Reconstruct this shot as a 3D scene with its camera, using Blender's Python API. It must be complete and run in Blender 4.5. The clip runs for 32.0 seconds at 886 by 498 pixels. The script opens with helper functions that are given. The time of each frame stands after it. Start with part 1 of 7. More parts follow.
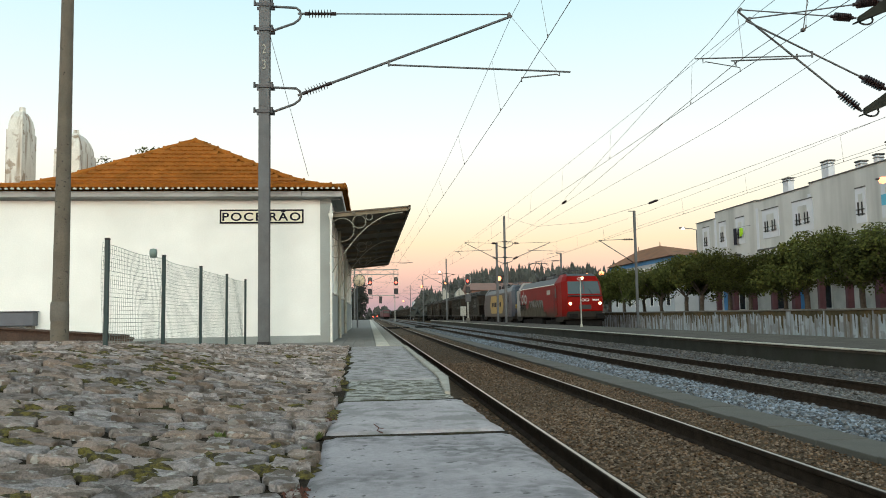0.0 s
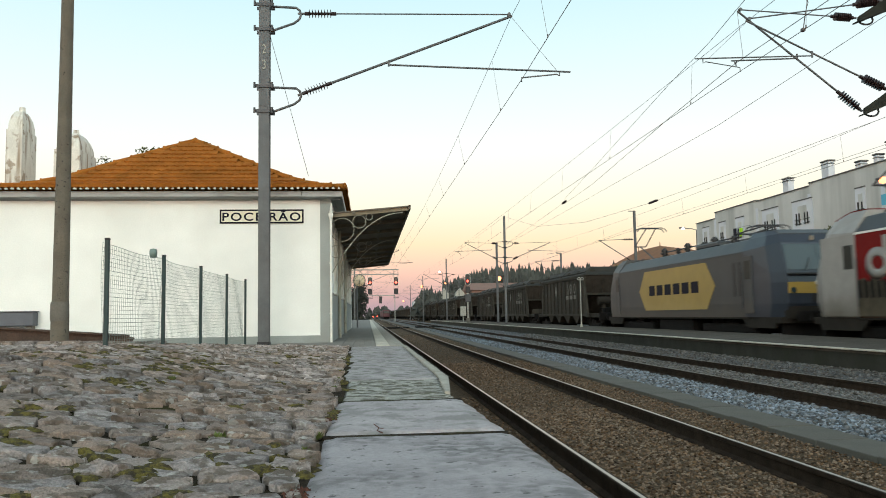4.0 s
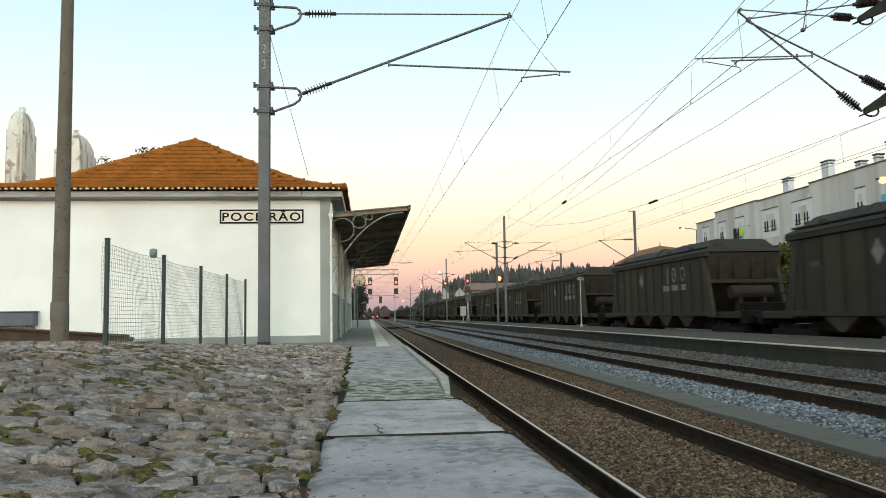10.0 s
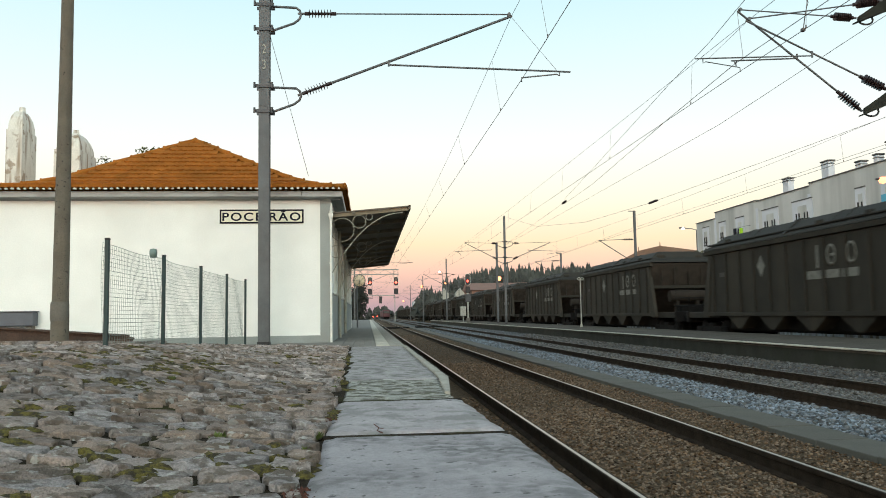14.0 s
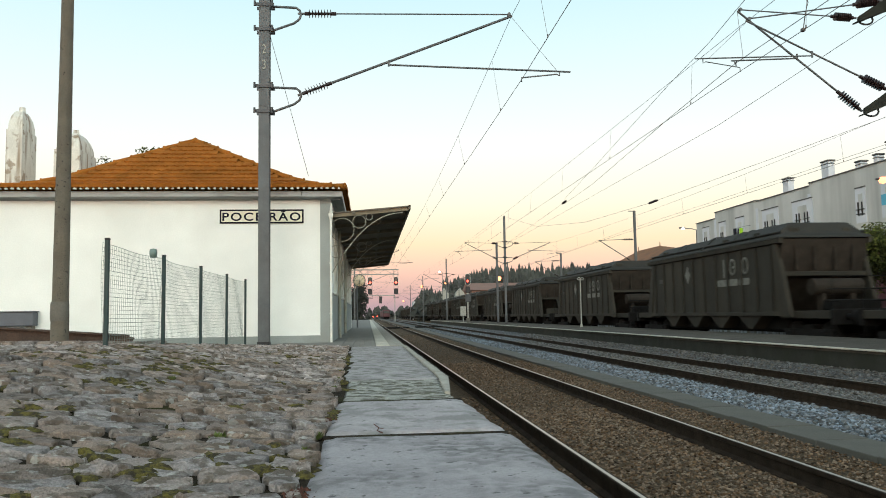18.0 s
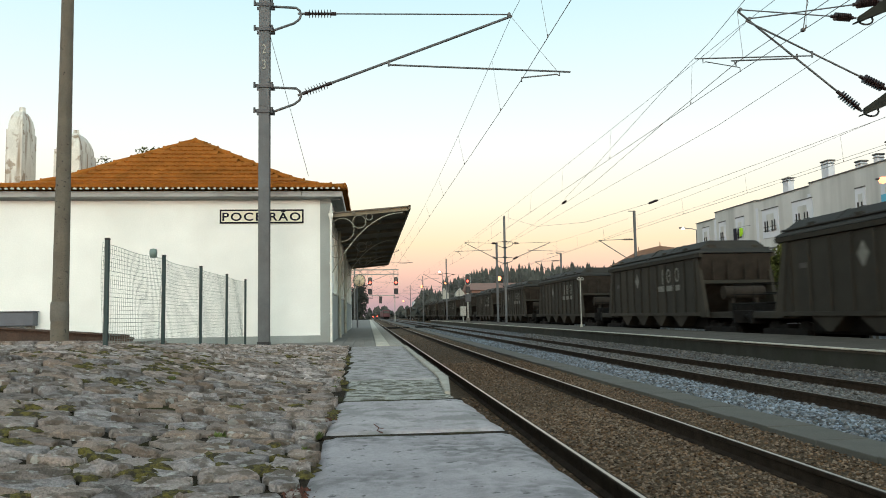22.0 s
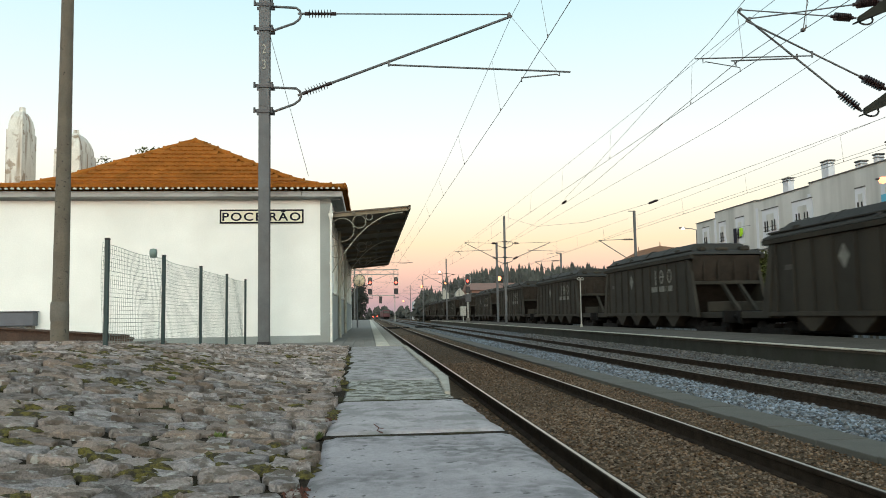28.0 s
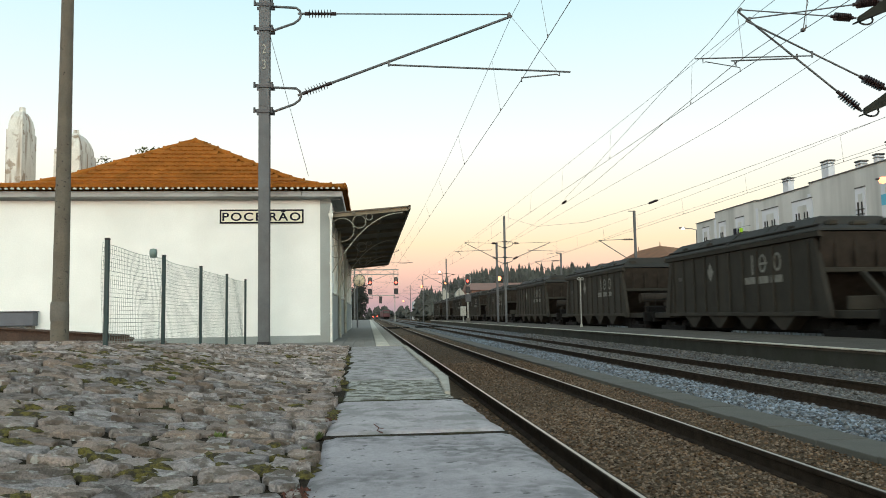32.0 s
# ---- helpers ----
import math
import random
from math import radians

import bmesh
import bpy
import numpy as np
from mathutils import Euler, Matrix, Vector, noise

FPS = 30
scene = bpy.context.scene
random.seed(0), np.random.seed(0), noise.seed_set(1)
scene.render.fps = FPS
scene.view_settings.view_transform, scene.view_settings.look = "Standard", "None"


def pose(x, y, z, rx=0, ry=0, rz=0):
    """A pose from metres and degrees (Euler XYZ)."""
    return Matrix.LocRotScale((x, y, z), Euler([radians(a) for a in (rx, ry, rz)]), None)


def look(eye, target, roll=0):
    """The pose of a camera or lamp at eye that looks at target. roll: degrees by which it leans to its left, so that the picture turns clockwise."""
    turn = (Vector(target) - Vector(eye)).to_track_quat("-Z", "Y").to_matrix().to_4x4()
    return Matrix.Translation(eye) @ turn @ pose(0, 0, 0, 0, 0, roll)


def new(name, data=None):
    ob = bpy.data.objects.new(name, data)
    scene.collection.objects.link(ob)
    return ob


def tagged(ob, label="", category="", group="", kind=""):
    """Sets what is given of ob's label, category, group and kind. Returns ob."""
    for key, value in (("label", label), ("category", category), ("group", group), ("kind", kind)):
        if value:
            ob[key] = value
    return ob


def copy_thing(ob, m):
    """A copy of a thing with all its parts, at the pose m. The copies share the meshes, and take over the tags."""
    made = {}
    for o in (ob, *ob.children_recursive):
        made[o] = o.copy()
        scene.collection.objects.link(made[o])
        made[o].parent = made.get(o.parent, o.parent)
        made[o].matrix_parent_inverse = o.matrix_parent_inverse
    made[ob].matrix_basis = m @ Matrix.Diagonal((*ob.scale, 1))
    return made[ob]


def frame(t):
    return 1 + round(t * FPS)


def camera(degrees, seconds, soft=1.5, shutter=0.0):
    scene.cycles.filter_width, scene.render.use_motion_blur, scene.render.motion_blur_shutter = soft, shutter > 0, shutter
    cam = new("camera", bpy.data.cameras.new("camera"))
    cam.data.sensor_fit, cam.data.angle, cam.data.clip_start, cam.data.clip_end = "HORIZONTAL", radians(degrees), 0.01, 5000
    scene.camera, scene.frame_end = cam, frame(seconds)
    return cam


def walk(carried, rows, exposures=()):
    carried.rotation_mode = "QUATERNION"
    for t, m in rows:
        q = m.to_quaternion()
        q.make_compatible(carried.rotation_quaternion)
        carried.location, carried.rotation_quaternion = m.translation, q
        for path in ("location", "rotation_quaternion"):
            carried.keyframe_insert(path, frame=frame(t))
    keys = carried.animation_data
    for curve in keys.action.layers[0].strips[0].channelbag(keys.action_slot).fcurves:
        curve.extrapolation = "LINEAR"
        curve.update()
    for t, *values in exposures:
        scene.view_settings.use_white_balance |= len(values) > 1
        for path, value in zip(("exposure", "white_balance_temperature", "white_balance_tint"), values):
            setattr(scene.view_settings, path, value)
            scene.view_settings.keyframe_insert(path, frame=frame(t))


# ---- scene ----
# One still camera, low on the old platform. x runs across the tracks, y along them, z = 0 on the near platform.
EYE = (0.0, 0.0, 0.50)
cam = camera(58.94, 32.0, soft=0.95, shutter=0.5)
AIM = look(EYE, (0.09542, 0.99190, 0.50 + 0.08380), -0.934)
walk(cam, [(0.0, AIM), (32.0, AIM)], [(0.0, 0.0), (32.0, 0.0)])


# ---- light: the sky shortly after sunset, clear, brighter behind the camera ----
def make_world():
    w = bpy.data.worlds.new("dusk_sky")
    scene.world = w
    w.use_nodes = True
    nt = w.node_tree
    nt.nodes.clear()
    out = nt.nodes.new("ShaderNodeOutputWorld")
    bg = nt.nodes.new("ShaderNodeBackground")
    sky = nt.nodes.new("ShaderNodeTexSky")
    sky.sky_type, sky.sun_disc = "NISHITA", False
    sky.sun_elevation, sky.sun_rotation = radians(2.0), radians(190)
    tc = nt.nodes.new("ShaderNodeTexCoord")
    sep = nt.nodes.new("ShaderNodeSeparateXYZ")
    nt.links.new(tc.outputs["Generated"], sep.inputs[0])
    ramp = nt.nodes.new("ShaderNodeValToRGB")
    stops = [(0.0, (0.40, 0.34, 0.41)), (0.02, (0.60, 0.41, 0.45)), (0.055, (0.95, 0.60, 0.52)), (0.09, (1.0, 0.80, 0.56)),
             (0.14, (1.0, 0.96, 0.78)), (0.20, (1.0, 1.0, 0.96)), (0.34, (0.74, 0.96, 1.0)), (0.45, (0.54, 0.86, 0.95)), (0.62, (0.36, 0.46, 0.53)), (1.0, (0.22, 0.27, 0.32))]
    cr = ramp.color_ramp
    while len(cr.elements) < len(stops):
        cr.elements.new(0.5)
    for e, (p, c) in zip(cr.elements, stops):
        e.position, e.color = p, (*c, 1)
    nt.links.new(sep.outputs["Z"], ramp.inputs[0])
    # the western half, behind the camera, still carries the afterglow
    back = nt.nodes.new("ShaderNodeMapRange")
    back.interpolation_type = "SMOOTHSTEP"
    back.inputs[1].default_value, back.inputs[2].default_value = 0.25, -0.75
    back.inputs[3].default_value, back.inputs[4].default_value = 0.0, 1.0
    nt.links.new(sep.outputs["Y"], back.inputs[0])
    mul = nt.nodes.new("ShaderNodeMix")
    mul.data_type, mul.blend_type = "RGBA", "MULTIPLY"
    mul.inputs[0].default_value = 1.0
    nt.links.new(ramp.outputs[0], mul.inputs[6])
    glowmix = nt.nodes.new("ShaderNodeMix")
    glowmix.data_type = "RGBA"
    glowmix.inputs[6].default_value, glowmix.inputs[7].default_value = (1, 1, 1, 1), (2.75, 2.62, 2.35, 1)
    nt.links.new(back.outputs[0], glowmix.inputs[0])
    nt.links.new(glowmix.outputs[2], mul.inputs[7])
    add = nt.nodes.new("ShaderNodeMix")
    add.data_type, add.blend_type = "RGBA", "ADD"
    add.inputs[0].default_value = 0.06
    nt.links.new(mul.outputs[2], add.inputs[6])
    nt.links.new(sky.outputs[0], add.inputs[7])
    nt.links.new(add.outputs[2], bg.inputs[0])
    bg.inputs[1].default_value = 0.95
    nt.links.new(bg.outputs[0], out.inputs[0])


make_world()
sun_data = bpy.data.lights.new("sun", "SUN")
sun_data.energy, sun_data.angle, sun_data.color = 0.6, radians(35), (1.0, 0.95, 0.88)
sun = new("sun", sun_data)
sun.matrix_world = look((0, 0, 0), (0.17, 0.95, -0.30))


# ---- materials ----
def M(name, c, var=0.18, scale=6.0, fine=70.0, rough=0.75, metal=0.0, bump=0.15, stain=None, samt=0.5, sscale=1.3, streak=False, rnd=0.0,
      low=None, lowz=(0.0, 1.0), island=0.0, dist=0.01, alt=None, edge=(0.5, 0.72), world=False, spots=None, lowk=0.9, spec=0.5, patch=0.0):
    """Procedural surface: base colour c with variation at two scales, an optional stain colour, an optional
    colour caked on towards the foot (low), per-object variation rnd and a fine bump."""
    m = bpy.data.materials.new(name)
    m.use_nodes = True
    nt = m.node_tree
    b = nt.nodes["Principled BSDF"]
    b.inputs["Roughness"].default_value, b.inputs["Metallic"].default_value = rough, metal
    b.inputs["Specular IOR Level"].default_value = spec
    tc = nt.nodes.new("ShaderNodeTexCoord")
    place = nt.nodes.new("ShaderNodeNewGeometry").outputs["Position"] if world else tc.outputs["Object"]

    def noise_node(s, detail=5.0, vec=None):
        n = nt.nodes.new("ShaderNodeTexNoise")
        n.inputs["Scale"].default_value, n.inputs["Detail"].default_value = s, detail
        nt.links.new(vec or place, n.inputs["Vector"])
        return n

    def mixer(kind, fac, a, bb):
        x = nt.nodes.new("ShaderNodeMix")
        x.data_type, x.blend_type = "RGBA", kind
        for sock, val in ((x.inputs[0], fac), (x.inputs[6], a), (x.inputs[7], bb)):
            if isinstance(val, (int, float)):
                sock.default_value = val
            elif isinstance(val, tuple):
                sock.default_value = (*val, 1)
            else:
                nt.links.new(val, sock)
        return x.outputs[2]

    def span(src, lo, hi, a=0.0, bb=1.0):
        x = nt.nodes.new("ShaderNodeMapRange")
        x.inputs[1].default_value, x.inputs[2].default_value, x.inputs[3].default_value, x.inputs[4].default_value = lo, hi, a, bb
        nt.links.new(src, x.inputs[0])
        return x.outputs[0]

    n1, n2 = noise_node(scale), noise_node(fine, 3.0)
    dark, light = tuple(v * (1 - var) for v in c), tuple(min(1, v * (1 + var)) for v in c)
    col = mixer("MIX", span(n1.outputs[0], 0.3, 0.7), dark, light)
    if alt:
        if island:
            src = nt.nodes.new("ShaderNodeNewGeometry").outputs["Random Per Island"]
        else:
            src = nt.nodes.new("ShaderNodeObjectInfo").outputs["Random"]
        wave = nt.nodes.new("ShaderNodeMath")
        wave.operation = "PINGPONG"
        nt.links.new(src, wave.inputs[0])
        wave.inputs[1].default_value = 0.13
        col = mixer("MIX", span(wave.outputs[0], 0.02, 0.13), col, alt)
    col = mixer("MULTIPLY", 1.0, col, span(n2.outputs[0], 0.25, 0.75, 1 - var, 1 + var * 0.6))
    near_patch = span(noise_node(patch, 4.0).outputs[0], 0.42, 0.60) if patch else None

    def patchy(fac):
        if near_patch is None:
            return fac
        x = nt.nodes.new("ShaderNodeMath")
        x.operation = "MULTIPLY"
        nt.links.new(fac, x.inputs[0])
        nt.links.new(near_patch, x.inputs[1])
        return x.outputs[0]
    if stain:
        vec = None
        if streak:
            mp = nt.nodes.new("ShaderNodeMapping")
            mp.inputs["Scale"].default_value = (1, 1, 0.07)
            nt.links.new(place, mp.inputs[0])
            vec = mp.outputs[0]
        n3 = noise_node(sscale, 6.0, vec)
        col = mixer("MIX", patchy(span(n3.outputs[0], edge[0], edge[1], 0, samt)), col, stain)
    if spots:
        n5 = noise_node(spots[1], 6.0)
        col = mixer("MIX", span(n5.outputs[0], spots[2], spots[2] + 0.06, 0, spots[3]), col, spots[0])
    if low:
        sp = nt.nodes.new("ShaderNodeSeparateXYZ")
        nt.links.new(tc.outputs["Object"], sp.inputs[0])
        n4 = noise_node(1.6, 6.0)
        ad = nt.nodes.new("ShaderNodeMath")
        ad.operation = "MULTIPLY_ADD"
        nt.links.new(n4.outputs[0], ad.inputs[0])
        ad.inputs[1].default_value = -lowk
        nt.links.new(sp.outputs["Z"], ad.inputs[2])
        col = mixer("MIX", span(ad.outputs[0], lowz[0] - lowk / 2, lowz[1] - lowk / 2, 0.92, 0.0), col, low)
    if rnd:
        oi = nt.nodes.new("ShaderNodeObjectInfo")
        col = mixer("MULTIPLY", 1.0, col, span(oi.outputs["Random"], 0, 1, 1 - rnd, 1 + rnd))
    if island:
        ge = nt.nodes.new("ShaderNodeNewGeometry")
        col = mixer("MULTIPLY", 1.0, col, span(ge.outputs["Random Per Island"], 0, 1, 1 - island, 1 + island))
    nt.links.new(col, b.inputs["Base Color"])
    if bump:
        bn = nt.nodes.new("ShaderNodeBump")
        bn.inputs["Strength"].default_value, bn.inputs["Distance"].default_value = min(1.0, bump * 2.5), dist
        mx = nt.nodes.new("ShaderNodeMath")
        mx.operation = "ADD"
        nt.links.new(n1.outputs[0], mx.inputs[0])
        nt.links.new(n2.outputs[0], mx.inputs[1])
        nt.links.new(mx.outputs[0], bn.inputs["Height"])
        nt.links.new(bn.outputs[0], b.inputs["Normal"])
    return m


def glow(name, c, strength):
    m = bpy.data.materials.new(name)
    m.use_nodes = True
    b = m.node_tree.nodes["Principled BSDF"]
    b.inputs["Base Color"].default_value = (*c, 1)
    b.inputs["Emission Color"].default_value = (*c, 1)
    b.inputs["Emission Strength"].default_value = strength
    return m


def glass(name, c, rough=0.06):
    m = bpy.data.materials.new(name)
    m.use_nodes = True
    b = m.node_tree.nodes["Principled BSDF"]
    b.inputs["Base Color"].default_value = (*c, 1)
    b.inputs["Roughness"].default_value = rough
    b.inputs["Specular IOR Level"].default_value = 0.8
    return m


m_render = M("white_render", (0.84, 0.845, 0.815), 0.05, 1.2, 40, 0.85, bump=0.08, stain=(0.70, 0.695, 0.65), samt=0.35, sscale=0.7)
m_grey = M("grey_paint", (0.30, 0.32, 0.31), 0.10, 2, 50, 0.75, bump=0.08, stain=(0.22, 0.22, 0.20), samt=0.4)
m_fascia = M("grey_fascia", (0.40, 0.41, 0.415), 0.08, 3, 60, 0.6, stain=(0.16, 0.15, 0.14), samt=0.5, sscale=2)
m_tile = M("roof_tile", (0.34, 0.118, 0.020), 0.16, 5, 60, 0.85, bump=0.3, stain=(0.15, 0.062, 0.010), samt=0.6, sscale=2.5, rnd=0.07, world=True, spec=0.12)
m_tile_joined = M("roof_tile_rest", (0.34, 0.118, 0.020), 0.16, 5, 60, 0.85, bump=0.3, stain=(0.15, 0.062, 0.010), samt=0.6, sscale=2.5, island=0.07, world=True, spec=0.12)
m_mortar = M("lime_mortar", (0.66, 0.64, 0.56), 0.2, 12, 80, 0.9, bump=0.3, stain=(0.25, 0.22, 0.17), samt=0.5, sscale=6)
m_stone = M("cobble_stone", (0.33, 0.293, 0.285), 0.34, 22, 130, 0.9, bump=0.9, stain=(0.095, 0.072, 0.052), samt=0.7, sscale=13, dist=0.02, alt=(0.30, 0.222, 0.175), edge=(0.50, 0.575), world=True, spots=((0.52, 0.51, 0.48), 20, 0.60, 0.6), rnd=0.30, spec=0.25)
# rest of the cobbles: same stone, base colour lifted to brighten the farther rows
m_stone_joined = M("cobble_stone_rest_lifted", (0.48, 0.42, 0.40), 0.34, 22, 130, 0.9, bump=0.9, stain=(0.095, 0.072, 0.052), samt=0.7, sscale=13, dist=0.02, alt=(0.30, 0.222, 0.175), edge=(0.50, 0.575), world=True, spots=((0.52, 0.51, 0.48), 20, 0.60, 0.6), island=0.32, spec=0.25)
m_joint = M("earth_joint", (0.034, 0.025, 0.017), 0.5, 22, 110, 0.95, bump=0.7, stain=(0.048, 0.046, 0.012), samt=0.7, sscale=3.2, dist=0.02, edge=(0.46, 0.60), world=True, spec=0.1)
m_slab = M("coping_slab", (0.405, 0.365, 0.374), 0.2, 2.5, 45, 0.75, bump=0.3, stain=(0.20, 0.19, 0.18), samt=0.8, sscale=5, rnd=0.05, dist=0.015, edge=(0.49, 0.60), world=True, spots=((0.07, 0.062, 0.055), 14, 0.63, 0.85))
m_slab_near = M("near_slab", (0.34, 0.312, 0.326), 0.16, 2.2, 60, 0.75, bump=0.35, stain=(0.135, 0.127, 0.128), samt=0.9, sscale=15, rnd=0.0, dist=0.012, edge=(0.42, 0.57), world=True, patch=1.9, spots=((0.07, 0.064, 0.06), 24, 0.62, 0.85))
m_slab_far = M("far_slab", (0.375, 0.342, 0.346), 0.22, 3, 60, 0.8, bump=0.5, stain=(0.13, 0.122, 0.105), samt=0.8, sscale=6, rnd=0.05, dist=0.02, edge=(0.46, 0.60), world=True, spots=((0.44, 0.43, 0.40), 9, 0.56, 0.7))
m_drymoss = M("dry_moss", (0.10, 0.032, 0.018), 0.4, 30, 90, 0.95, bump=0.5, world=True)
m_slab_old = M("worn_slab", (0.34, 0.33, 0.30), 0.3, 8, 60, 0.85, bump=0.8, stain=(0.10, 0.092, 0.062), samt=0.95, sscale=9, rnd=0.05, dist=0.03, edge=(0.47, 0.56), world=True, spots=((0.50, 0.48, 0.42), 13, 0.56, 0.85))
m_edge = M("pale_edge", (0.36, 0.335, 0.29), 0.15, 6, 60, 0.8, bump=0.3, stain=(0.20, 0.17, 0.135), samt=0.5, sscale=5)
m_paver = M("grey_paver", (0.19, 0.18, 0.165), 0.12, 6, 60, 0.8, bump=0.2, stain=(0.12, 0.115, 0.10), samt=0.4, rnd=0.1)
m_paver_far = M("grey_paving", (0.19, 0.18, 0.165), 0.14, 3, 60, 0.8, bump=0.2, stain=(0.12, 0.115, 0.10), samt=0.4)
m_tactile = M("pale_tactile", (0.52, 0.49, 0.42), 0.12, 8, 60, 0.8, bump=0.2, rnd=0.08)
m_concrete = M("old_concrete", (0.15, 0.135, 0.115), 0.2, 3, 50, 0.85, bump=0.3, stain=(0.08, 0.07, 0.056), samt=0.7, sscale=2.2)
m_duct = M("duct_concrete", (0.096, 0.088, 0.073), 0.14, 2, 50, 0.85, bump=0.2, stain=(0.08, 0.07, 0.055), samt=0.5, rnd=0.06)
m_plat2 = M("far_platform_face", (0.042, 0.041, 0.035), 0.2, 2, 40, 0.9, bump=0.3, stain=(0.03, 0.033, 0.022), samt=0.7, sscale=1.5, spec=0.15)
m_plat2_top = M("worn_platform_top", (0.098, 0.086, 0.072), 0.2, 2, 50, 0.9, spec=0.15, bump=0.3, stain=(0.06, 0.052, 0.042), samt=0.6, sscale=1.2)
m_ballast_brown = M("rusty_ballast_bed", (0.105, 0.072, 0.044), 0.5, 24, 60, 0.95, bump=0.9, stain=(0.035, 0.026, 0.017), samt=0.8, sscale=14, dist=0.03, world=True, spec=0.15)
m_ballast_blue = M("fresh_ballast_bed", (0.10, 0.104, 0.11), 0.5, 20, 60, 0.95, bump=0.9, stain=(0.04, 0.038, 0.035), samt=0.8, sscale=12, dist=0.03, world=True)
m_stones_brown = M("rusty_ballast", (0.118, 0.069, 0.037), 0.25, 20, 90, 0.95, bump=0.3, island=0.7, alt=(0.170, 0.130, 0.098), spec=0.2)
m_stones_blue = M("fresh_ballast", (0.20, 0.238, 0.285), 0.2, 20, 90, 0.9, bump=0.3, island=0.65, alt=(0.11, 0.105, 0.10))
m_stones_mid = M("trackbed_ballast", (0.14, 0.14, 0.142), 0.2, 20, 90, 0.9, bump=0.3, island=0.65, alt=(0.10, 0.085, 0.07))
m_earth = M("dark_ground", (0.075, 0.065, 0.05), 0.35, 0.6, 20, 0.95, bump=0.4, stain=(0.05, 0.06, 0.025), samt=0.7, sscale=0.2)
m_railtop = M("polished_rail_head", (0.36, 0.30, 0.25), 0.12, 3, 60, 0.28, 0.9, bump=0.05)
m_rust = M("rusty_rail", (0.034, 0.023, 0.016), 0.35, 6, 80, 0.85, 0.1, bump=0.3, world=True, spec=0.12)
m_railhead2 = M("dull_rail_head", (0.20, 0.165, 0.13), 0.2, 3, 60, 0.5, 0.6, bump=0.05)
m_galv = M("galvanised_steel", (0.108, 0.112, 0.118), 0.14, 5, 70, 0.6, 0.2, bump=0.08, stain=(0.055, 0.05, 0.046), samt=0.4)
m_steel_dark = M("dark_steel", (0.07, 0.07, 0.075), 0.2, 6, 60, 0.5, 0.6, bump=0.1)
m_insul = M("brown_insulator", (0.035, 0.022, 0.022), 0.15, 8, 60, 0.25, bump=0.02, spec=0.25)
m_wire = M("copper_wire", (0.10, 0.085, 0.08), 0.1, 5, 50, 0.5, 0.7, bump=0.0)
m_pole = M("weathered_pole", (0.150, 0.128, 0.100), 0.16, 3, 70, 0.9, bump=0.4, stain=(0.10, 0.085, 0.06), samt=0.5, sscale=5, dist=0.02, spots=((0.03, 0.026, 0.022), 22, 0.635, 0.9))
m_green = M("dark_green_post", (0.006, 0.028, 0.030), 0.15, 6, 60, 0.5, bump=0.05)
m_mesh = M("green_wire", (0.16, 0.22, 0.20), 0.15, 6, 60, 0.5, bump=0.0)
m_cream = M("cream_steel", (0.36, 0.35, 0.29), 0.1, 8, 70, 0.55, bump=0.1, stain=(0.18, 0.14, 0.09), samt=0.5, sscale=6)
m_sheet = M("canopy_sheet", (0.14, 0.12, 0.095), 0.2, 4, 60, 0.8, bump=0.15, stain=(0.045, 0.035, 0.025), samt=0.6)
m_beam = M("timber_beam", (0.19, 0.155, 0.105), 0.2, 5, 60, 0.8, bump=0.2)
m_white = M("white_paint", (0.78, 0.77, 0.72), 0.08, 5, 60, 0.6, bump=0.08, stain=(0.45, 0.42, 0.36), samt=0.4, sscale=4)
m_black = M("black_paint", (0.012, 0.012, 0.014), 0.1, 5, 60, 0.5, bump=0.03)
m_navy = M("navy_enamel", (0.007, 0.007, 0.016), 0.1, 5, 60, 0.6, bump=0.03, spec=0.12)
m_scrub = M("dark_scrub", (0.030, 0.032, 0.026), 0.3, 1.0, 30, 0.95, bump=0.0, island=0.4)
m_moss = M("moss", (0.110, 0.090, 0.017), 0.5, 45, 140, 0.95, bump=0.8, world=True, stain=(0.028, 0.020, 0.011), samt=0.9, sscale=38, edge=(0.47, 0.58))
m_faded = M("faded_wagon_mark", (0.17, 0.165, 0.145), 0.25, 6, 60, 0.85, bump=0.05, stain=(0.07, 0.065, 0.055), samt=0.6, sscale=4)
m_old_mark = M("worn_away_mark", (0.058, 0.050, 0.046), 0.25, 6, 60, 0.85, bump=0.05)
m_weed = M("weed_leaf", (0.10, 0.13, 0.025), 0.3, 20, 60, 0.7, bump=0.05, island=0.3)
m_leaf = M("tree_leaf", (0.064, 0.072, 0.017), 0.35, 0.9, 30, 0.95, bump=0.0, island=0.55, spec=0.2)
# needle colour lightened and greyed: distance haze is mixed into it
m_pine_hazy = M("hazy_pine_needles", (0.060, 0.064, 0.057), 0.25, 0.2, 5, 0.95, bump=0.0, island=0.3)
m_bark = M("bark", (0.11, 0.085, 0.065), 0.3, 8, 60, 0.95, bump=0.6, dist=0.02)
m_wagon = M("dusty_wagon_steel", (0.0315, 0.028, 0.0222), 0.18, 1.5, 50, 0.8, 0.1, bump=0.1, stain=(0.056, 0.046, 0.033), samt=0.6, sscale=1.1, streak=True, rnd=0.10, spec=0.25)
m_wagon_roof = M("wagon_roof", (0.030, 0.029, 0.026), 0.15, 1.5, 50, 0.75, 0.1, bump=0.1, stain=(0.036, 0.032, 0.026), samt=0.6, spec=0.3)
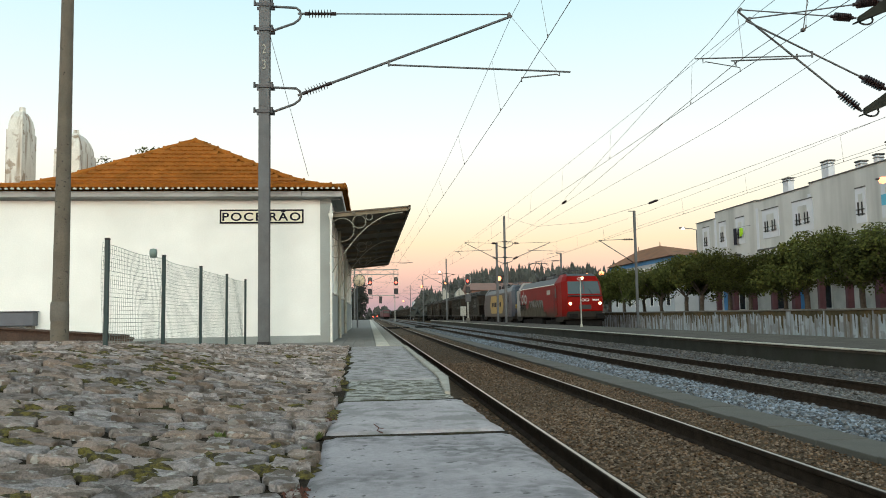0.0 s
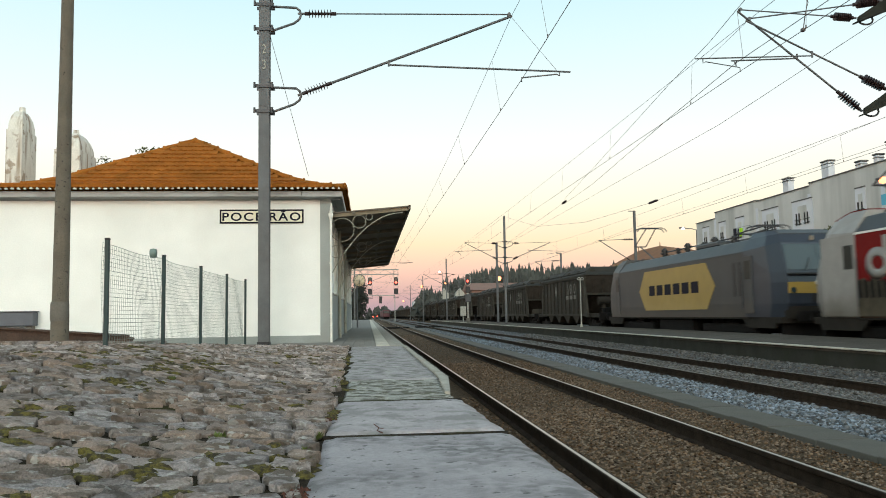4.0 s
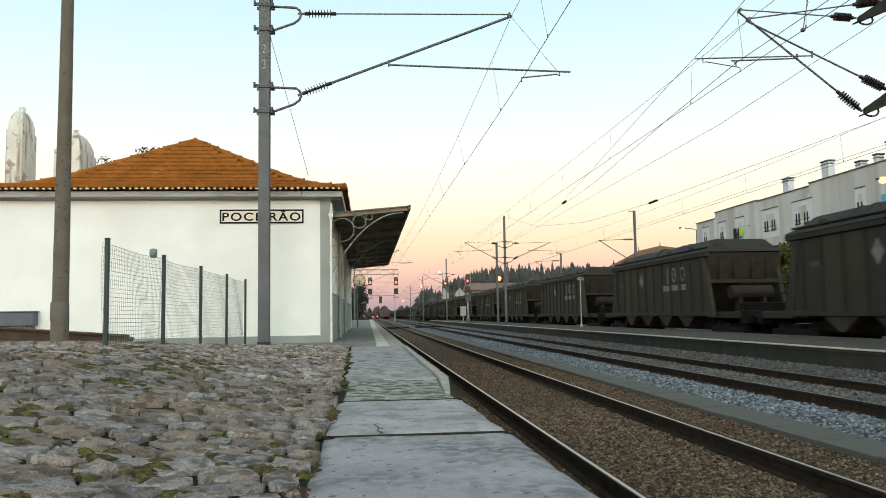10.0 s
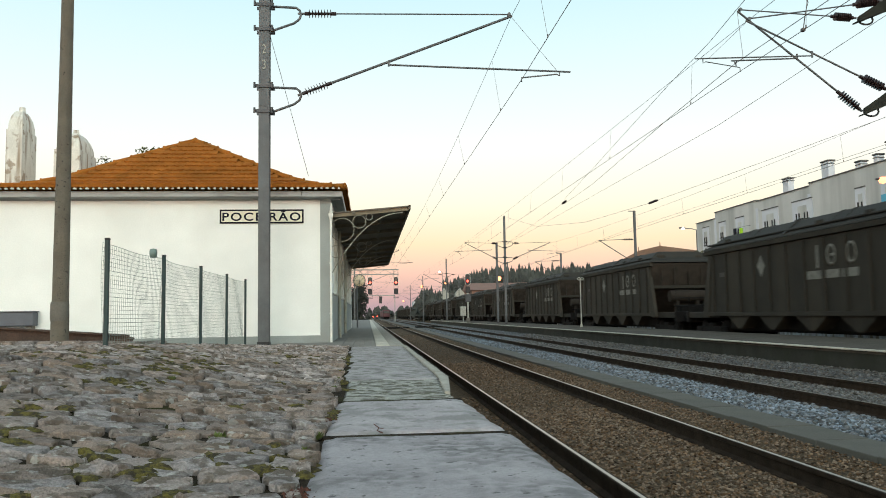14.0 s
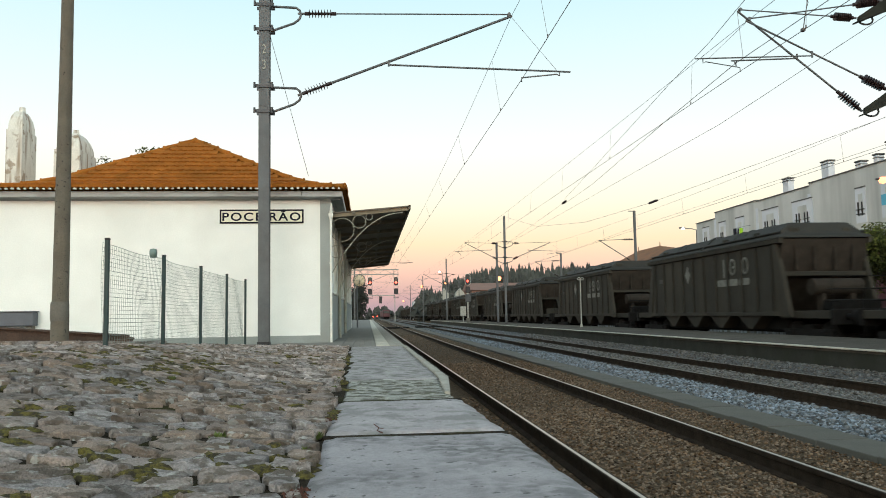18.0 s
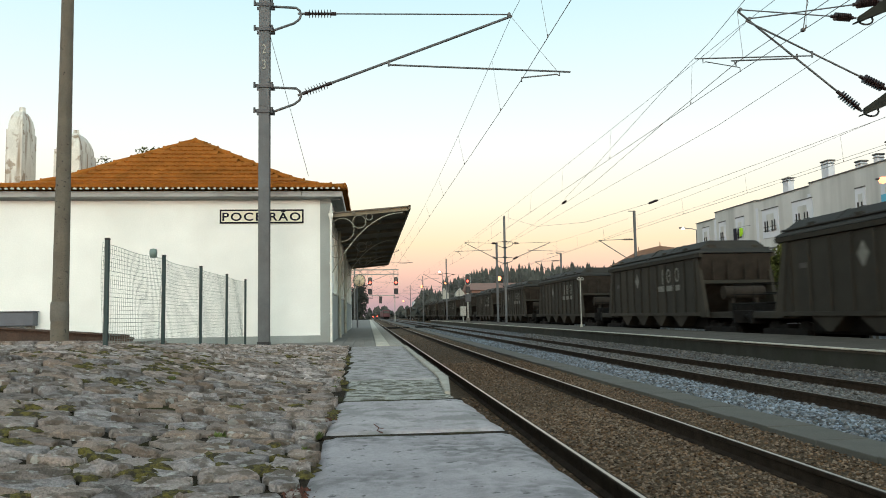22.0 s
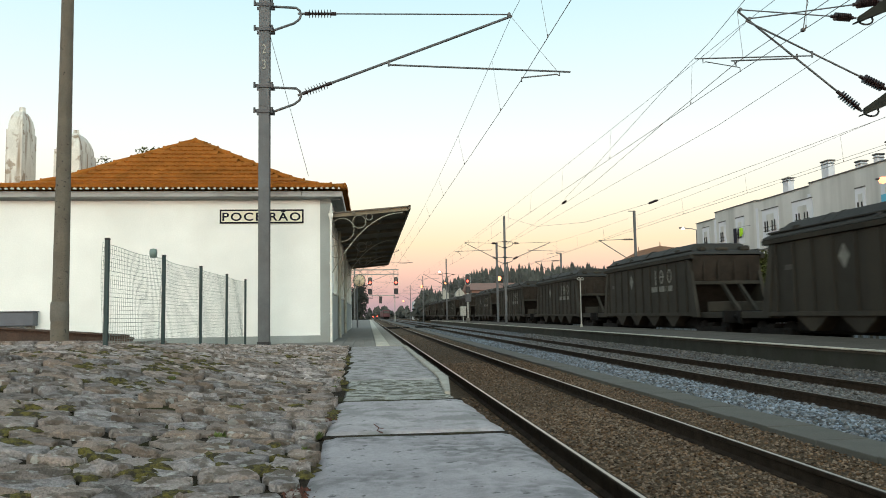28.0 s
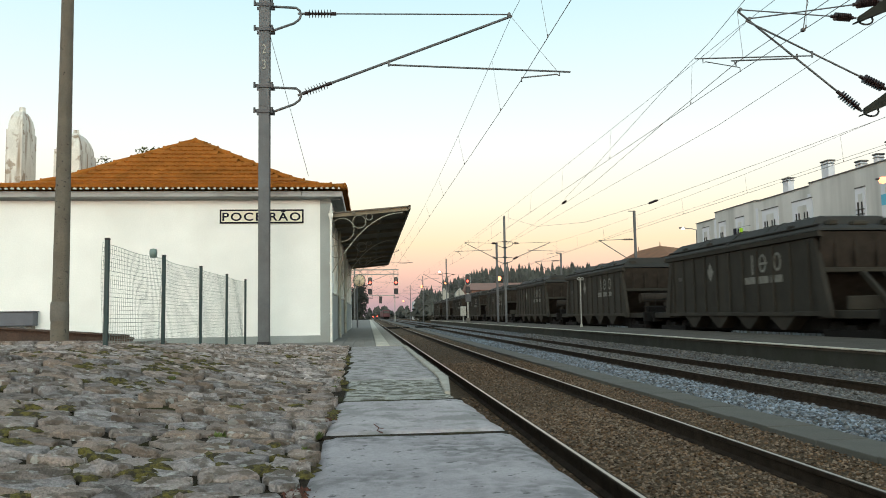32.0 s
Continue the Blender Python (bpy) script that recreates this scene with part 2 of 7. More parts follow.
m_wagon_rust = M("rusty_wagon_end", (0.036, 0.028, 0.022), 0.3, 3, 50, 0.9, 0.1, bump=0.2, stain=(0.03, 0.025, 0.02), samt=0.6, spec=0.2)
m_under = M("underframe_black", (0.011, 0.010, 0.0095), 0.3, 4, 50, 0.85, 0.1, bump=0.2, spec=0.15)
m_mark = M("faded_white_mark", (0.36, 0.35, 0.31), 0.2, 6, 60, 0.8, bump=0.05, stain=(0.14, 0.13, 0.11), samt=0.5, sscale=5)
m_red = M("red_loco_paint", (0.175, 0.008, 0.008), 0.12, 1.2, 40, 0.45, bump=0.02, stain=(0.10, 0.012, 0.010), samt=0.6, sscale=0.9, low=(0.050, 0.036, 0.025), lowz=(1.15, 1.75), lowk=0.8, spec=0.06)
m_red_front = M("red_loco_front", (0.19, 0.006, 0.004), 0.10, 1.2, 40, 0.45, bump=0.02, low=(0.08, 0.02, 0.015), lowz=(0.9, 1.35), spec=0.06)
m_grime = M("brake_dust_grime", (0.070, 0.058, 0.040), 0.3, 2.5, 40, 0.9, bump=0.05, stain=(0.095, 0.082, 0.058), samt=0.7, sscale=1.5, spec=0.2)
m_loco_roof = M("loco_roof_grey", (0.05, 0.055, 0.06), 0.12, 2, 40, 0.5, 0.2, bump=0.03)
m_loco_grey = M("loco_grey", (0.040, 0.041, 0.043), 0.12, 1.2, 40, 0.5, bump=0.02, low=(0.07, 0.06, 0.05), lowz=(1.0, 1.8))
m_loco_white = M("loco_white", (0.29, 0.275, 0.26), 0.10, 2, 40, 0.5, bump=0.02, low=(0.10, 0.085, 0.065), lowz=(1.0, 1.9))
m_loco_blue = M("loco_navy", (0.025, 0.032, 0.046), 0.12, 1.5, 40, 0.4, bump=0.02)
m_yellow = M("yellow_panel", (0.34, 0.22, 0.045), 0.08, 1.5, 40, 0.45, bump=0.02, low=(0.40, 0.28, 0.10), lowz=(0.9, 1.7))
m_dust = M("dusty_skirt", (0.026, 0.022, 0.018), 0.2, 2, 40, 0.9, bump=0.1, spec=0.2)
m_screen = glass("dark_windscreen", (0.030, 0.050, 0.055), 0.12)
m_cabglass = M("cab_side_glass", (0.016, 0.020, 0.018), 0.1, 3, 40, 0.35, bump=0.0, spec=0.15)
m_pane = glass("window_glass", (0.03, 0.035, 0.04))
m_headlamp = glow("headlamp_glow", (1.0, 0.74, 0.36), 6.0)
m_redlamp = glow("red_signal_glow", (1.0, 0.05, 0.03), 9.0)
m_sodium = glow("sodium_lamp_glow", (1.0, 0.30, 0.12), 4.0)
m_lampwhite = glow("lamp_glow", (1.0, 0.88, 0.72), 3.0)
m_apart = M("apartment_render", (0.57, 0.56, 0.54), 0.08, 0.5, 20, 0.85, bump=0.05, stain=(0.30, 0.295, 0.28), samt=0.6, sscale=0.6, streak=True, edge=(0.45, 0.65))
m_apart_pale = M("apartment_pale_panel", (0.62, 0.63, 0.67), 0.06, 0.6, 20, 0.85, bump=0.03)
m_shop = M("shop_render", (0.52, 0.50, 0.47), 0.12, 0.8, 20, 0.85, bump=0.05, stain=(0.28, 0.27, 0.25), samt=0.6, sscale=0.7)
m_cap = M("dark_coping", (0.10, 0.095, 0.09), 0.2, 2, 30, 0.8, bump=0.05)
m_wine = M("wine_red_pillar", (0.085, 0.03, 0.036), 0.15, 2, 30, 0.7, bump=0.05)
m_bluepaint = M("blue_paint", (0.06, 0.22, 0.46), 0.12, 2, 30, 0.7, bump=0.05)
m_wallstain = M("stained_wall", (0.36, 0.39, 0.42), 0.14, 1.5, 30, 0.85, bump=0.15, stain=(0.12, 0.085, 0.05), samt=0.85, sscale=3.2, streak=True, edge=(0.47, 0.60), world=True, spots=((0.16, 0.15, 0.14), 2.0, 0.54, 0.6), spec=0.2)
m_damp = M("damp_algae", (0.075, 0.058, 0.030), 0.35, 3, 40, 0.9, bump=0.1, stain=(0.14, 0.085, 0.035), samt=0.7, sscale=1.2, world=True, spec=0.2)
m_house_roof = M("far_house_tile", (0.22, 0.092, 0.036), 0.2, 1.5, 20, 0.85, bump=0.2, stain=(0.08, 0.045, 0.025), samt=0.6, sscale=0.8)
m_housewall = M("house_wall", (0.44, 0.45, 0.47), 0.08, 1, 30, 0.85, bump=0.05)
m_warehouse = M("warehouse_brick", (0.24, 0.135, 0.105), 0.12, 0.6, 10, 0.9, bump=0.05, stain=(0.17, 0.11, 0.09), samt=0.5, sscale=0.3)
m_hivis = M("hi_vis_cloth", (0.42, 0.75, 0.02), 0.1, 8, 60, 0.8, bump=0.1)
m_cyan = M("cyan_board", (0.10, 0.42, 0.60), 0.1, 4, 40, 0.6, bump=0.02)
m_clock = M("clock_face", (0.92, 0.68, 0.46), 0.05, 6, 60, 0.5, bump=0.0)
m_bluebox = M("grey_blue_panel", (0.10, 0.105, 0.125), 0.1, 4, 40, 0.6, bump=0.05)
m_wood_rust = M("rusty_beam", (0.075, 0.045, 0.032), 0.3, 4, 50, 0.85, bump=0.3)


# ---- mesh code ----
class G:
    """Collects faces of one part."""

    def __init__(self):
        self.v, self.f, self.s = [], [], []

    def add(self, vs, fs, smooth=False):
        k = len(self.v)
        self.v += [tuple(p) for p in vs]
        self.f += [tuple(i + k for i in q) for q in fs]
        self.s += [smooth] * len(fs)
        return self

    def box(self, x0, y0, z0, x1, y1, z1, c=0.0):
        x0, x1, y0, y1, z0, z1 = min(x0, x1), max(x0, x1), min(y0, y1), max(y0, y1), min(z0, z1), max(z0, z1)
        if not c:
            vs = [(x, y, z) for x in (x0, x1) for y in (y0, y1) for z in (z0, z1)]
            return self.add(vs, [(0, 1, 3, 2), (4, 6, 7, 5), (0, 4, 5, 1), (2, 3, 7, 6), (0, 2, 6, 4), (1, 5, 7, 3)])
        c = min(c, (x1 - x0) * 0.45, (y1 - y0) * 0.45, (z1 - z0) * 0.45)
        vs, idx = [], {}
        for sx in (0, 1):
            for sy in (0, 1):
                for sz in (0, 1):
                    p = ((x0, x1)[sx], (y0, y1)[sy], (z0, z1)[sz])
                    q = ((x0 + c, x1 - c)[sx], (y0 + c, y1 - c)[sy], (z0 + c, z1 - c)[sz])
                    for a in range(3):
                        idx[(sx, sy, sz, a)] = len(vs)
                        vs.append(tuple(p[i] if i == a else q[i] for i in range(3)))
        fs = []
        for a in range(3):
            o = [i for i in range(3) if i != a]
            for s in (0, 1):
                ring = []
                for u, w in ((0, 0), (1, 0), (1, 1), (0, 1)):
                    k = [0, 0, 0]
                    k[a], k[o[0]], k[o[1]] = s, u, w
                    ring.append(idx[(*k, a)])
                fs.append(ring if (s == 1) == (a != 1) else ring[::-1])
        for a in range(3):
            o = [i for i in range(3) if i != a]
            for u in (0, 1):
                for w in (0, 1):
                    k0, k1 = [0, 0, 0], [0, 0, 0]
                    k0[o[0]] = k1[o[0]] = u
                    k0[o[1]] = k1[o[1]] = w
                    k1[a] = 1
                    fs.append([idx[(*k0, o[0])], idx[(*k1, o[0])], idx[(*k1, o[1])], idx[(*k0, o[1])]])
        for sx in (0, 1):
            for sy in (0, 1):
                for sz in (0, 1):
                    fs.append([idx[(sx, sy, sz, a)] for a in range(3)])
        return self.add(vs, fs)

    def cyl(self, p, q, r, r2=None, n=10, cap=True, smooth=True):
        p, q = Vector(p), Vector(q)
        r2 = r if r2 is None else r2
        d = (q - p).normalized()
        a = d.orthogonal().normalized()
        b = d.cross(a)
        vs = [c + (a * math.cos(t) + b * math.sin(t)) * rr for c, rr in ((p, r), (q, r2)) for t in [2 * math.pi * i / n for i in range(n)]]
        self.add(vs, [(i, (i + 1) % n, n + (i + 1) % n, n + i) for i in range(n)], smooth)
        if cap:
            self.add(vs, [tuple(range(n))[::-1], tuple(range(n, 2 * n))])
        return self

    def tube(self, path, r, n=6, closed=False):
        pts = [Vector(p) for p in path]
        rings = []
        k = len(pts)
        up = None
        for i, p in enumerate(pts):
            a, b = pts[(i - 1) % k] if closed or i else pts[i], pts[(i + 1) % k] if closed or i < k - 1 else pts[i]
            d = (b - a).normalized()
            if up is None:
                up = d.orthogonal().normalized()
            s = d.cross(up).normalized()
            up = s.cross(d).normalized()
            rings.append([p + (up * math.cos(t) + s * math.sin(t)) * r for t in [2 * math.pi * j / n for j in range(n)]])
        vs = [v for ring in rings for v in ring]
        fs = []
        for i in range(k if closed else k - 1):
            i2 = (i + 1) % k
            fs += [(i * n + j, i * n + (j + 1) % n, i2 * n + (j + 1) % n, i2 * n + j) for j in range(n)]
        self.add(vs, fs, True)
        if not closed:
            self.add(vs, [tuple(range(n))[::-1], tuple(range((k - 1) * n, k * n))])
        return self

    def prism(self, poly, axis, a0, a1):
        """A polygon of the two other axes (in x, y, z order) drawn out along axis from a0 to a1."""
        def put(u, w, a):
            p = [u, w]
            p.insert(axis, a)
            return tuple(p)
        n = len(poly)
        vs = [put(u, w, a0) for u, w in poly] + [put(u, w, a1) for u, w in poly]
        return self.add(vs, [tuple(range(n))[::-1], tuple(range(n, 2 * n))] + [(i, (i + 1) % n, n + (i + 1) % n, n + i) for i in range(n)])

    def lathe(self, prof, c, n=12, axis=2):
        vs = []
        for r, h in prof:
            for i in range(n):
                t = 2 * math.pi * i / n
                p = [r * math.cos(t), r * math.sin(t)]
                p.insert(axis, h)
                vs.append((c[0] + p[0], c[1] + p[1], c[2] + p[2]))
        k = len(prof)
        self.add(vs, [(j * n + i, j * n + (i + 1) % n, (j + 1) * n + (i + 1) % n, (j + 1) * n + i) for j in range(k - 1) for i in range(n)], True)
        return self.add(vs, [tuple(range(n))[::-1], tuple(range((k - 1) * n, k * n))])

    def data(self, name, mat):
        me = bpy.data.meshes.new(name)
        me.from_pydata(self.v, [], self.f)
        me.polygons.foreach_set("use_smooth", self.s)
        me.materials.append(mat)
        bm = bmesh.new()
        bm.from_mesh(me)
        if len(bm.faces) < 20000:
            bmesh.ops.recalc_face_normals(bm, faces=bm.faces)
        bm.to_mesh(me)
        bm.free()
        return me


def part(name, g, mat, parent=None, label="", at=None):
    """One mesh object, under parent if given."""
    ob = new(name, g if isinstance(g, bpy.types.Mesh) else g.data(name, mat))
    ob.parent = parent
    if at is not None:
        ob.matrix_basis = at if isinstance(at, Matrix) else Matrix.Translation(at)
    return tagged(ob, label)


def thing(name, label, category, at=(0, 0, 0), group="", kind=""):
    """A top-level Empty at a thing's base."""
    ob = new(name)
    ob.empty_display_size = 0.2
    ob.matrix_basis = at if isinstance(at, Matrix) else Matrix.Translation(at)
    return tagged(ob, label, category, group, kind)


def solid(name, g, mat, label, category, at=(0, 0, 0), group="", kind=""):
    ob = part(name, g, mat, None, "", at)
    return tagged(ob, label, category, group, kind)


def words(text, size, mat, parent, name, m, depth=0.004, sx=1.0, bold=0.02, gap=1.0, width=0.0):
    """Lettering in the built-in font, turned into a mesh."""
    cu = bpy.data.curves.new(name, "FONT")
    cu.body, cu.size, cu.extrude, cu.align_x, cu.align_y = text, size, depth, "CENTER", "CENTER"
    cu.offset, cu.space_character = size * bold, gap
    tmp = new("lettering_curve", cu)
    me = bpy.data.meshes.new_from_object(tmp.evaluated_get(bpy.context.evaluated_depsgraph_get()))
    bpy.data.objects.remove(tmp)
    if width:
        xs = [v.co.x for v in me.vertices]
        sx = width / (max(xs) - min(xs))
        me.transform(Matrix.Translation((-(max(xs) + min(xs)) / 2, 0, 0)))
    me.transform(Matrix.Diagonal((sx, 1, 1, 1)))
    me.materials.clear()
    me.materials.append(mat)
    ob = new(name, me)
    ob.parent, ob.matrix_basis = parent, m
    return ob


R = random.Random(7)
# ---- the ground, tracks and platforms ----
Z1, Z2, Z3 = -0.81, -0.755, -0.77          # rail tops of the three tracks
T1, T2, T3 = 2.80, 7.50, 14.50             # their centre lines
FAR = 620.0

solid("ground", G().box(-2500, -2500, -2.0, 2500, 2500, -1.12), m_earth, "dark bare earth round the station tracks", "ground", kind="structure")
solid("ballast_near_track", G().prism([(0.5, -1.11), (0.5, Z1 - 0.14), (1.0, Z1 - 0.17), (1.7, Z1 - 0.175), (3.9, Z1 - 0.17), (4.62, Z1 - 0.13), (4.7, -1.11)], 1, -40, FAR),
      m_ballast_brown, "rusty brown ballast bed of the near track", "ballast", kind="structure")
solid("ballast_middle_track", G().prism([(5.1, -1.115), (5.3, Z2 - 0.22), (5.8, Z2 - 0.15), (6.4, Z2 - 0.18), (8.6, Z2 - 0.15), (9.1, Z2 + 0.06), (9.33, Z2 + 0.08), (9.33, -1.115)], 1, -40, FAR),
      m_ballast_blue, "fresh blue-grey ballast bed of the middle track", "ballast", kind="structure")
solid("ballast_far_track", G().prism([(12.9, -1.115), (13.0, Z3 - 0.12), (16.1, Z3 - 0.12), (17.0, -1.115)], 1, -40, FAR),
      m_ballast_brown, "dark ballast bed under the freight train", "ballast", kind="structure")


def rail(x, z, bright):
    r = thing("rail", "rusty steel rail with a polished running surface" if bright else "dull brown steel rail in fresh ballast", "rail", (x, 0, z), "rails of the station tracks", "structure")
    web = [(-0.07, -0.172), (0.07, -0.172), (0.07, -0.16), (0.012, -0.14), (0.011, -0.05), (0.034, -0.038), (0.034, -0.004), (0.02, -0.0015), (-0.02, -0.0015), (-0.034, -0.004), (-0.034, -0.038), (-0.011, -0.05), (-0.012, -0.14), (-0.07, -0.16)]
    part("rail_body", G().prism(web, 1, -40, FAR), m_rust, r)
    part("rail_head", G().prism([(-0.02, -0.0012), (0.016, -0.0012), (0.012, 0.0012), (-0.015, 0.0012)], 1, -40, FAR), m_railtop if bright else m_railhead2, r)


for cx, z, b in ((T1, Z1, True), (T2, Z2, False), (T3, Z3, False)):
    for s in (-0.87, 0.87):
        rail(cx + s, z, b)

# near platform: old coping slabs, then the newer paved length
solid("platform_wall", G().box(-9.5, -30, -1.11, 0.52, 5.2, -0.16), m_concrete, "dark old masonry face of the near platform", "platform", kind="structure")
solid("platform_wall_new", G().box(-9.5, 5.2, -1.11, 0.50, 112, -0.09), m_concrete, "concrete body of the newer platform length", "platform", kind="structure")
solid("platform_paving", G().box(-9.5, 13.5, -0.085, 0.13, 112, -0.012), m_paver_far, "grey paved station platform", "pavement", kind="structure")
solid("platform_strip", G().box(0.134, 13.5, -0.085, 0.36, 112, -0.008), m_tactile, "pale warning strip along the platform edge", "pavement", kind="structure")
solid("platform_edge_new", G().prism([(0.364, -0.085), (0.364, -0.006), (0.50, -0.004), (0.62, -0.012), (0.62, -0.085)], 1, 13.5, 112), m_edge, "pale concrete platform edge", "kerb", kind="structure")

# middle platform
solid("far_platform", G().box(9.35, -40, -1.11, 12.72, 118, -0.36), m_plat2, "dark weathered face of the middle platform", "platform", kind="structure")
solid("far_platform_top", G().box(9.334, -40, -0.36, 12.80, 118, -0.275), m_plat2_top, "worn grey surface of the middle platform", "pavement", kind="structure")
solid("far_platform_coping", G().box(9.25, -40, -0.305, 9.33, 118, -0.268, 0.008), m_tactile, "pale stone coping of the middle platform", "kerb", kind="structure")

# cable duct between the tracks
duct = thing("cable_duct", "concrete cable duct with flat lids between the tracks", "cable duct", (0, 0, 0), kind="structure")
gd = G().box(-0.30, -0.495, -0.2, 0.30, 0.495, 0, 0.008)
duct_me = gd.data("duct_lid", m_duct)
for i in range(60):
    part("duct_lid", duct_me, None, duct, at=pose(4.99 + R.uniform(-0.004, 0.004), 2.5 + i, -0.875 + R.uniform(-0.006, 0.006), 0, R.uniform(-0.5, 0.5), R.uniform(-0.2, 0.2)))
part("duct_rest", G().box(4.69, 62, -1.1, 5.29, FAR, -0.875), m_duct, duct)

# retaining wall, street and yard beyond the tracks
solid("retaining_wall", G().box(18.4, -30, -1.1, 18.75, 86, 0.42), m_wallstain, "pale wall streaked with dark damp runs", "wall", kind="structure")
rw = random.Random(33)
wall_ob = bpy.data.objects["retaining_wall"]
yw = 14.0
while yw < 85:
    # runs of damp hanging from the coping in uneven tongues
    y1, rim = yw + rw.uniform(2.2, 3.8), [(yw, 0.42)]
    yy = yw
    while yy < y1:
        deep, wd, top = 0.12 + 0.72 * rw.random() ** 2.0, rw.uniform(0.05, 0.16), 0.36 - rw.uniform(0.02, 0.14)
        rim += [(yy, top), (yy + 0.015, top - deep * 0.8), (yy + 0.03, top - deep), (yy + wd * 0.6, top - deep * 0.96), (yy + wd, top - deep * 0.75), (yy + wd + 0.015, top - 0.04)]
        yy += wd + rw.uniform(0.08, 0.34)
    part("damp_run", G().prism(rim + [(max(yy, y1) + 0.02, 0.30), (max(yy, y1) + 0.02, 0.42)], 0, 18.394, 18.402), m_damp, wall_ob, "dark damp run below the coping")
    yw = max(yy, y1) + rw.uniform(0.0, 0.5)
solid("wall_coping", G().box(18.34, -30, 0.42, 18.8, 86, 0.50, 0.015), m_concrete, "mossy concrete coping of the wall", "wall", kind="structure")
solid("street", G().box(18.75, -40, -1.0, 60, 140, 0.28), M("asphalt", (0.055, 0.055, 0.055), 0.2, 2, 60, 0.9, bump=0.3), "dark asphalt street beyond the wall", "road", kind="structure")


# ---- raised cobbled yard beside the camera ----
def yard(x, y):
    """Height of the cobbled ground: it climbs away from the coping slabs and falls back to the station."""
    s = min(1.0, max(0.0, (-0.25 - x) / 2.1))
    s = s * s * (3 - 2 * s) * 0.6 + s * 0.4
    a = 0.288 if y < 7.2 else max(0.0, 0.288 - 0.0375 * (y - 7.2))
    a *= min(1.0, max(0.0, (y + 0.5) / 6.0))
    return a * s


gy = G()
xs, ys = [-9.5 + 0.25 * i for i in range(37)] + [-0.33, -0.24, -0.16], [-6 + 0.25 * i for i in range(79)]
for y in ys:
    for x in xs:
        gy.v.append((x, y, yard(x, y) - 0.019 + 0.010 * noise.noise(Vector((x * 2.3, y * 2.3, 5)))))
nx = len(xs)
for j in range(len(ys) - 1):
    for i in range(nx - 1):
        gy.f.append((j * nx + i, j * nx + i + 1, (j + 1) * nx + i + 1, (j + 1) * nx + i))
        gy.s.append(True)
yard_bed = solid("yard_bed", gy, m_joint, "earth and moss bed between rough cobbles", "ground", kind="structure")



# boarded foot crossing far down the platform
deck = thing("track_crossing", "dark timber foot crossing over the tracks", "crossing", (0, 0, 0), kind="structure")
for x0, x1, z in ((0.7, 1.86, Z1), (2.02, 3.58, Z1), (3.76, 4.65, Z1), (5.4, 6.54, Z2), (6.74, 8.26, Z2)):
    for k in range(5):
        part("board", G().box(x0, 90.0 + k * 0.46, z - 0.15, x1, 90.43 + k * 0.46, z - 0.01, 0.015), m_under, deck)
# ---- the station building ----
BX, BY0, BY1 = -0.73, 15.70, 34.6          # wall towards the track, front wall, far end
BXL = -7.12
EAVE = 2.86


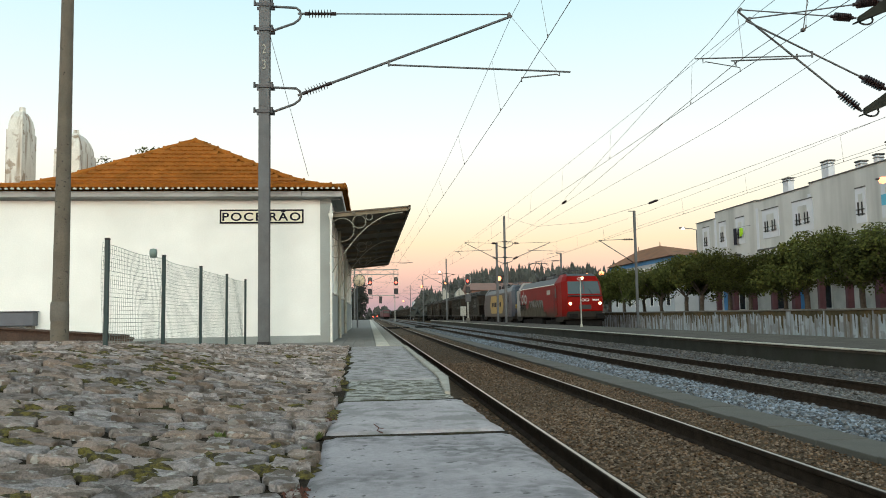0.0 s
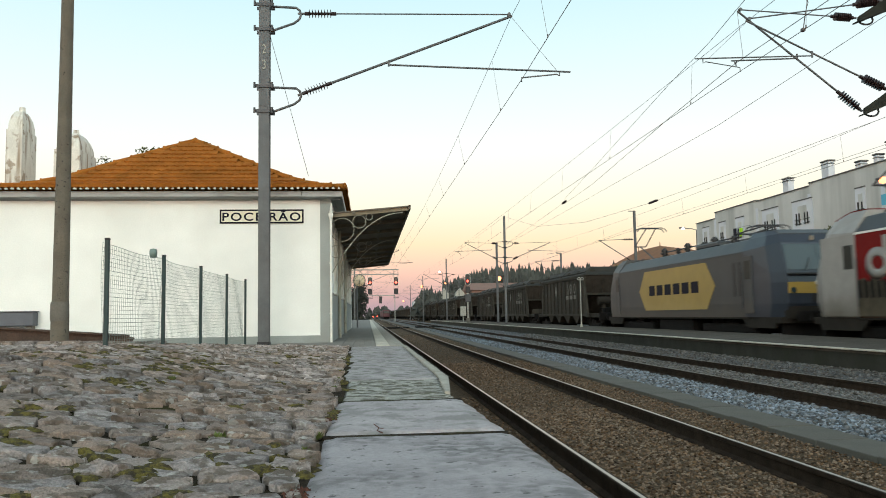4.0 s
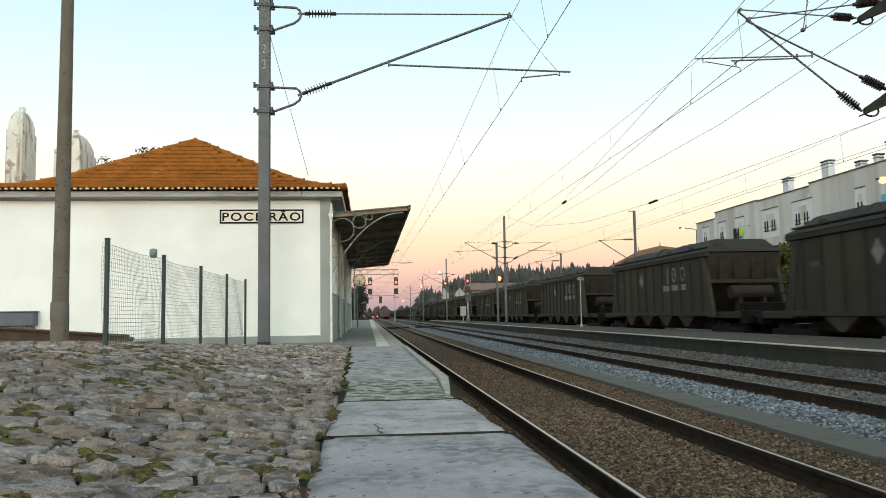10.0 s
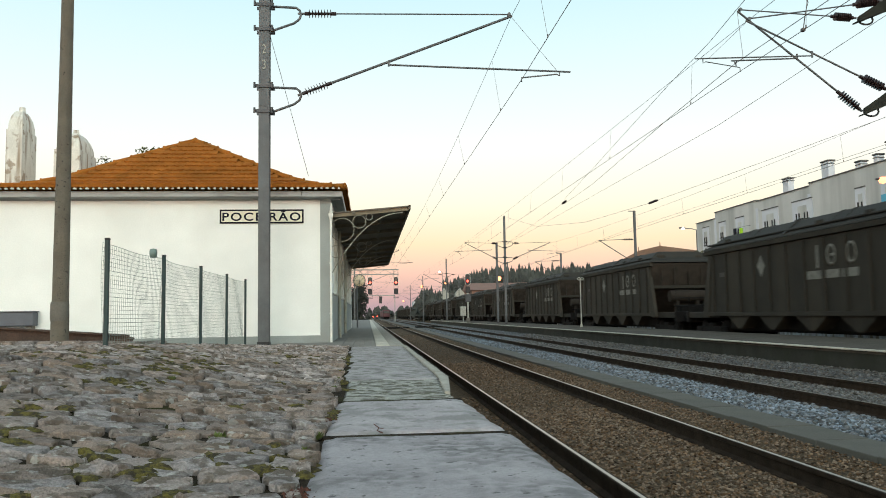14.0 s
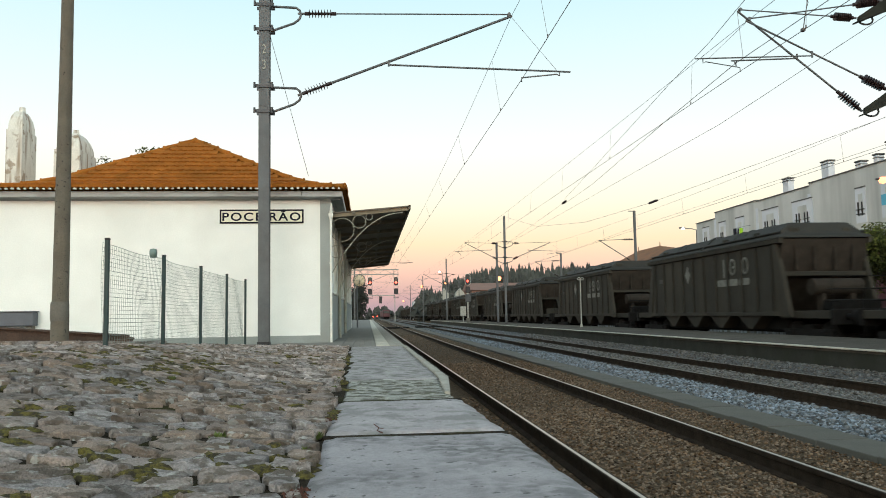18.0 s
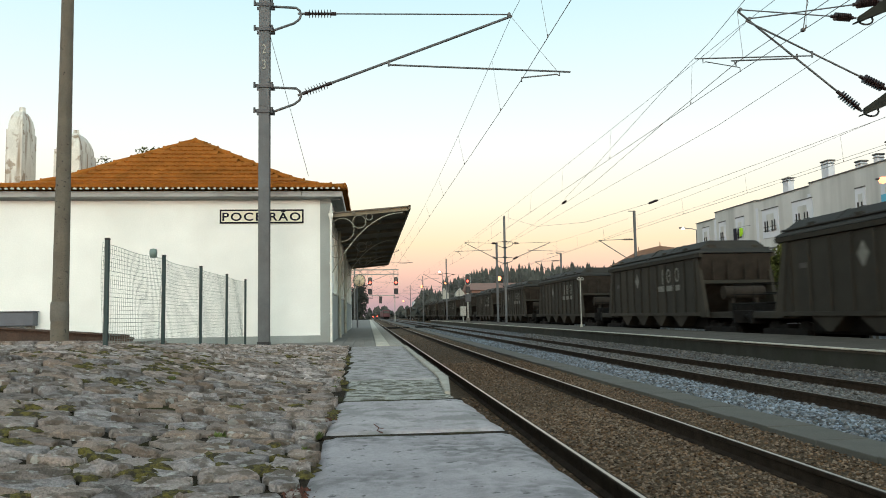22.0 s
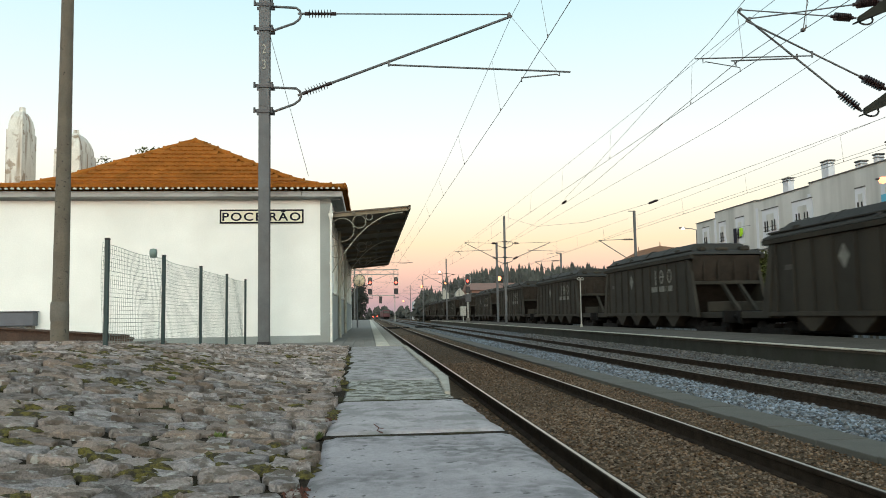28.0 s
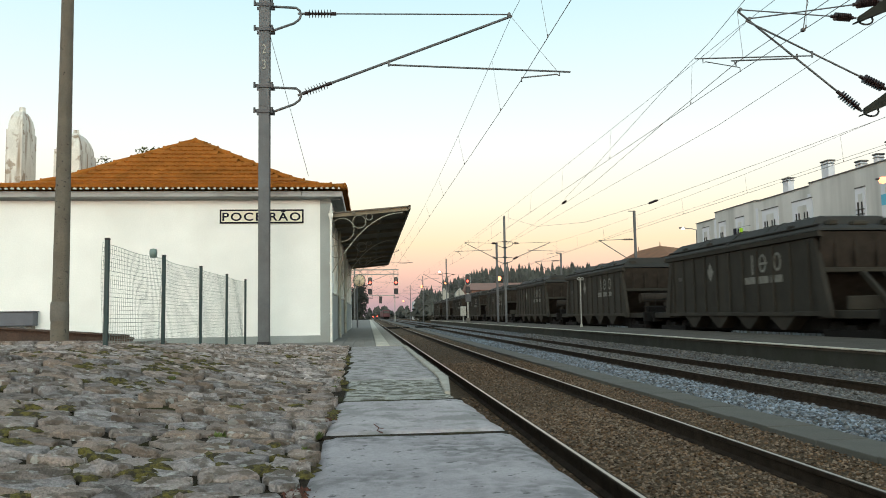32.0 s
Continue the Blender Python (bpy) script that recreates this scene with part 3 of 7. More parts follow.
def station():
    h = thing("station_building", "white single-storey station house with a hipped red tile roof", "building", (0, 0, 0))
    # front wall with its grey plinth and corner strip
    part("front_wall", G().box(BXL, BY0, 0.14, BX - 0.213, BY0 + 0.45, EAVE), m_render, h, "white rendered gable-side wall")
    part("plinth", G().box(BXL, BY0 - 0.025, -0.05, BX - 0.0, BY0 + 0.44, 0.14), m_grey, h, "grey painted plinth")
    part("corner_strip", G().box(BX - 0.213, BY0 - 0.02, 0.14, BX, BY0 + 0.44, EAVE), m_grey, h, "grey painted corner strip")
    part("rear_wall", G().box(BXL, BY1 - 0.4, -0.05, BX, BY1, EAVE), m_render, h)
    part("left_wall", G().box(BXL, BY0 + 0.45, -0.05, BXL + 0.4, BY1 - 0.4, EAVE), m_render, h)
    # track-side wall with tall openings
    opens = [(17.0, 18.1), (19.2, 20.3), (21.6, 22.7), (24.0, 25.1), (26.4, 27.5), (28.8, 29.9), (31.2, 32.3)]
    y = BY0 + 0.44
    for a, b in opens + [(BY1 - 0.4, None)]:
        part("side_wall", G().box(BX - 0.45, y, 1.0, BX, a, EAVE), m_render, h)
        if b:
            part("side_wall", G().box(BX - 0.45, a, 2.45, BX, b, EAVE), m_render, h)
            w = part("window", G().box(BX - 0.30, a, 1.0, BX - 0.24, b, 2.45), m_pane, h, "dark tall station window")
            part("window_frame", G().box(BX - 0.24, a, 1.0, BX + 0.02, a + 0.1, 2.45).box(BX - 0.24, b - 0.1, 1.0, BX + 0.02, b, 2.45).box(BX - 0.24, a, 2.37, BX + 0.02, b, 2.45)
                 .box(BX - 0.24, (a + b) / 2 - 0.03, 1.0, BX - 0.18, (a + b) / 2 + 0.03, 2.40).box(BX - 0.24, a, 1.75, BX - 0.18, b, 1.80), m_white, w)
            part("window_sill", G().box(BX - 0.2, a - 0.06, 0.98, BX + 0.05, b + 0.06, 1.03, 0.008), m_white, w)
        y = b
    part("dado", G().box(BX - 0.45, BY0 + 0.44, -0.05, BX - 0.002, BY1 - 0.4, 1.0), m_grey, h, "grey painted dado along the platform")
    # cornice under the eaves
    part("cornice", G().prism([(BY0, EAVE - 0.035), (BY0 - 0.045, EAVE - 0.035), (BY0 - 0.05, EAVE - 0.015), (BY0 - 0.12, EAVE - 0.005), (BY0 - 0.20, EAVE + 0.005), (BY0 - 0.20, EAVE + 0.10), (BY0, EAVE + 0.10)], 0, BXL - 0.1, BX + 0.19),
         m_grey, h, "grey moulded cornice")
    part("cornice", G().prism([(BX, EAVE - 0.035), (BX + 0.045, EAVE - 0.035), (BX + 0.05, EAVE - 0.015), (BX + 0.12, EAVE - 0.005), (BX + 0.19, EAVE + 0.005), (BX + 0.19, EAVE + 0.10), (BX, EAVE + 0.10)], 1, BY0, BY1),
         m_grey, h)
    # fascia board before the cornice, in two lengths with a seam
    part("fascia", G().box(BXL - 0.1, BY0 - 0.25, EAVE + 0.005, -1.29, BY0 - 0.204, EAVE + 0.115, 0.006), m_fascia, h, "pale grey fascia board under the eaves")
    part("fascia", G().box(-1.285, BY0 - 0.258, EAVE - 0.002, BX + 0.235, BY0 - 0.204, EAVE + 0.112, 0.006), m_fascia, h)
    part("fascia", G().box(BX + 0.194, BY0 - 0.204, EAVE - 0.002, BX + 0.235, BY1, EAVE + 0.112, 0.006), m_fascia, h)
    part("ceiling", G().box(BXL, BY0, EAVE + 0.07, BX, BY1, EAVE + 0.10), m_render, h)
    # downpipe with hopper
    px, py = BX + 0.002, BY0 - 0.055
    d = part("downpipe", G().cyl((px, py, 0.0), (px, py, 2.47), 0.024, n=12).cyl((px, py, 0.55), (px, py, 0.58), 0.034, n=12).cyl((px, py, 1.55), (px, py, 1.58), 0.034, n=12), m_white, h, "pale drainpipe at the corner")
    part("hopper", G().cyl((px, py, 2.44), (px, py, 2.50), 0.026, 0.045, n=12).cyl((px, py, 2.50), (px, py, 2.55), 0.05, n=12).cyl((px, py, 2.55), (px + 0.01, py + 0.02, 2.76), 0.036, 0.012, n=10), m_white, d)
    for yy in (19.0, 23.6):
        part("downpipe", G().cyl((BX + 0.05, yy, 0.0), (BX + 0.05, yy, 2.6), 0.04, n=10), m_cream, h)
    # roof: hipped, ridge along the track
    rx, rz = -3.80, 4.43
    e0, xl, xr, yf = EAVE + 0.135, BXL - 0.13, -0.44, BY0 - 0.34
    ry0, ry1, yb = BY0 + 1.9, BY1 - 2.0, BY1 + 0.3
    # the slopes flatten towards the eaves
    kick = [(0.0, 0.02), (0.1, 0.055), (0.2, 0.105), (0.3, 0.19), (0.45, 0.35), (0.6, 0.53), (0.8, 0.765), (1.0, 1.0)]

    def rise(f):
        return e0 + (rz - e0) * float(np.interp(f, [a for a, _ in kick], [b for _, b in kick]))

    def at_hip(f, cx, cy, ry):
        return Vector((cx + (rx - cx) * f, cy + (ry - cy) * f, rise(f)))
    g = G()
    vs = [at_hip(f, cx, cy, ry) for f, _ in kick for cx, cy, ry in ((xl, yf, ry0), (xr, yf, ry0), (xr, yb, ry1), (xl, yb, ry1))]
    g.add(vs, [(4 * j + i, 4 * j + (i + 1) % 4, 4 * j + 4 + (i + 1) % 4, 4 * j + 4 + i) for j in range(len(kick) - 1) for i in range(4)] + [(3, 2, 1, 0)])
    roof = part("roof", g, m_tile_joined, h, "weathered orange-brown clay tile roof")

    # flat interlocking tiles, in courses up the front hip and the track side
    def tile(length, w):
        """A shallow pan with a raised roll on one side and a thick lower edge."""
        sec = [(-w / 2, 0.012), (-w / 2 + 0.03, 0.020), (-w / 2 + 0.065, 0.010), (0.0, 0.014), (w / 2 - 0.03, 0.007), (w / 2, 0.012)]
        k = len(sec)
        vs = [(x, 0, z + 0.034) for x, z in sec] + [(x, length, z - 0.004) for x, z in sec] + [(x, 0, -0.012) for x, z in sec]
        return G().add(vs, [(i, i + 1, k + i + 1, k + i) for i in range(k - 1)] + [(2 * k + i, 2 * k + i + 1, i + 1, i) for i in range(k - 1)])
    tile_me = tile(0.235, 0.2305).data("tile", m_tile)
    rest = G()
    made = 0

    def course(origin, along, inward, plan, width_at, step, lead):
        """Courses of tiles up a slope: plan is its depth in plan, inward its direction."""
        nonlocal made
        along, inward = Vector(along), Vector(inward)
        table = [(f * plan, rise(f) - e0) for f in [i / 200 for i in range(201)]]
        run = [0.0]
        for a, b in zip(table, table[1:]):
            run.append(run[-1] + math.hypot(b[0] - a[0], b[1] - a[1]))

        def spot(d):
            return float(np.interp(d, run, [a for a, _ in table])), float(np.interp(d, run, [b for _, b in table]))
        for j in range(int(run[-1] / step)):
            (u0, z0), (u1, z1) = spot(j * step), spot(j * step + step)
            up = (inward * (u1 - u0) + Vector((0, 0, z1 - z0))).normalized()
            nrm = along.cross(up).normalized()
            rot = Matrix((along, up, nrm)).transposed().to_4x4()
            lo, hi = width_at((u0 + u1) / 2 / plan)
            x = math.ceil((lo + 0.09) / 0.23) * 0.23 + (0.0 if j % 2 else -0.115) + 0.03
            while x < lo + 0.09:
                x += 0.23
            while x < hi - 0.09:
                p = Vector(origin) + along * (x + R.uniform(-0.003, 0.003)) + inward * u0 + Vector((0, 0, z0)) + up * R.uniform(-0.006, 0.006) + nrm * (0.012 + 0.004 * R.random())
                m = Matrix.Translation(p) @ rot @ Matrix.Rotation(radians(1.4 + R.uniform(-0.3, 0.3)), 4, "X")
                if lead and made < 300 and j < 14:
                    part("tile", tile_me, None, roof, at=m)
                    made += 1
                else:
                    t = tile(0.235, 0.2305)
                    rest.add([m @ Vector(v) for v in t.v], t.f)
                x += 0.23
    course((0, yf - 0.03, e0 + 0.005), (1, 0, 0), (0, 1, 0), ry0 - yf, lambda f: (xl + (rx - xl) * f, xr + (rx - xr) * f), 0.19, True)
    course((xr + 0.03, 0, e0 + 0.005), (0, 1, 0), (-1, 0, 0), xr - rx, lambda f: (yf + (ry0 - yf) * f, min(ry1, 30) + 1.2 * (1 - f)), 0.19, False)
    part("tile_rest", rest, m_tile_joined, roof)
    tagged(roof.children[-1], kind="stuff")
    # hip and ridge caps in mortar, with a small knob on each joint
    for way in ([at_hip(i / 12, xr, yf, ry0) for i in range(13)], [at_hip(i / 12, xl, yf, ry0) for i in range(13)], [Vector((rx, ry0 + (ry1 - ry0) * i / 44, rz)) for i in range(45)]):
        g = G()
        for i, (p, q) in enumerate(zip(way, way[1:])):
            p, q = p.copy(), p.lerp(q, 1.08)
            p.z += 0.022
            q.z += 0.012
            g.cyl(p, q, 0.066, 0.056, n=10)
            p.z += 0.045 + R.uniform(-0.01, 0.01)
            g.lathe([(0.004, -0.02), (0.026, -0.01), (0.022, 0.024), (0.004, 0.032)], p, 6)
        part("hip_cap", g, m_tile, roof, "row of rounded hip tiles")
    part("corner_tile", G().tube([at_hip(0.06, xr, yf, ry0) + Vector((0, 0, 0.03)), Vector((xr - 0.02, yf, e0 + 0.035)), Vector((xr + 0.03, yf - 0.03, e0 + 0.045))], 0.036, 8), m_tile, roof, "upturned corner tile of the eaves")
    # half-round eaves tiles
    x = xl + 0.03
    eav = G()
    for a in range(9):
        t = math.pi * a / 8
        eav.v += [(0.052 * math.cos(t), 0.0, 0.045 * math.sin(t)), (0.048 * math.cos(t), 0.26, 0.042 * math.sin(t) + 0.05)]
    eav.f += [(2 * a, 2 * a + 2, 2 * a + 3, 2 * a + 1) for a in range(8)]
    eav.s += [True] * 8
    eav_me = eav.data("eaves_tile", m_tile)
    while x < xr - 0.04:
        part("eaves_tile", eav_me, None, roof, at=(x, yf - 0.06, e0 - 0.005 + R.uniform(-0.004, 0.004)))
        x += 0.126
    # white mortar closing the tile ends along the eaves, in uneven dabs
    g = G()
    x = xl + 0.03
    while x < xr - 0.04:
        w, z = R.uniform(0.020, 0.036), e0 + 0.004 + R.uniform(-0.006, 0.006)
        g.add([(x + w * math.cos(q) * R.uniform(0.85, 1.15), yf - 0.062, z + 0.024 * max(-0.45, math.sin(q)) * R.uniform(0.8, 1.2)) for q in [math.pi * i / 5 for i in range(10)]]
              + [(x + 0.8 * w * math.cos(q), yf - 0.02, z + 0.02 * max(-0.45, math.sin(q))) for q in [math.pi * i / 5 for i in range(10)]],
              [tuple(range(10)), tuple(range(10, 20))[::-1]] + [(i, (i + 1) % 10, 10 + (i + 1) % 10, 10 + i) for i in range(10)])
        x += 0.113
    part("eaves_mortar", g, m_mortar, h, "white mortar closing the eaves tiles")
    # name board painted on the wall
    b = part("name_board", G().box(-2.90, BY0 - 0.02, 2.362, -1.267, BY0, 2.64), M("cream_board", (0.80, 0.76, 0.62), 0.05, 4, 40, 0.7, bump=0.03), h, "cream station name board")
    part("board_frame", G().box(-2.90, BY0 - 0.026, 2.362, -1.267, BY0 - 0.018, 2.394).box(-2.90, BY0 - 0.026, 2.608, -1.267, BY0 - 0.018, 2.64)
         .box(-2.90, BY0 - 0.026, 2.39, -2.868, BY0 - 0.018, 2.612).box(-1.299, BY0 - 0.026, 2.39, -1.267, BY0 - 0.018, 2.612), m_navy, b)
    words("POCEIRÃO", 0.225, m_navy, b, "lettering", pose(-2.088, BY0 - 0.024, 2.487, 90, 0, 0), 0.003, 1.2, 0.020, 1.22, 1.52)
    # chimneys with rounded caps, drawn in on all four sides
    for cx, cy, w, d, z0, z1, k in ((-7.21, 16.6, 0.315, 0.70, 2.95, 4.45, 0.87), (-6.385, 17.2, 0.53, 1.02, 2.95, 4.16, 0.85)):
        rings = [(1.0, z0), (1.0, z1)] + [(s, z1 + k * h) for s, h in ((0.90, 0.015), (0.86, 0.16), (0.74, 0.32), (0.52, 0.45), (0.40, 0.49))]
        vs = [(cx + sx * w / 2 * s, cy + d / 2 + sy * d / 2 * s, z) for s, z in rings for sx, sy in ((-1, -1), (1, -1), (1, 1), (-1, 1))]
        fs = [(4 * j + i, 4 * j + (i + 1) % 4, 4 * j + 4 + (i + 1) % 4, 4 * j + 4 + i) for j in range(6) for i in range(4)] + [(24, 25, 26, 27), (3, 2, 1, 0)]
        c = part("chimney", G().add(vs, fs), m_chimney, h, "stained white chimney with a rounded cap")
        part("chimney_pot", G().cyl((cx, cy + d / 2, z1 + 0.47 * k), (cx, cy + d / 2, z1 + 0.62 * k), 0.07, 0.06, n=8), m_chimney, c)
    return h


m_chimney = M("stained_chimney", (0.72, 0.70, 0.64), 0.12, 3, 40, 0.9, bump=0.25, stain=(0.24, 0.155, 0.085), samt=0.85, sscale=7, streak=True, edge=(0.50, 0.66), spots=((0.24, 0.165, 0.10), 5, 0.57, 0.7))
station()


def canopy():
    """Platform canopy on scrolled brackets, fixed to the station wall."""
    c = thing("platform_canopy", "brown sheet canopy on cream scrolled iron brackets", "canopy", (0, 0, 0))
    y0, y1, xi, xo, zi, zo = 15.75, 33.2, -0.728, 0.86, 2.56, 2.70
    part("canopy_sheet", G().prism([(xi, zi), (xo, zo), (xo, zo + 0.025), (xi, zi + 0.025)], 1, y0, y1), m_sheet, c, "dark brown roofing sheet")
    part("edge_beam", G().prism([(xo - 0.03, zo - 0.05), (xo + 0.012, zo - 0.05), (xo + 0.012, zo + 0.035), (xo - 0.03, zo + 0.035)], 1, y0, y1), m_sheet, c)
    k = 10
    for i in range(k):
        y = y0 + 0.03 + (y1 - y0 - 0.1) * i / (k - 1)
        part("rafter", G().prism([(xi, zi - 0.075), (xo - 0.03, zo - 0.075), (xo - 0.03, zo - 0.003), (xi, zi - 0.003)], 1, y, y + 0.05), m_beam, c, "pale wooden rafter")
        if i % 3:
            continue
        br = part("bracket", G().tube([(xi + (xo - 0.15 - xi) * t, y + 0.02, 1.35 + (zo - 0.12 - 1.35) * (1 - (1 - t) ** 2.1)) for t in [j / 14 for j in range(15)]], 0.010, 6)
                  .tube([(xi, y + 0.02, 1.3), (xi, y + 0.02, 2.55)], 0.011, 6), m_cream, c, "cream iron bracket with scrolls")
        g = G()
        for cx, cz, r in ((xi + 0.22, 2.24, 0.235), (xi + 0.56, 2.40, 0.13), (xi + 0.76, 2.50, 0.065), (xi + 0.09, 1.80, 0.12)):
            g.tube([(cx + r * math.cos(a), y + 0.02, cz + r * math.sin(a)) for a in [2 * math.pi * j / 22 for j in range(22)]], 0.007, 5, True)
        part("scroll", g, m_cream, br)
    for xx in (xi + 0.45, xi + 1.0):
        z = zi + (zo - zi) * (xx - xi) / (xo - xi)
        part("purlin", G().box(xx - 0.03, y0, z - 0.05, xx + 0.03, y1, z - 0.004), m_sheet, c)


canopy()
# ---- buildings beyond the tracks ----
AX, AG = 33.0, 0.28


def win_bars(p, x, y, z, s=0.3):
    """Dark drying rack before a balcony opening, bar by bar."""
    for d in (-s * 0.5, s * 0.5):
        part("upright_bar", G().box(x - 0.10, y + d - 0.025, z - 0.5, x - 0.02, y + d + 0.025, z + 0.4), m_black, p)
    for h in (-0.4, -0.1):
        part("cross_bar", G().box(x - 0.11, y - s, z + h - 0.025, x - 0.02, y + s, z + h + 0.025), m_black, p)


def apartments():
    a = thing("apartment_block", "long grey three-storey apartment block with a flat stepped parapet", "building", (0, 0, 0))
    T = 0.4
    blocks = [(12.0, 40.0, 10.25), (40.0, 55.4, 9.95), (55.4, 63.4, 9.75), (63.4, 71.5, 9.85), (71.5, 75.8, 9.28)]
    for y0, y1, h in blocks:
        part("wall", G().box(AX, y0, 3.3, AX + 11, y1, h - 0.08), m_apart, a, "grey rendered facade with rain streaks")
        part("parapet_coping", G().box(AX - 0.08, y0, h - 0.08, AX + 11.05, y1, h, 0.01), m_cap, a, "dark parapet coping")
    # set-back ground floor behind wine-red piers
    part("shop_wall", G().box(AX + 1.8, 12, AG, AX + 11, 75.8, 3.3), m_shop, a, "pale ground-floor wall behind the arcade")
    y = 14.0
    i = 0
    while y < 75:
        part("pier", G().box(AX + 0.02, y, AG, AX + 0.5, y + (0.5 if i % 3 == 1 else 0.3), 3.3, 0.02), m_wine, a, "wine-red arcade pier")
        if i % 2 == 0:
            s = part("shop_window", G().box(AX + 1.74, y + 1.3, AG + 0.3, AX + 1.82, y + 2.4, 2.7), m_pane, a, "dark shop window")
            part("window_frame", G().box(AX + 1.70, y + 1.22, AG + 0.22, AX + 1.76, y + 1.3, 2.78).box(AX + 1.70, y + 2.4, AG + 0.22, AX + 1.76, y + 2.48, 2.78).box(AX + 1.70, y + 1.3, 2.7, AX + 1.76, y + 2.4, 2.78), m_white, s)
        elif i % 4 == 1:
            part("shop_door", G().box(AX + 1.74, y + 1.4, AG, AX + 1.82, y + 2.3, 2.5), m_bluepaint, a, "blue-framed shop door")
        y += 3.4
        i += 1
    part("arcade_band", G().box(AX - 0.05, 12, 3.15, AX + 1.8, 75.8, 3.35, 0.02), m_cap, a)
    # balcony recesses as pale panels with slits, sills and bars, two storeys
    for (yc, zc, w, bars) in ((73.6, 7.6, 1.5, 1), (70.0, 7.7, 1.4, 1), (66.5, 7.7, 1.6, 1), (61.2, 7.75, 2.6, 2), (56.4, 7.75, 2.8, 2), (49.3, 7.55, 1.1, 1), (46.4, 7.6, 1.5, 0), (43.3, 7.6, 1.5, 1), (38, 7.7, 2.4, 2), (33, 7.7, 1.5, 1), (28, 7.7, 2.4, 2)):
        p = part("balcony_panel", G().box(AX - 0.05, yc - w / 2, zc - 1.35, AX - 0.003, yc + w / 2, zc + 1.0), m_apart_pale, a, "pale enclosed balcony panel")
        part("lintel_slit", G().box(AX - 0.09, yc - w / 2, zc + 1.0, AX - 0.003, yc + w / 2, zc + 1.08), m_cap, p)
        part("window_pane", G().box(AX - 0.06, yc - w * 0.22, zc - 0.5, AX - 0.045, yc + w * 0.22, zc + 0.6), m_apart, p)
        for b in range(bars):
            win_bars(p, AX - 0.04, yc + (b - (bars - 1) / 2) * 1.15, zc - 0.35, 0.40)
    for (yc, w) in ((60.5, 3.8), (54, 0), (49.5, 4.4), (43, 3.6), (36, 4.0), (68, 3.0)):
        if w:
            part("balcony_slab", G().box(AX - 0.7, yc - w / 2, 5.35, AX, yc + w / 2, 5.5, 0.02), m_cap, a, "dark edged balcony slab")
            part("balcony_front", G().box(AX - 0.68, yc - w / 2 + 0.05, 4.45, AX - 0.6, yc + w / 2 - 0.05, 5.35), m_apart, a)
    # fire-wall ribs between the houses
    for y in (40.0, 55.4, 63.4, 71.5):
        part("party_rib", G().box(AX - 0.03, y - 0.2, 3.36, AX - 0.002, y + 0.2, 9.1), m_apart_pale, a)
    # chimneys with caps
    for (yc, x, w, z0, h) in ((59.55, AX + 0.5, 0.85, 9.7, 1.33), (54.05, AX + 0.5, 0.9, 9.9, 1.46), (50.15, AX + 0.5, 0.58, 9.9, 0.68), (48.3, AX + 0.5, 0.38, 9.9, 0.78), (46.75, AX + 0.5, 0.8, 9.9, 1.35)):
        c = part("chimney", G().box(x, yc - w / 2, z0, x + 0.5, yc + w / 2, z0 + h - 0.12, 0.02), m_apart_pale, a, "pale rendered chimney")
        part("chimney_cap", G().box(x - 0.06, yc - w / 2 - 0.07, z0 + h - 0.10, x + 0.56, yc + w / 2 + 0.07, z0 + h, 0.02).box(x - 0.03, yc - w / 2 - 0.03, z0 + h - 0.30, x + 0.53, yc + w / 2 + 0.03, z0 + h - 0.25), m_cap, c)
    return a


apartments()
cl = thing("drying_jacket", "bright yellow-green safety jacket drying on a balcony rack", "jacket", (0, 0, 0))
part("jacket_body", G().box(AX - 0.34, 65.8, 6.95, AX - 0.22, 66.1, 7.7, 0.05), m_hivis, cl)
part("sleeve", G().box(AX - 0.32, 65.58, 7.1, AX - 0.24, 65.77, 7.7, 0.03), m_hivis, cl)
part("hanger_line", G().tube([(AX - 0.28, 64.6, 7.78), (AX - 0.28, 67.4, 7.78)], 0.015, 4).tube([(AX - 0.05, 64.6, 7.78), (AX - 0.28, 64.6, 7.78)], 0.015, 4).tube([(AX - 0.05, 67.4, 7.78), (AX - 0.28, 67.4, 7.78)], 0.015, 4), m_black, cl)
cl = thing("drying_cloth", "dark blue cloth hanging on a balcony rack", "cloth", (0, 0, 0))
part("cloth", G().box(AX - 0.30, 66.75, 6.3, AX - 0.25, 67.3, 7.77, 0.02), m_navy, cl)
bd = thing("balcony_board", "small cyan board in an upper window", "board", (0, 0, 0))
part("board", G().box(AX - 0.10, 45.9, 7.05, AX - 0.052, 47.1, 7.75, 0.01), m_cyan, bd)


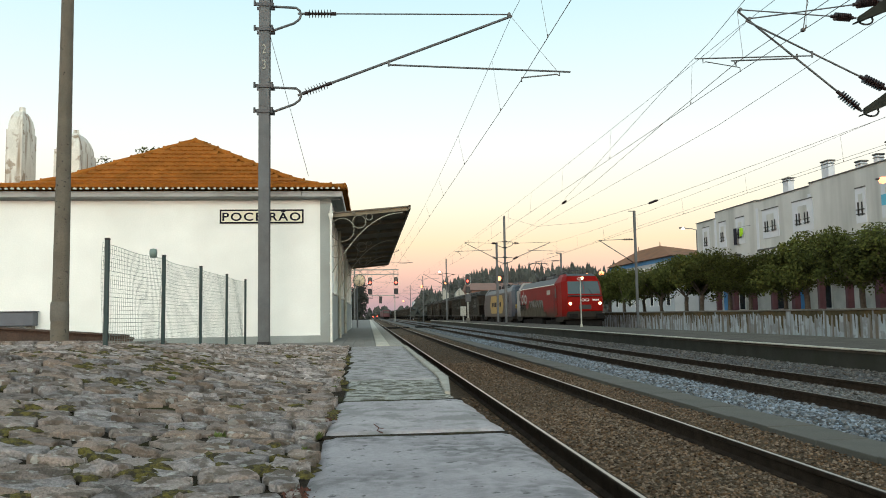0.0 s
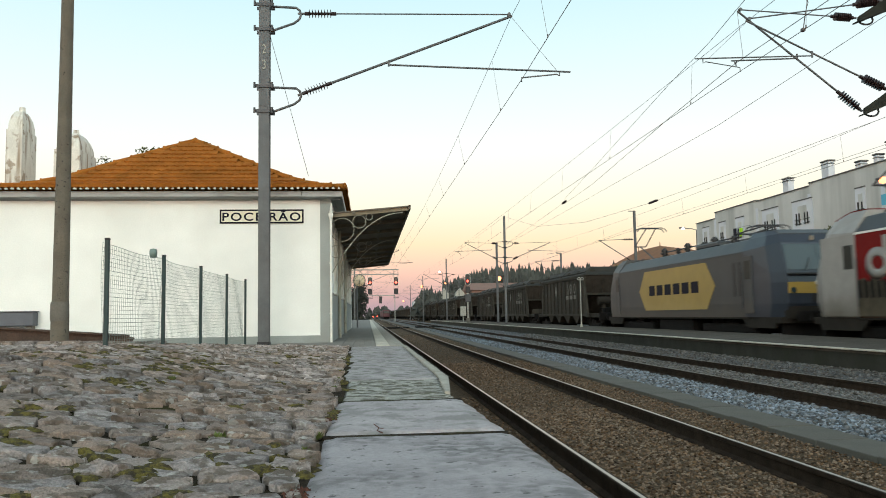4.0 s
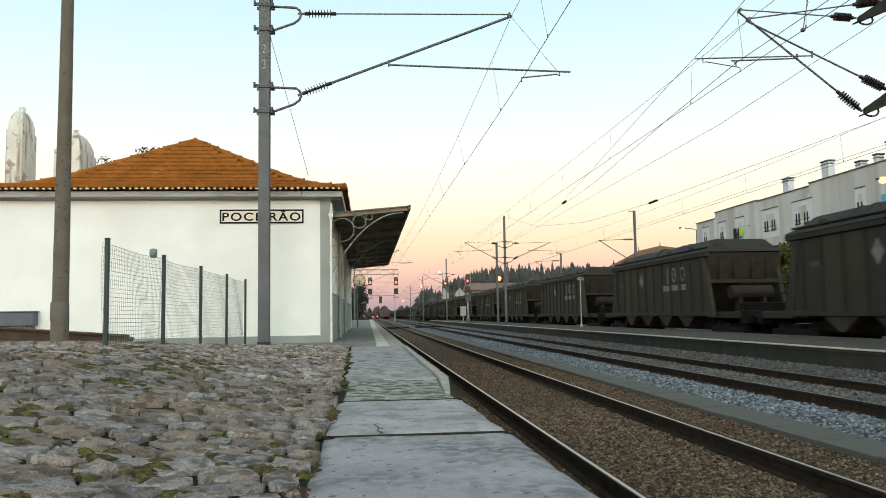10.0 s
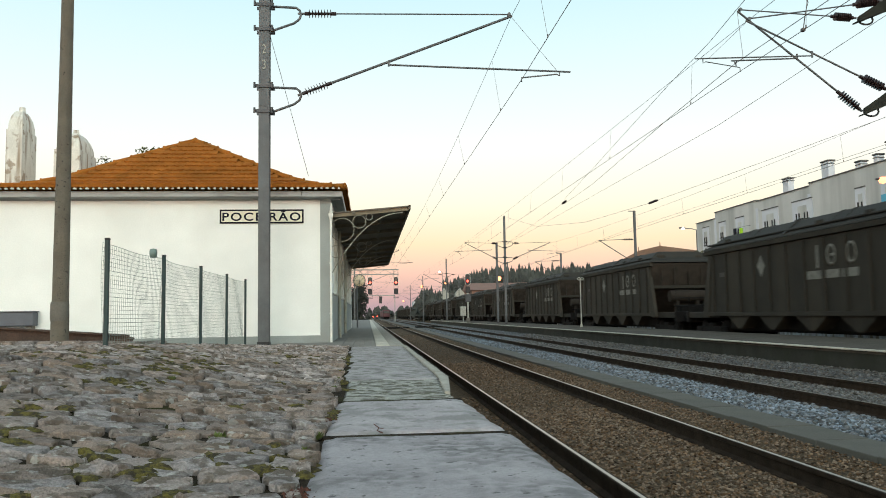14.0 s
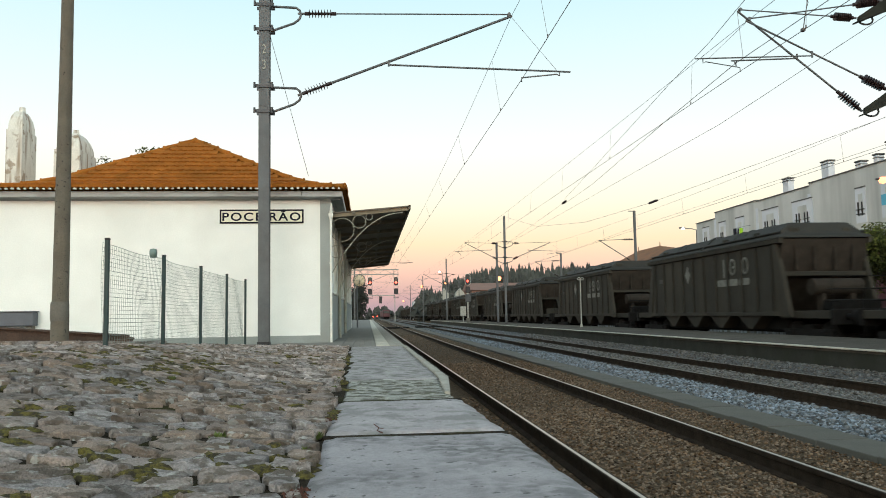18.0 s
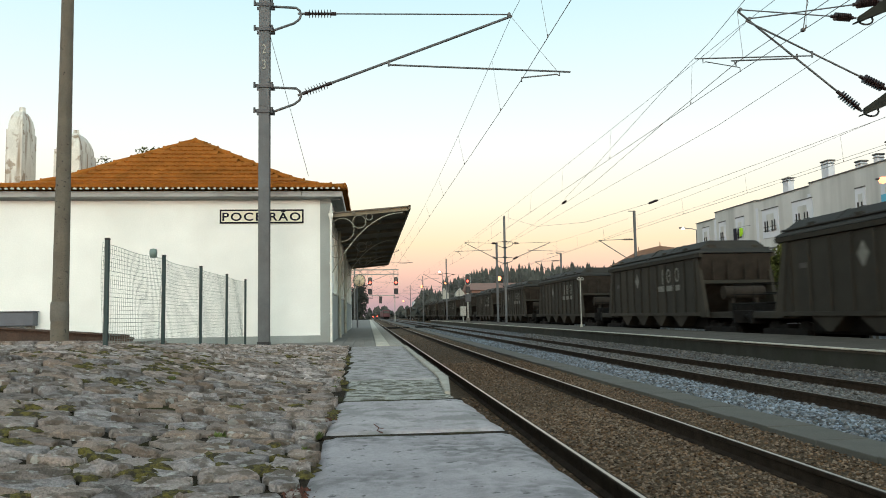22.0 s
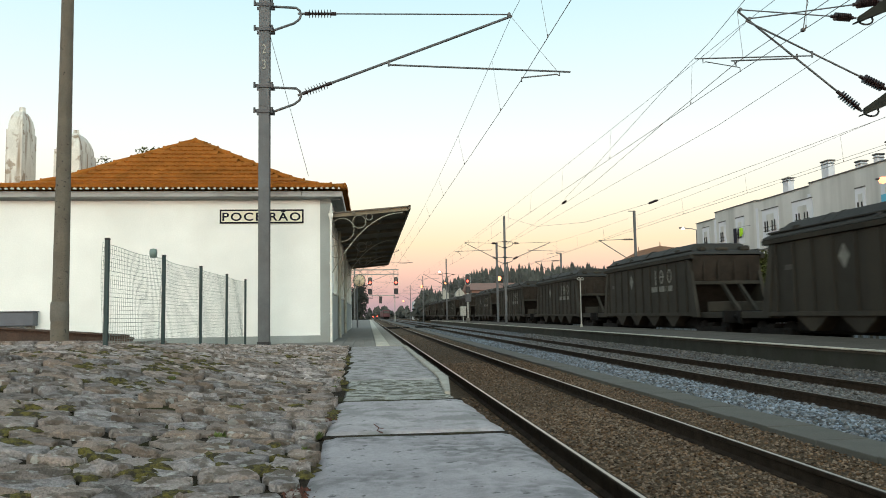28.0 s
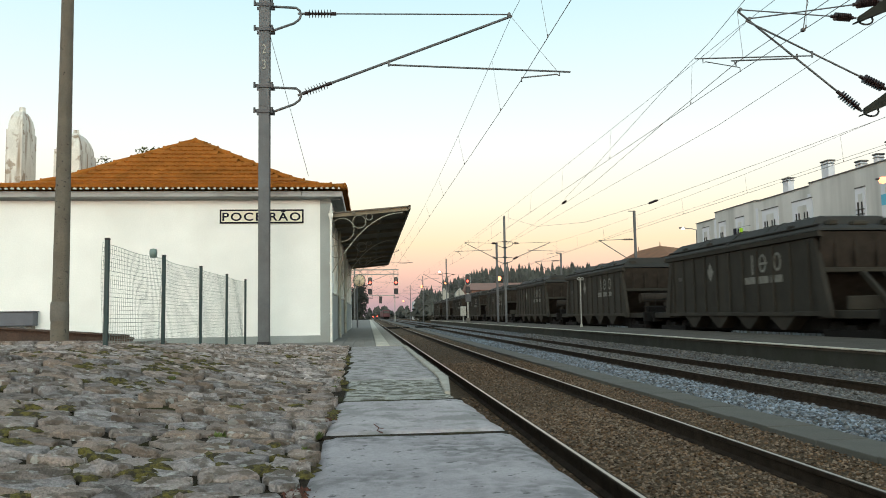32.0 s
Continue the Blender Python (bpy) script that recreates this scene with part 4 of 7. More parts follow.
def hip_house(name, label, x0, y0, x1, y1, z0, ze, zr, wall, roofmat, band=None, ridge=None):
    h = thing(name, label, "house", (0, 0, 0))
    part("wall", G().box(x0, y0, z0, x1, y1, ze), wall, h)
    if band:
        part("frieze", G().box(x0 - 0.04, y0 - 0.04, ze - 0.5, x1 + 0.04, y1 + 0.04, ze - 0.05), band, h, "blue painted band under the eaves")
    o, cx, cy = 0.5, (x0 + x1) / 2, (y0 + y1) / 2
    d = min(x1 - x0, y1 - y0) / 2
    a, b = ((x0 + d, cy), (x1 - d, cy)) if x1 - x0 > y1 - y0 else ((cx, y0 + d), (cx, y1 - d))
    if ridge:
        a, b = ridge
    vs = [(x0 - o, y0 - o, ze), (x1 + o, y0 - o, ze), (x1 + o, y1 + o, ze), (x0 - o, y1 + o, ze), (*a, zr), (*b, zr)]
    fs = [(0, 1, 4), (1, 2, 5, 4), (2, 3, 5), (3, 0, 4, 5), (3, 2, 1, 0)] if x1 - x0 <= y1 - y0 else [(0, 1, 5, 4), (1, 2, 5), (2, 3, 4, 5), (3, 0, 4), (3, 2, 1, 0)]
    part("roof", G().add(vs, fs), roofmat, h, "brown-orange tiled hip roof")
    for p in (a, b):
        part("finial", G().cyl((*p, zr - 0.1), (*p, zr + 0.5), 0.07, 0.03, n=6), roofmat, h)
    k = 0
    y = y0 + 1.2
    while y < y1 - 1:
        for z in (z0 + 1.0, z0 + 3.9):
            if z + 1.6 < ze - 0.8:
                w = part("window", G().box(x0 - 0.05, y, z, x0 + 0.02, y + 0.9, z + 1.5), m_pane, h)
                part("window_frame", G().box(x0 - 0.07, y - 0.1, z - 0.1, x0 - 0.01, y, z + 1.6).box(x0 - 0.07, y + 0.9, z - 0.1, x0 - 0.01, y + 1.0, z + 1.6).box(x0 - 0.07, y, z + 1.5, x0 - 0.01, y + 0.9, z + 1.6), m_white, w)
        y += 2.6
    return h


hip_house("corner_house", "white house with a blue band and an orange tiled roof", 33.5, 83.5, 39.5, 106.0, 0.2, 6.62, 8.72, m_housewall, m_house_roof, m_bluepaint, ((36.5, 95.0), (36.5, 102.8)))
w = thing("warehouse", "long brick-red warehouse with pale end gables", "building", (0, 0, 0))
part("wall", G().box(26, 196, -1.1, 52, 214, 6.6), m_warehouse, w)
part("roof", G().prism([(195.5, 6.6), (214.5, 6.6), (205, 8.7)], 0, 25.5, 52.5), m_warehouse, w)
for i in range(2):
    part("pale_gable", G().prism([(17.5 + 4 * i, -1.1), (20.5 + 4 * i, -1.1), (20.1 + 4 * i, 5.8), (19 + 4 * i, 7.2), (17.9 + 4 * i, 5.8)], 1, 196, 199), m_mark, w, "pale upright gable")
sh = thing("yard_building", "pale low building with tall windows beyond the yard", "building", (0, 0, 0))
part("wall", G().box(15.0, 262, -1.1, 27.0, 272, 5.2), m_housewall, sh)
for i in range(4):
    part("window", G().box(16.0 + i * 2.8, 261.9, 0.6, 17.6 + i * 2.8, 262.02, 4.2), m_pane, sh)


# ---- trees ----
def leaf_cloud(g, c, rad, n, size, rnd, flat=0.75):
    """Small leaves in a loose clump."""
    for _ in range(n):
        while True:
            p = Vector((rnd.uniform(-1, 1), rnd.uniform(-1, 1), rnd.uniform(-1, 1)))
            if 0.25 < p.length < 1:
                break
        p = Vector((c[0] + p.x * rad, c[1] + p.y * rad, c[2] + p.z * rad * flat))
        a = Vector((rnd.uniform(-1, 1), rnd.uniform(-1, 1), rnd.uniform(-1, 1))).normalized()
        b = a.orthogonal().normalized()
        s = size * rnd.uniform(0.6, 1.3)
        g.add([p - a * s, p + b * s * 0.55, p + a * s, p - b * s * 0.55], [(0, 1, 2, 3)])


def street_tree(seed, height, spread):
    rnd = random.Random(seed)
    t = thing("street_tree", "dark green street tree with a wide dense crown", "tree", (0, 0, 0), "street trees")
    g = G()
    fork = 1.25
    g.tube([(0, 0, -0.05), (rnd.uniform(-0.05, 0.05), 0.03, fork * 0.6), (rnd.uniform(-0.1, 0.1), rnd.uniform(-0.1, 0.1), fork)], 0.14, 8)
    g.cyl((0, 0, -0.05), (0, 0, 0.3), 0.22, 0.14, n=8)
    part("trunk", g, m_bark, t, "grey-brown forked trunk")
    crown = G()
    for i in range(6):
        a = 2 * math.pi * i / 6 + rnd.uniform(-0.3, 0.3)
        r = spread * rnd.uniform(0.45, 0.75)
        e = (r * math.cos(a), r * math.sin(a), height * rnd.uniform(0.50, 0.78))
        part("limb", G().tube([(0, 0, fork - 0.05), (e[0] * 0.35, e[1] * 0.35, fork + 0.5), (e[0] * 0.75, e[1] * 0.75, e[2] * 0.82), e], 0.055, 6), m_bark, t)
        for k in range(6):
            c = (e[0] + rnd.uniform(-0.6, 0.6), e[1] + rnd.uniform(-0.6, 0.6), e[2] + rnd.uniform(-0.85, 0.55))
            leaf_cloud(crown, c, rnd.uniform(0.5, 0.95), 290, 0.085, rnd)
    for k in range(9):
        c = (rnd.uniform(-0.5, 0.5) * spread, rnd.uniform(-0.5, 0.5) * spread, height * rnd.uniform(0.66, 0.93))
        leaf_cloud(crown, c, rnd.uniform(0.5, 1.0), 290, 0.085, rnd)
    part("crown", crown, m_leaf, t, "dense dark leaves with ragged edges")
    return t


kinds = [street_tree(11, 3.9, 2.3), street_tree(12, 4.3, 2.5), street_tree(13, 4.1, 2.2)]
spots = [(24.0, 33.4, 1.02), (24.3, 36.6, 0.98), (24.1, 41.2, 1.08), (24.4, 44.0, 0.86), (24.0, 47.5, 0.90), (24.3, 51.0, 1.04), (24.0, 54.8, 1.10), (24.4, 58.5, 1.06), (24.0, 62.6, 1.02), (24.2, 67.2, 1.0), (24.0, 72.0, 1.02), (24.3, 77.5, 1.0), (24.6, 83.0, 0.9), (24.0, 28.0, 1.0)]
for i, (x, y, s) in enumerate(spots):
    m = pose(x, y, 0.28, 0, 0, 47 * i) @ Matrix.Scale(s, 4)
    if i < 3:
        kinds[i].matrix_basis = m
    else:
        c = copy_thing(kinds[i % 3], pose(x, y, 0.28, 0, 0, 47 * i))
        c.scale = (s, s, s)

# a far pine wood, nobody could count it
rnd = random.Random(5)
wood = G()


def pine(x, y, z0, h, wdt, k=7):
    """Trunk and solid ragged tiers of boughs that narrow to a pointed tip."""
    wood.cyl((x, y, z0), (x, y, z0 + h * 0.5), 0.22, 0.12, n=4)
    n, base = 11, rnd.uniform(0.15, 0.3)
    for i in range(k):
        f = i / k
        zb, zt = z0 + h * (base + (1 - base) * f), z0 + h * min(1.0, base + (1 - base) * (f + 1.75 / k))
        r = wdt * (1.04 - f) ** 0.85
        ox, oy = rnd.uniform(-0.12, 0.12) * r, rnd.uniform(-0.12, 0.12) * r
        ring = []
        for j in range(n):
            a, q = 2 * math.pi * j / n, r * (rnd.uniform(0.55, 0.8) if j % 2 else rnd.uniform(0.85, 1.2))
            ring.append((x + ox + q * math.cos(a), y + oy + q * math.sin(a), zb + rnd.uniform(-0.35, 0.2) * r))
        wood.add(ring + [(x + ox * 0.3, y + oy * 0.3, zt), (x, y, zb + 0.2 * r)], [(j, (j + 1) % n, n) for j in range(n)] + [((j + 1) % n, j, n + 1) for j in range(n)])


for i in range(800):
    f = rnd.random()
    y = rnd.uniform(232, 300)
    x = y * (0.10 + 0.28 * f) + rnd.uniform(-2, 2)
    pine(x, y, -1.1, (rnd.uniform(12.5, 18.0) + (1.5 if rnd.random() < 0.12 else 0)) * (y / 262) * (0.75 + 0.25 * min(1.0, 5 * f)), rnd.uniform(1.6, 3.0), rnd.randint(6, 9))
for i in range(22):
    y = rnd.uniform(178, 192)
    pine(rnd.uniform(0.062, 0.092) * y, y, -1.1, rnd.uniform(5, 8.5), rnd.uniform(1.2, 2.2))
for i in range(40):
    y = rnd.uniform(420, 520)
    pine(rnd.uniform(-0.06, 0.05) * y, y, -1.1, rnd.uniform(5, 9.0), rnd.uniform(2.5, 4.0))
solid("pine_wood", wood, m_pine_hazy, "dark pine and scrub wood along the horizon", "trees", kind="stuff")
for i, (x, y, h) in enumerate(((-15.0, 55.0, 12.1), (-17.25, 55.0, 11.6))):
    t = thing("tall_tree", "tall thin-crowned tree behind the station roof", "tree", (x, y, -0.1), "trees behind the station")
    part("trunk", G().tube([(0, 0, 0), (0.2, 0.1, h * 0.5), (0.1, 0, h * 0.95)], 0.2, 6), m_bark, t)
    cr, rnd = G(), random.Random(40 + i)
    for k in range(16):
        leaf_cloud(cr, (rnd.uniform(-0.8, 0.8), rnd.uniform(-1.2, 1.2), h * rnd.uniform(0.70, 1.0)), rnd.uniform(0.35, 0.7), 80, 0.10, rnd)
    part("crown", cr, m_leaf, t)

# dark scrub beyond the end of the near platform
scrub = G()
for i in range(26):
    y = rnd.uniform(114, 134)
    x, h = -rnd.uniform(0.9, 6.0), rnd.uniform(4.4, 6.0)
    scrub.cyl((x, y, -1.12), (x, y, h * 0.4), 0.12, 0.06, n=5)
    for k in range(16):
        leaf_cloud(scrub, (x + rnd.uniform(-0.8, 0.6), y + rnd.uniform(-0.8, 0.8), -0.8 + h * rnd.random()), rnd.uniform(0.4, 0.8), 26, 0.22, rnd)
solid("scrub", scrub, m_scrub, "dark scrub beyond the end of the platform", "shrubs", kind="stuff")

# scrub hut and stabled train far down the line
hut = thing("platform_hut", "low dark shelter at the end of the platform", "hut", (0, 0, 0))
part("wall", G().box(-3.6, 47, -0.02, -1.3, 53, 2.3), m_steel_dark, hut)
part("roof", G().box(-3.8, 46.7, 2.3, -1.1, 53.3, 2.42, 0.02), m_sheet, hut)
st = thing("stabled_train", "distant red and pale train standing on the middle track", "train", (0, 0, 0))
for i in range(4):
    y = 330 + i * 21
    p = part("car_body", G().box(T2 - 1.45, y, 0.1, T2 + 1.45, y + 20, 2.9, 0.25), m_wine, st, "red railcar body")
    part("front_window", G().box(T2 - 1.2, y - 0.05, 1.5, T2 + 1.2, y, 2.5), m_screen, p)
    part("underframe", G().box(T2 - 1.2, y + 1, Z2, T2 + 1.2, y + 19, 0.1), m_under, st)
for x in (-0.9, 0.9):
    tl = thing("marker_light", "small red light low beside the far track", "signal", (0, 0, 0), "far red lights")
    part("post", G().cyl((T1 + x, 330, -1.0), (T1 + x, 330, 0.2), 0.08, n=6), m_black, tl)
    part("lens", G().lathe([(0.02, -0.1), (0.22, 0.0), (0.02, 0.05)], (T1 + x, 329.9, 0.3), 10, 1), m_redlamp, tl)
m_olive = M("olive_steel", (0.030, 0.032, 0.026), 0.15, 4, 50, 0.7, 0.0, bump=0.05, spec=0.15)


# ---- overhead line: masts, cantilevers and wires ----
def insulator(p, q, parent, k=8, r=0.075):
    p, q = Vector(p), Vector(q)
    d = (q - p).normalized()
    a = d.orthogonal().normalized()
    b = d.cross(a)
    e = d * 0.05
    prof = [(p - e, 0.035), (p + e, 0.035), (p + e, 0.024)]
    for i in range(k):
        u, w = p.lerp(q, 0.04 + 0.92 * (i + 0.25) / k), p.lerp(q, 0.04 + 0.92 * (i + 0.65) / k)
        prof += [(u, 0.024), (u, r), (u.lerp(w, 0.35), r), (w, 0.026)]
    prof += [(q - e, 0.024), (q - e, 0.035), (q + e, 0.035)]
    n = 10
    vs = [c + (a * math.cos(2 * math.pi * i / n) + b * math.sin(2 * math.pi * i / n)) * s for c, s in prof for i in range(n)]
    m = len(prof)
    g = G().add(vs, [(j * n + i, j * n + (i + 1) % n, (j + 1) * n + (i + 1) % n, (j + 1) * n + i) for j in range(m - 1) for i in range(n)] + [tuple(range(n))[::-1], tuple(range((m - 1) * n, m * n))])
    return part("insulator", g, m_insul, parent, "dark ribbed insulator")


def h_mast(name, label, x, y, z0, z1, w=0.20):
    m = thing(name, label, "mast", (0, 0, 0), "overhead line masts")
    b, t = w / 2, w * 0.07
    sec = [(-b, -b), (b, -b), (b, -b + t), (t / 2, -b + t), (t / 2, b - t), (b, b - t), (b, b), (-b, b), (-b, b - t), (-t / 2, b - t), (-t / 2, -b + t), (-b, -b + t)]
    part("column", G().prism([(x + u, y + v) for u, v in sec], 2, z0, z1), m_galv, m, "grey steel column")
    part("foot", G().box(x - b - 0.012, y - b - 0.012, z0, x + b + 0.012, y + b + 0.012, z0 + 0.06, 0.004), m_black, m)
    return m


def clamp(m, x, y, z, w=0.2):
    b = w / 2 + 0.02
    part("clamp", G().box(x - b - 0.04, y - b, z - 0.03, x + b + 0.06, y - b + 0.03, z + 0.03).box(x - b - 0.04, y + b - 0.03, z - 0.03, x + b + 0.06, y + b, z + 0.03)
         .cyl((x - b - 0.05, y - b - 0.03, z - 0.05), (x - b - 0.05, y - b - 0.03, z + 0.05), 0.022, n=6).cyl((x + b + 0.03, y - b - 0.03, z - 0.06), (x + b + 0.03, y - b - 0.03, z + 0.06), 0.025, n=6), m_steel_dark, m)


def cantilever(m, x, y, s, zt, zb, tip, reg, steady, fork=True, k=8, tube=0.026):
    """Arm from the column at x towards s; tip: (x, z) of its head; reg: two (x, z) ends; steady: two (x, z) ends."""
    a = 0.62 * s
    o = 0.13 * s
    if fork:
        for z, lo in ((zt, 0.0), (zb, 0.0)):
            part("bracket", G().tube([(x + o, y, z + 0.19), (x + o + 0.46 * s, y, z + 0.175), (x + o + 0.53 * s, y, z + 0.12), (x + o + 0.55 * s, y, z + 0.03), (x + o + 0.52 * s, y, z - 0.05), (x + o + 0.42 * s, y, z - 0.13), (x + o, y, z - 0.29)], 0.024, 7), m_galv, m)
            clamp(m, x, y, z + 0.19)
            clamp(m, x, y, z - 0.29)
        st, sb = (x + a, y, zt + 0.06), (x + a, y, zb + 0.04)
    else:
        st, sb = (x, y, zt), (x, y, zb)
    tv, bv = Vector(st), Vector(sb)
    head = Vector((tip[0], y, tip[1]))
    th = Vector((tip[0] - 0.15 * s, y, tip[1] + 0.03))
    o1 = 0.045 if fork else 0.05
    t0, t1 = tv.lerp(th, o1), tv.lerp(th, o1 + (0.125 if fork else 0.16))
    insulator(t0, t1, m, k, (0.08 if y < 20 else 0.10) if fork else 0.085)
    part("link", G().tube([tv, t0], 0.02, 6), m_galv, m)
    part("tie_rod", G().tube([t1, (tip[0] - 0.02 * s, y, tip[1] + 0.03)], 0.013, 6).cyl((tip[0] - 0.06 * s, y - 0.03, tip[1] + 0.03), (tip[0] - 0.06 * s, y + 0.03, tip[1] + 0.03), 0.035, n=8), m_galv, m)
    b0, b1 = bv.lerp(head, o1 * 0.7), bv.lerp(head, o1 * 0.7 + (0.11 if fork else 0.15))
    insulator(b0, b1, m, k, (0.082 if y < 20 else 0.10) if fork else 0.088)
    part("link", G().tube([bv, b0], 0.024, 6), m_galv, m)
    part("arm_tube", G().tube([b1, head], tube, 8), m_galv, m, "sloping galvanised tube")
    part("registration_tube", G().tube([(reg[0][0], y, reg[0][1]), (reg[1][0], y, reg[1][1])], tube * 0.7, 6).cyl((reg[0][0], y, reg[0][1] - 0.03), (reg[0][0], y, reg[0][1] + 0.09), 0.02, n=6), m_galv, m)
    part("steady_arm", G().tube([(steady[0][0], y, reg[1][1]), (steady[0][0], y, steady[0][1] - 0.03), (steady[0][0] - 0.05 * s, y, steady[0][1]), (steady[1][0], y, steady[1][1] + 0.03), (steady[1][0], y, steady[1][1] - 0.05)], tube * 0.55, 6), m_galv, m)
    part("stay_wire", G().tube([(tip[0], y, tip[1] - 0.04), (reg[1][0] - 0.25 * s, y, reg[1][1])], 0.004, 4), m_wire, m)


# the mast by the station, carrying the near track's wires
m1 = h_mast("overhead_mast", "grey steel overhead line mast with painted digits on the cobbles", -1.92, 14.79, 0.0, 8.2)
cantilever(m1, -1.92, 14.79, 1, 6.24, 4.66, (2.86, 6.34), ((0.43, 5.32), (4.0, 5.23)), ((3.78, 5.18), (3.02, 5.07)))
words("2", 0.26, m_mark, m1, "digit", pose(-1.92, 14.685, 5.55, 90, 0, 0), 0.003, 0.7, 0.0)
words("3", 0.26, m_mark, m1, "digit", pose(-1.92, 14.685, 5.25, 90, 0, 0), 0.003, 0.7, 0.0)
part("stay_wire", G().tube([(-1.82, 14.75, 5.86), (-1.15, 15.42, 3.26)], 0.006, 4), m_wire, m1)

# the mast on the middle platform just outside the view, with two cantilevers over the middle track
m2 = h_mast("overhead_mast", "grey steel mast with two long cross beams on the middle platform", 10.45, 13.9, -0.28, 8.2, 0.24)
# outreach brackets: tapered plates rising from their tips to the column
for yc, tip_x, za, zb in ((14.35, 9.72, 6.16, 6.26), (14.35, 9.73, 4.28, 4.41)):
    part("cross_beam", G().prism([(tip_x, za), (10.45, za + 0.29), (10.45, za + 0.62), (tip_x + 0.30, zb + 0.20), (tip_x, zb)], 1, yc - 0.12, yc - 0.06)
         .prism([(tip_x, za), (10.45, za + 0.29), (10.45, za + 0.33), (tip_x, za + 0.03)], 1, yc - 0.06, yc + 0.10), m_olive, m2, "dark olive steel outreach bracket")
    part("hoop", G().tube([(10.02 + 0.16 * math.cos(q), yc + 0.13, za + 0.13 + 0.10 * math.sin(q)) for q in [2 * math.pi * i / 14 for i in range(14)]], 0.02, 5, True), m_galv, m2)
cantilever(m2, 9.74, 14.35, -1, 6.268, 4.374, (7.27, 6.36), ((8.454, 5.425), (7.10, 5.355)), ((7.16, 5.34), (7.19, 5.29)), False, tube=0.021)
cantilever(m2, 9.74, 13.55, -1, 6.30, 4.565, (7.02, 5.855), ((8.28, 5.205), (6.01, 5.113)), ((6.16, 5.06), (6.865, 4.93)), False, tube=0.018)
part("jumper", G().tube([(8.50, 14.0, 6.55), (8.534, 14.0, 6.42), (8.50, 14.0, 6.33), (8.462, 14.0, 6.17), (8.40, 14.0, 5.86)], 0.010, 5).box(8.37, 13.96, 5.84, 8.43, 14.04, 5.90), m_wire, m2)

# masts further along: pairs of arms from the middle platform, single arms beyond the freight track
for i, y in enumerate((62.3, 110.0, 158.0, 206.0)):
    m = h_mast("overhead_mast", "tall grey steel mast with arms over both tracks", 11.0, y, -0.28 if y < 118 else -1.1, 8.4, 0.16)
    cantilever(m, 11.0, y, -1, 6.12, 4.85, (7.75, 6.25), ((9.9, 5.65), (6.95, 5.55)), ((7.1, 5.5), (7.4 + 0.2 * (i % 2), 5.3)))
    cantilever(m, 11.0, y, 1, 6.12, 4.85, (14.72, 6.22), ((12.9, 5.6), (15.9, 5.5)), ((15.7, 5.45), (14.5, 5.25)))
    m = h_mast("overhead_mast", "grey steel mast beside the near platform", -1.92, y + 1.5 if i else 70.0, -0.02, 7.6)
    cantilever(m, -1.92, y + 1.5 if i else 70.0, 1, 6.24, 4.66, (2.8, 6.34), ((0.43, 5.32), (4.0, 5.23)), ((3.78, 5.18), (2.6, 5.07)))
m = h_mast("overhead_mast", "short thick steel mast near the platform signal", 11.0, 66.3, -0.28, 6.6, 0.17)
for y, top in ((49.6, 7.1), (69.5, 5.9), (97.0, 7.0), (150.0, 7.0)):
    m = h_mast("overhead_mast", "grey steel mast behind the freight track", 17.4, y, -1.1, top, 0.14)
    insulator((17.2, y, 5.22), (16.6, y, 5.22), m, 5)
    part("tie_rod", G().tube([(16.6, y, 5.22), (15.0, y, 5.16)], 0.018, 5), m_galv, m)
    insulator((17.2, y, 3.7), (16.8, y, 4.0), m, 5)
    part("arm_tube", G().tube([(16.8, y, 4.0), (15.0, y, 5.16)], 0.028, 6), m_galv, m)
    part("top_bracket", G().box(17.0, y - 0.03, top - 0.05, 17.45, y + 0.03, top), m_galv, m)


def catenary(label, pts, drop, sag, zc, rc=0.0065, rm=0.005, dx=-0.06):
    """Contact wire and messenger over a track. pts: (x, y, messenger z)."""
    t = thing("overhead_wire", label, "wire", (0, 0, 0), "overhead wires")
    lo, hi, links = [], [], []
    for (x0, y0, a), (x1, y1, b) in zip(pts, pts[1:]):
        def hang(f):
            return x0 + (x1 - x0) * f, y0 + (y1 - y0) * f, a + (b - a) * f - sag * 4 * f * (1 - f)
        for i in range(16):
            x, y, z = hang(i / 16)
            hi.append((x + dx, y, z))
            lo.append((x, y, zc))
        n = max(2, round((y1 - y0 - 4.7) / 6.2))
        for i in range(n + 1) if drop else ():
            x, y, z = hang((2.35 + (y1 - y0 - 4.7) * i / n) / (y1 - y0))
            links.append(((x + dx, y, z), (x, y, zc)))
    hi.append((pts[-1][0], pts[-1][1], pts[-1][2]))
    lo.append((pts[-1][0], pts[-1][1], zc))
    part("contact_wire", G().tube(lo, rc, 5), m_wire, t)
    part("messenger_wire", G().tube(hi, rm, 5), m_wire, t)
    for p, q in links[:40]:
        part("dropper", G().tube([p, q], 0.0035, 4).cyl(q, (q[0], q[1], q[2] + 0.06), 0.012, n=5), m_wire, t)


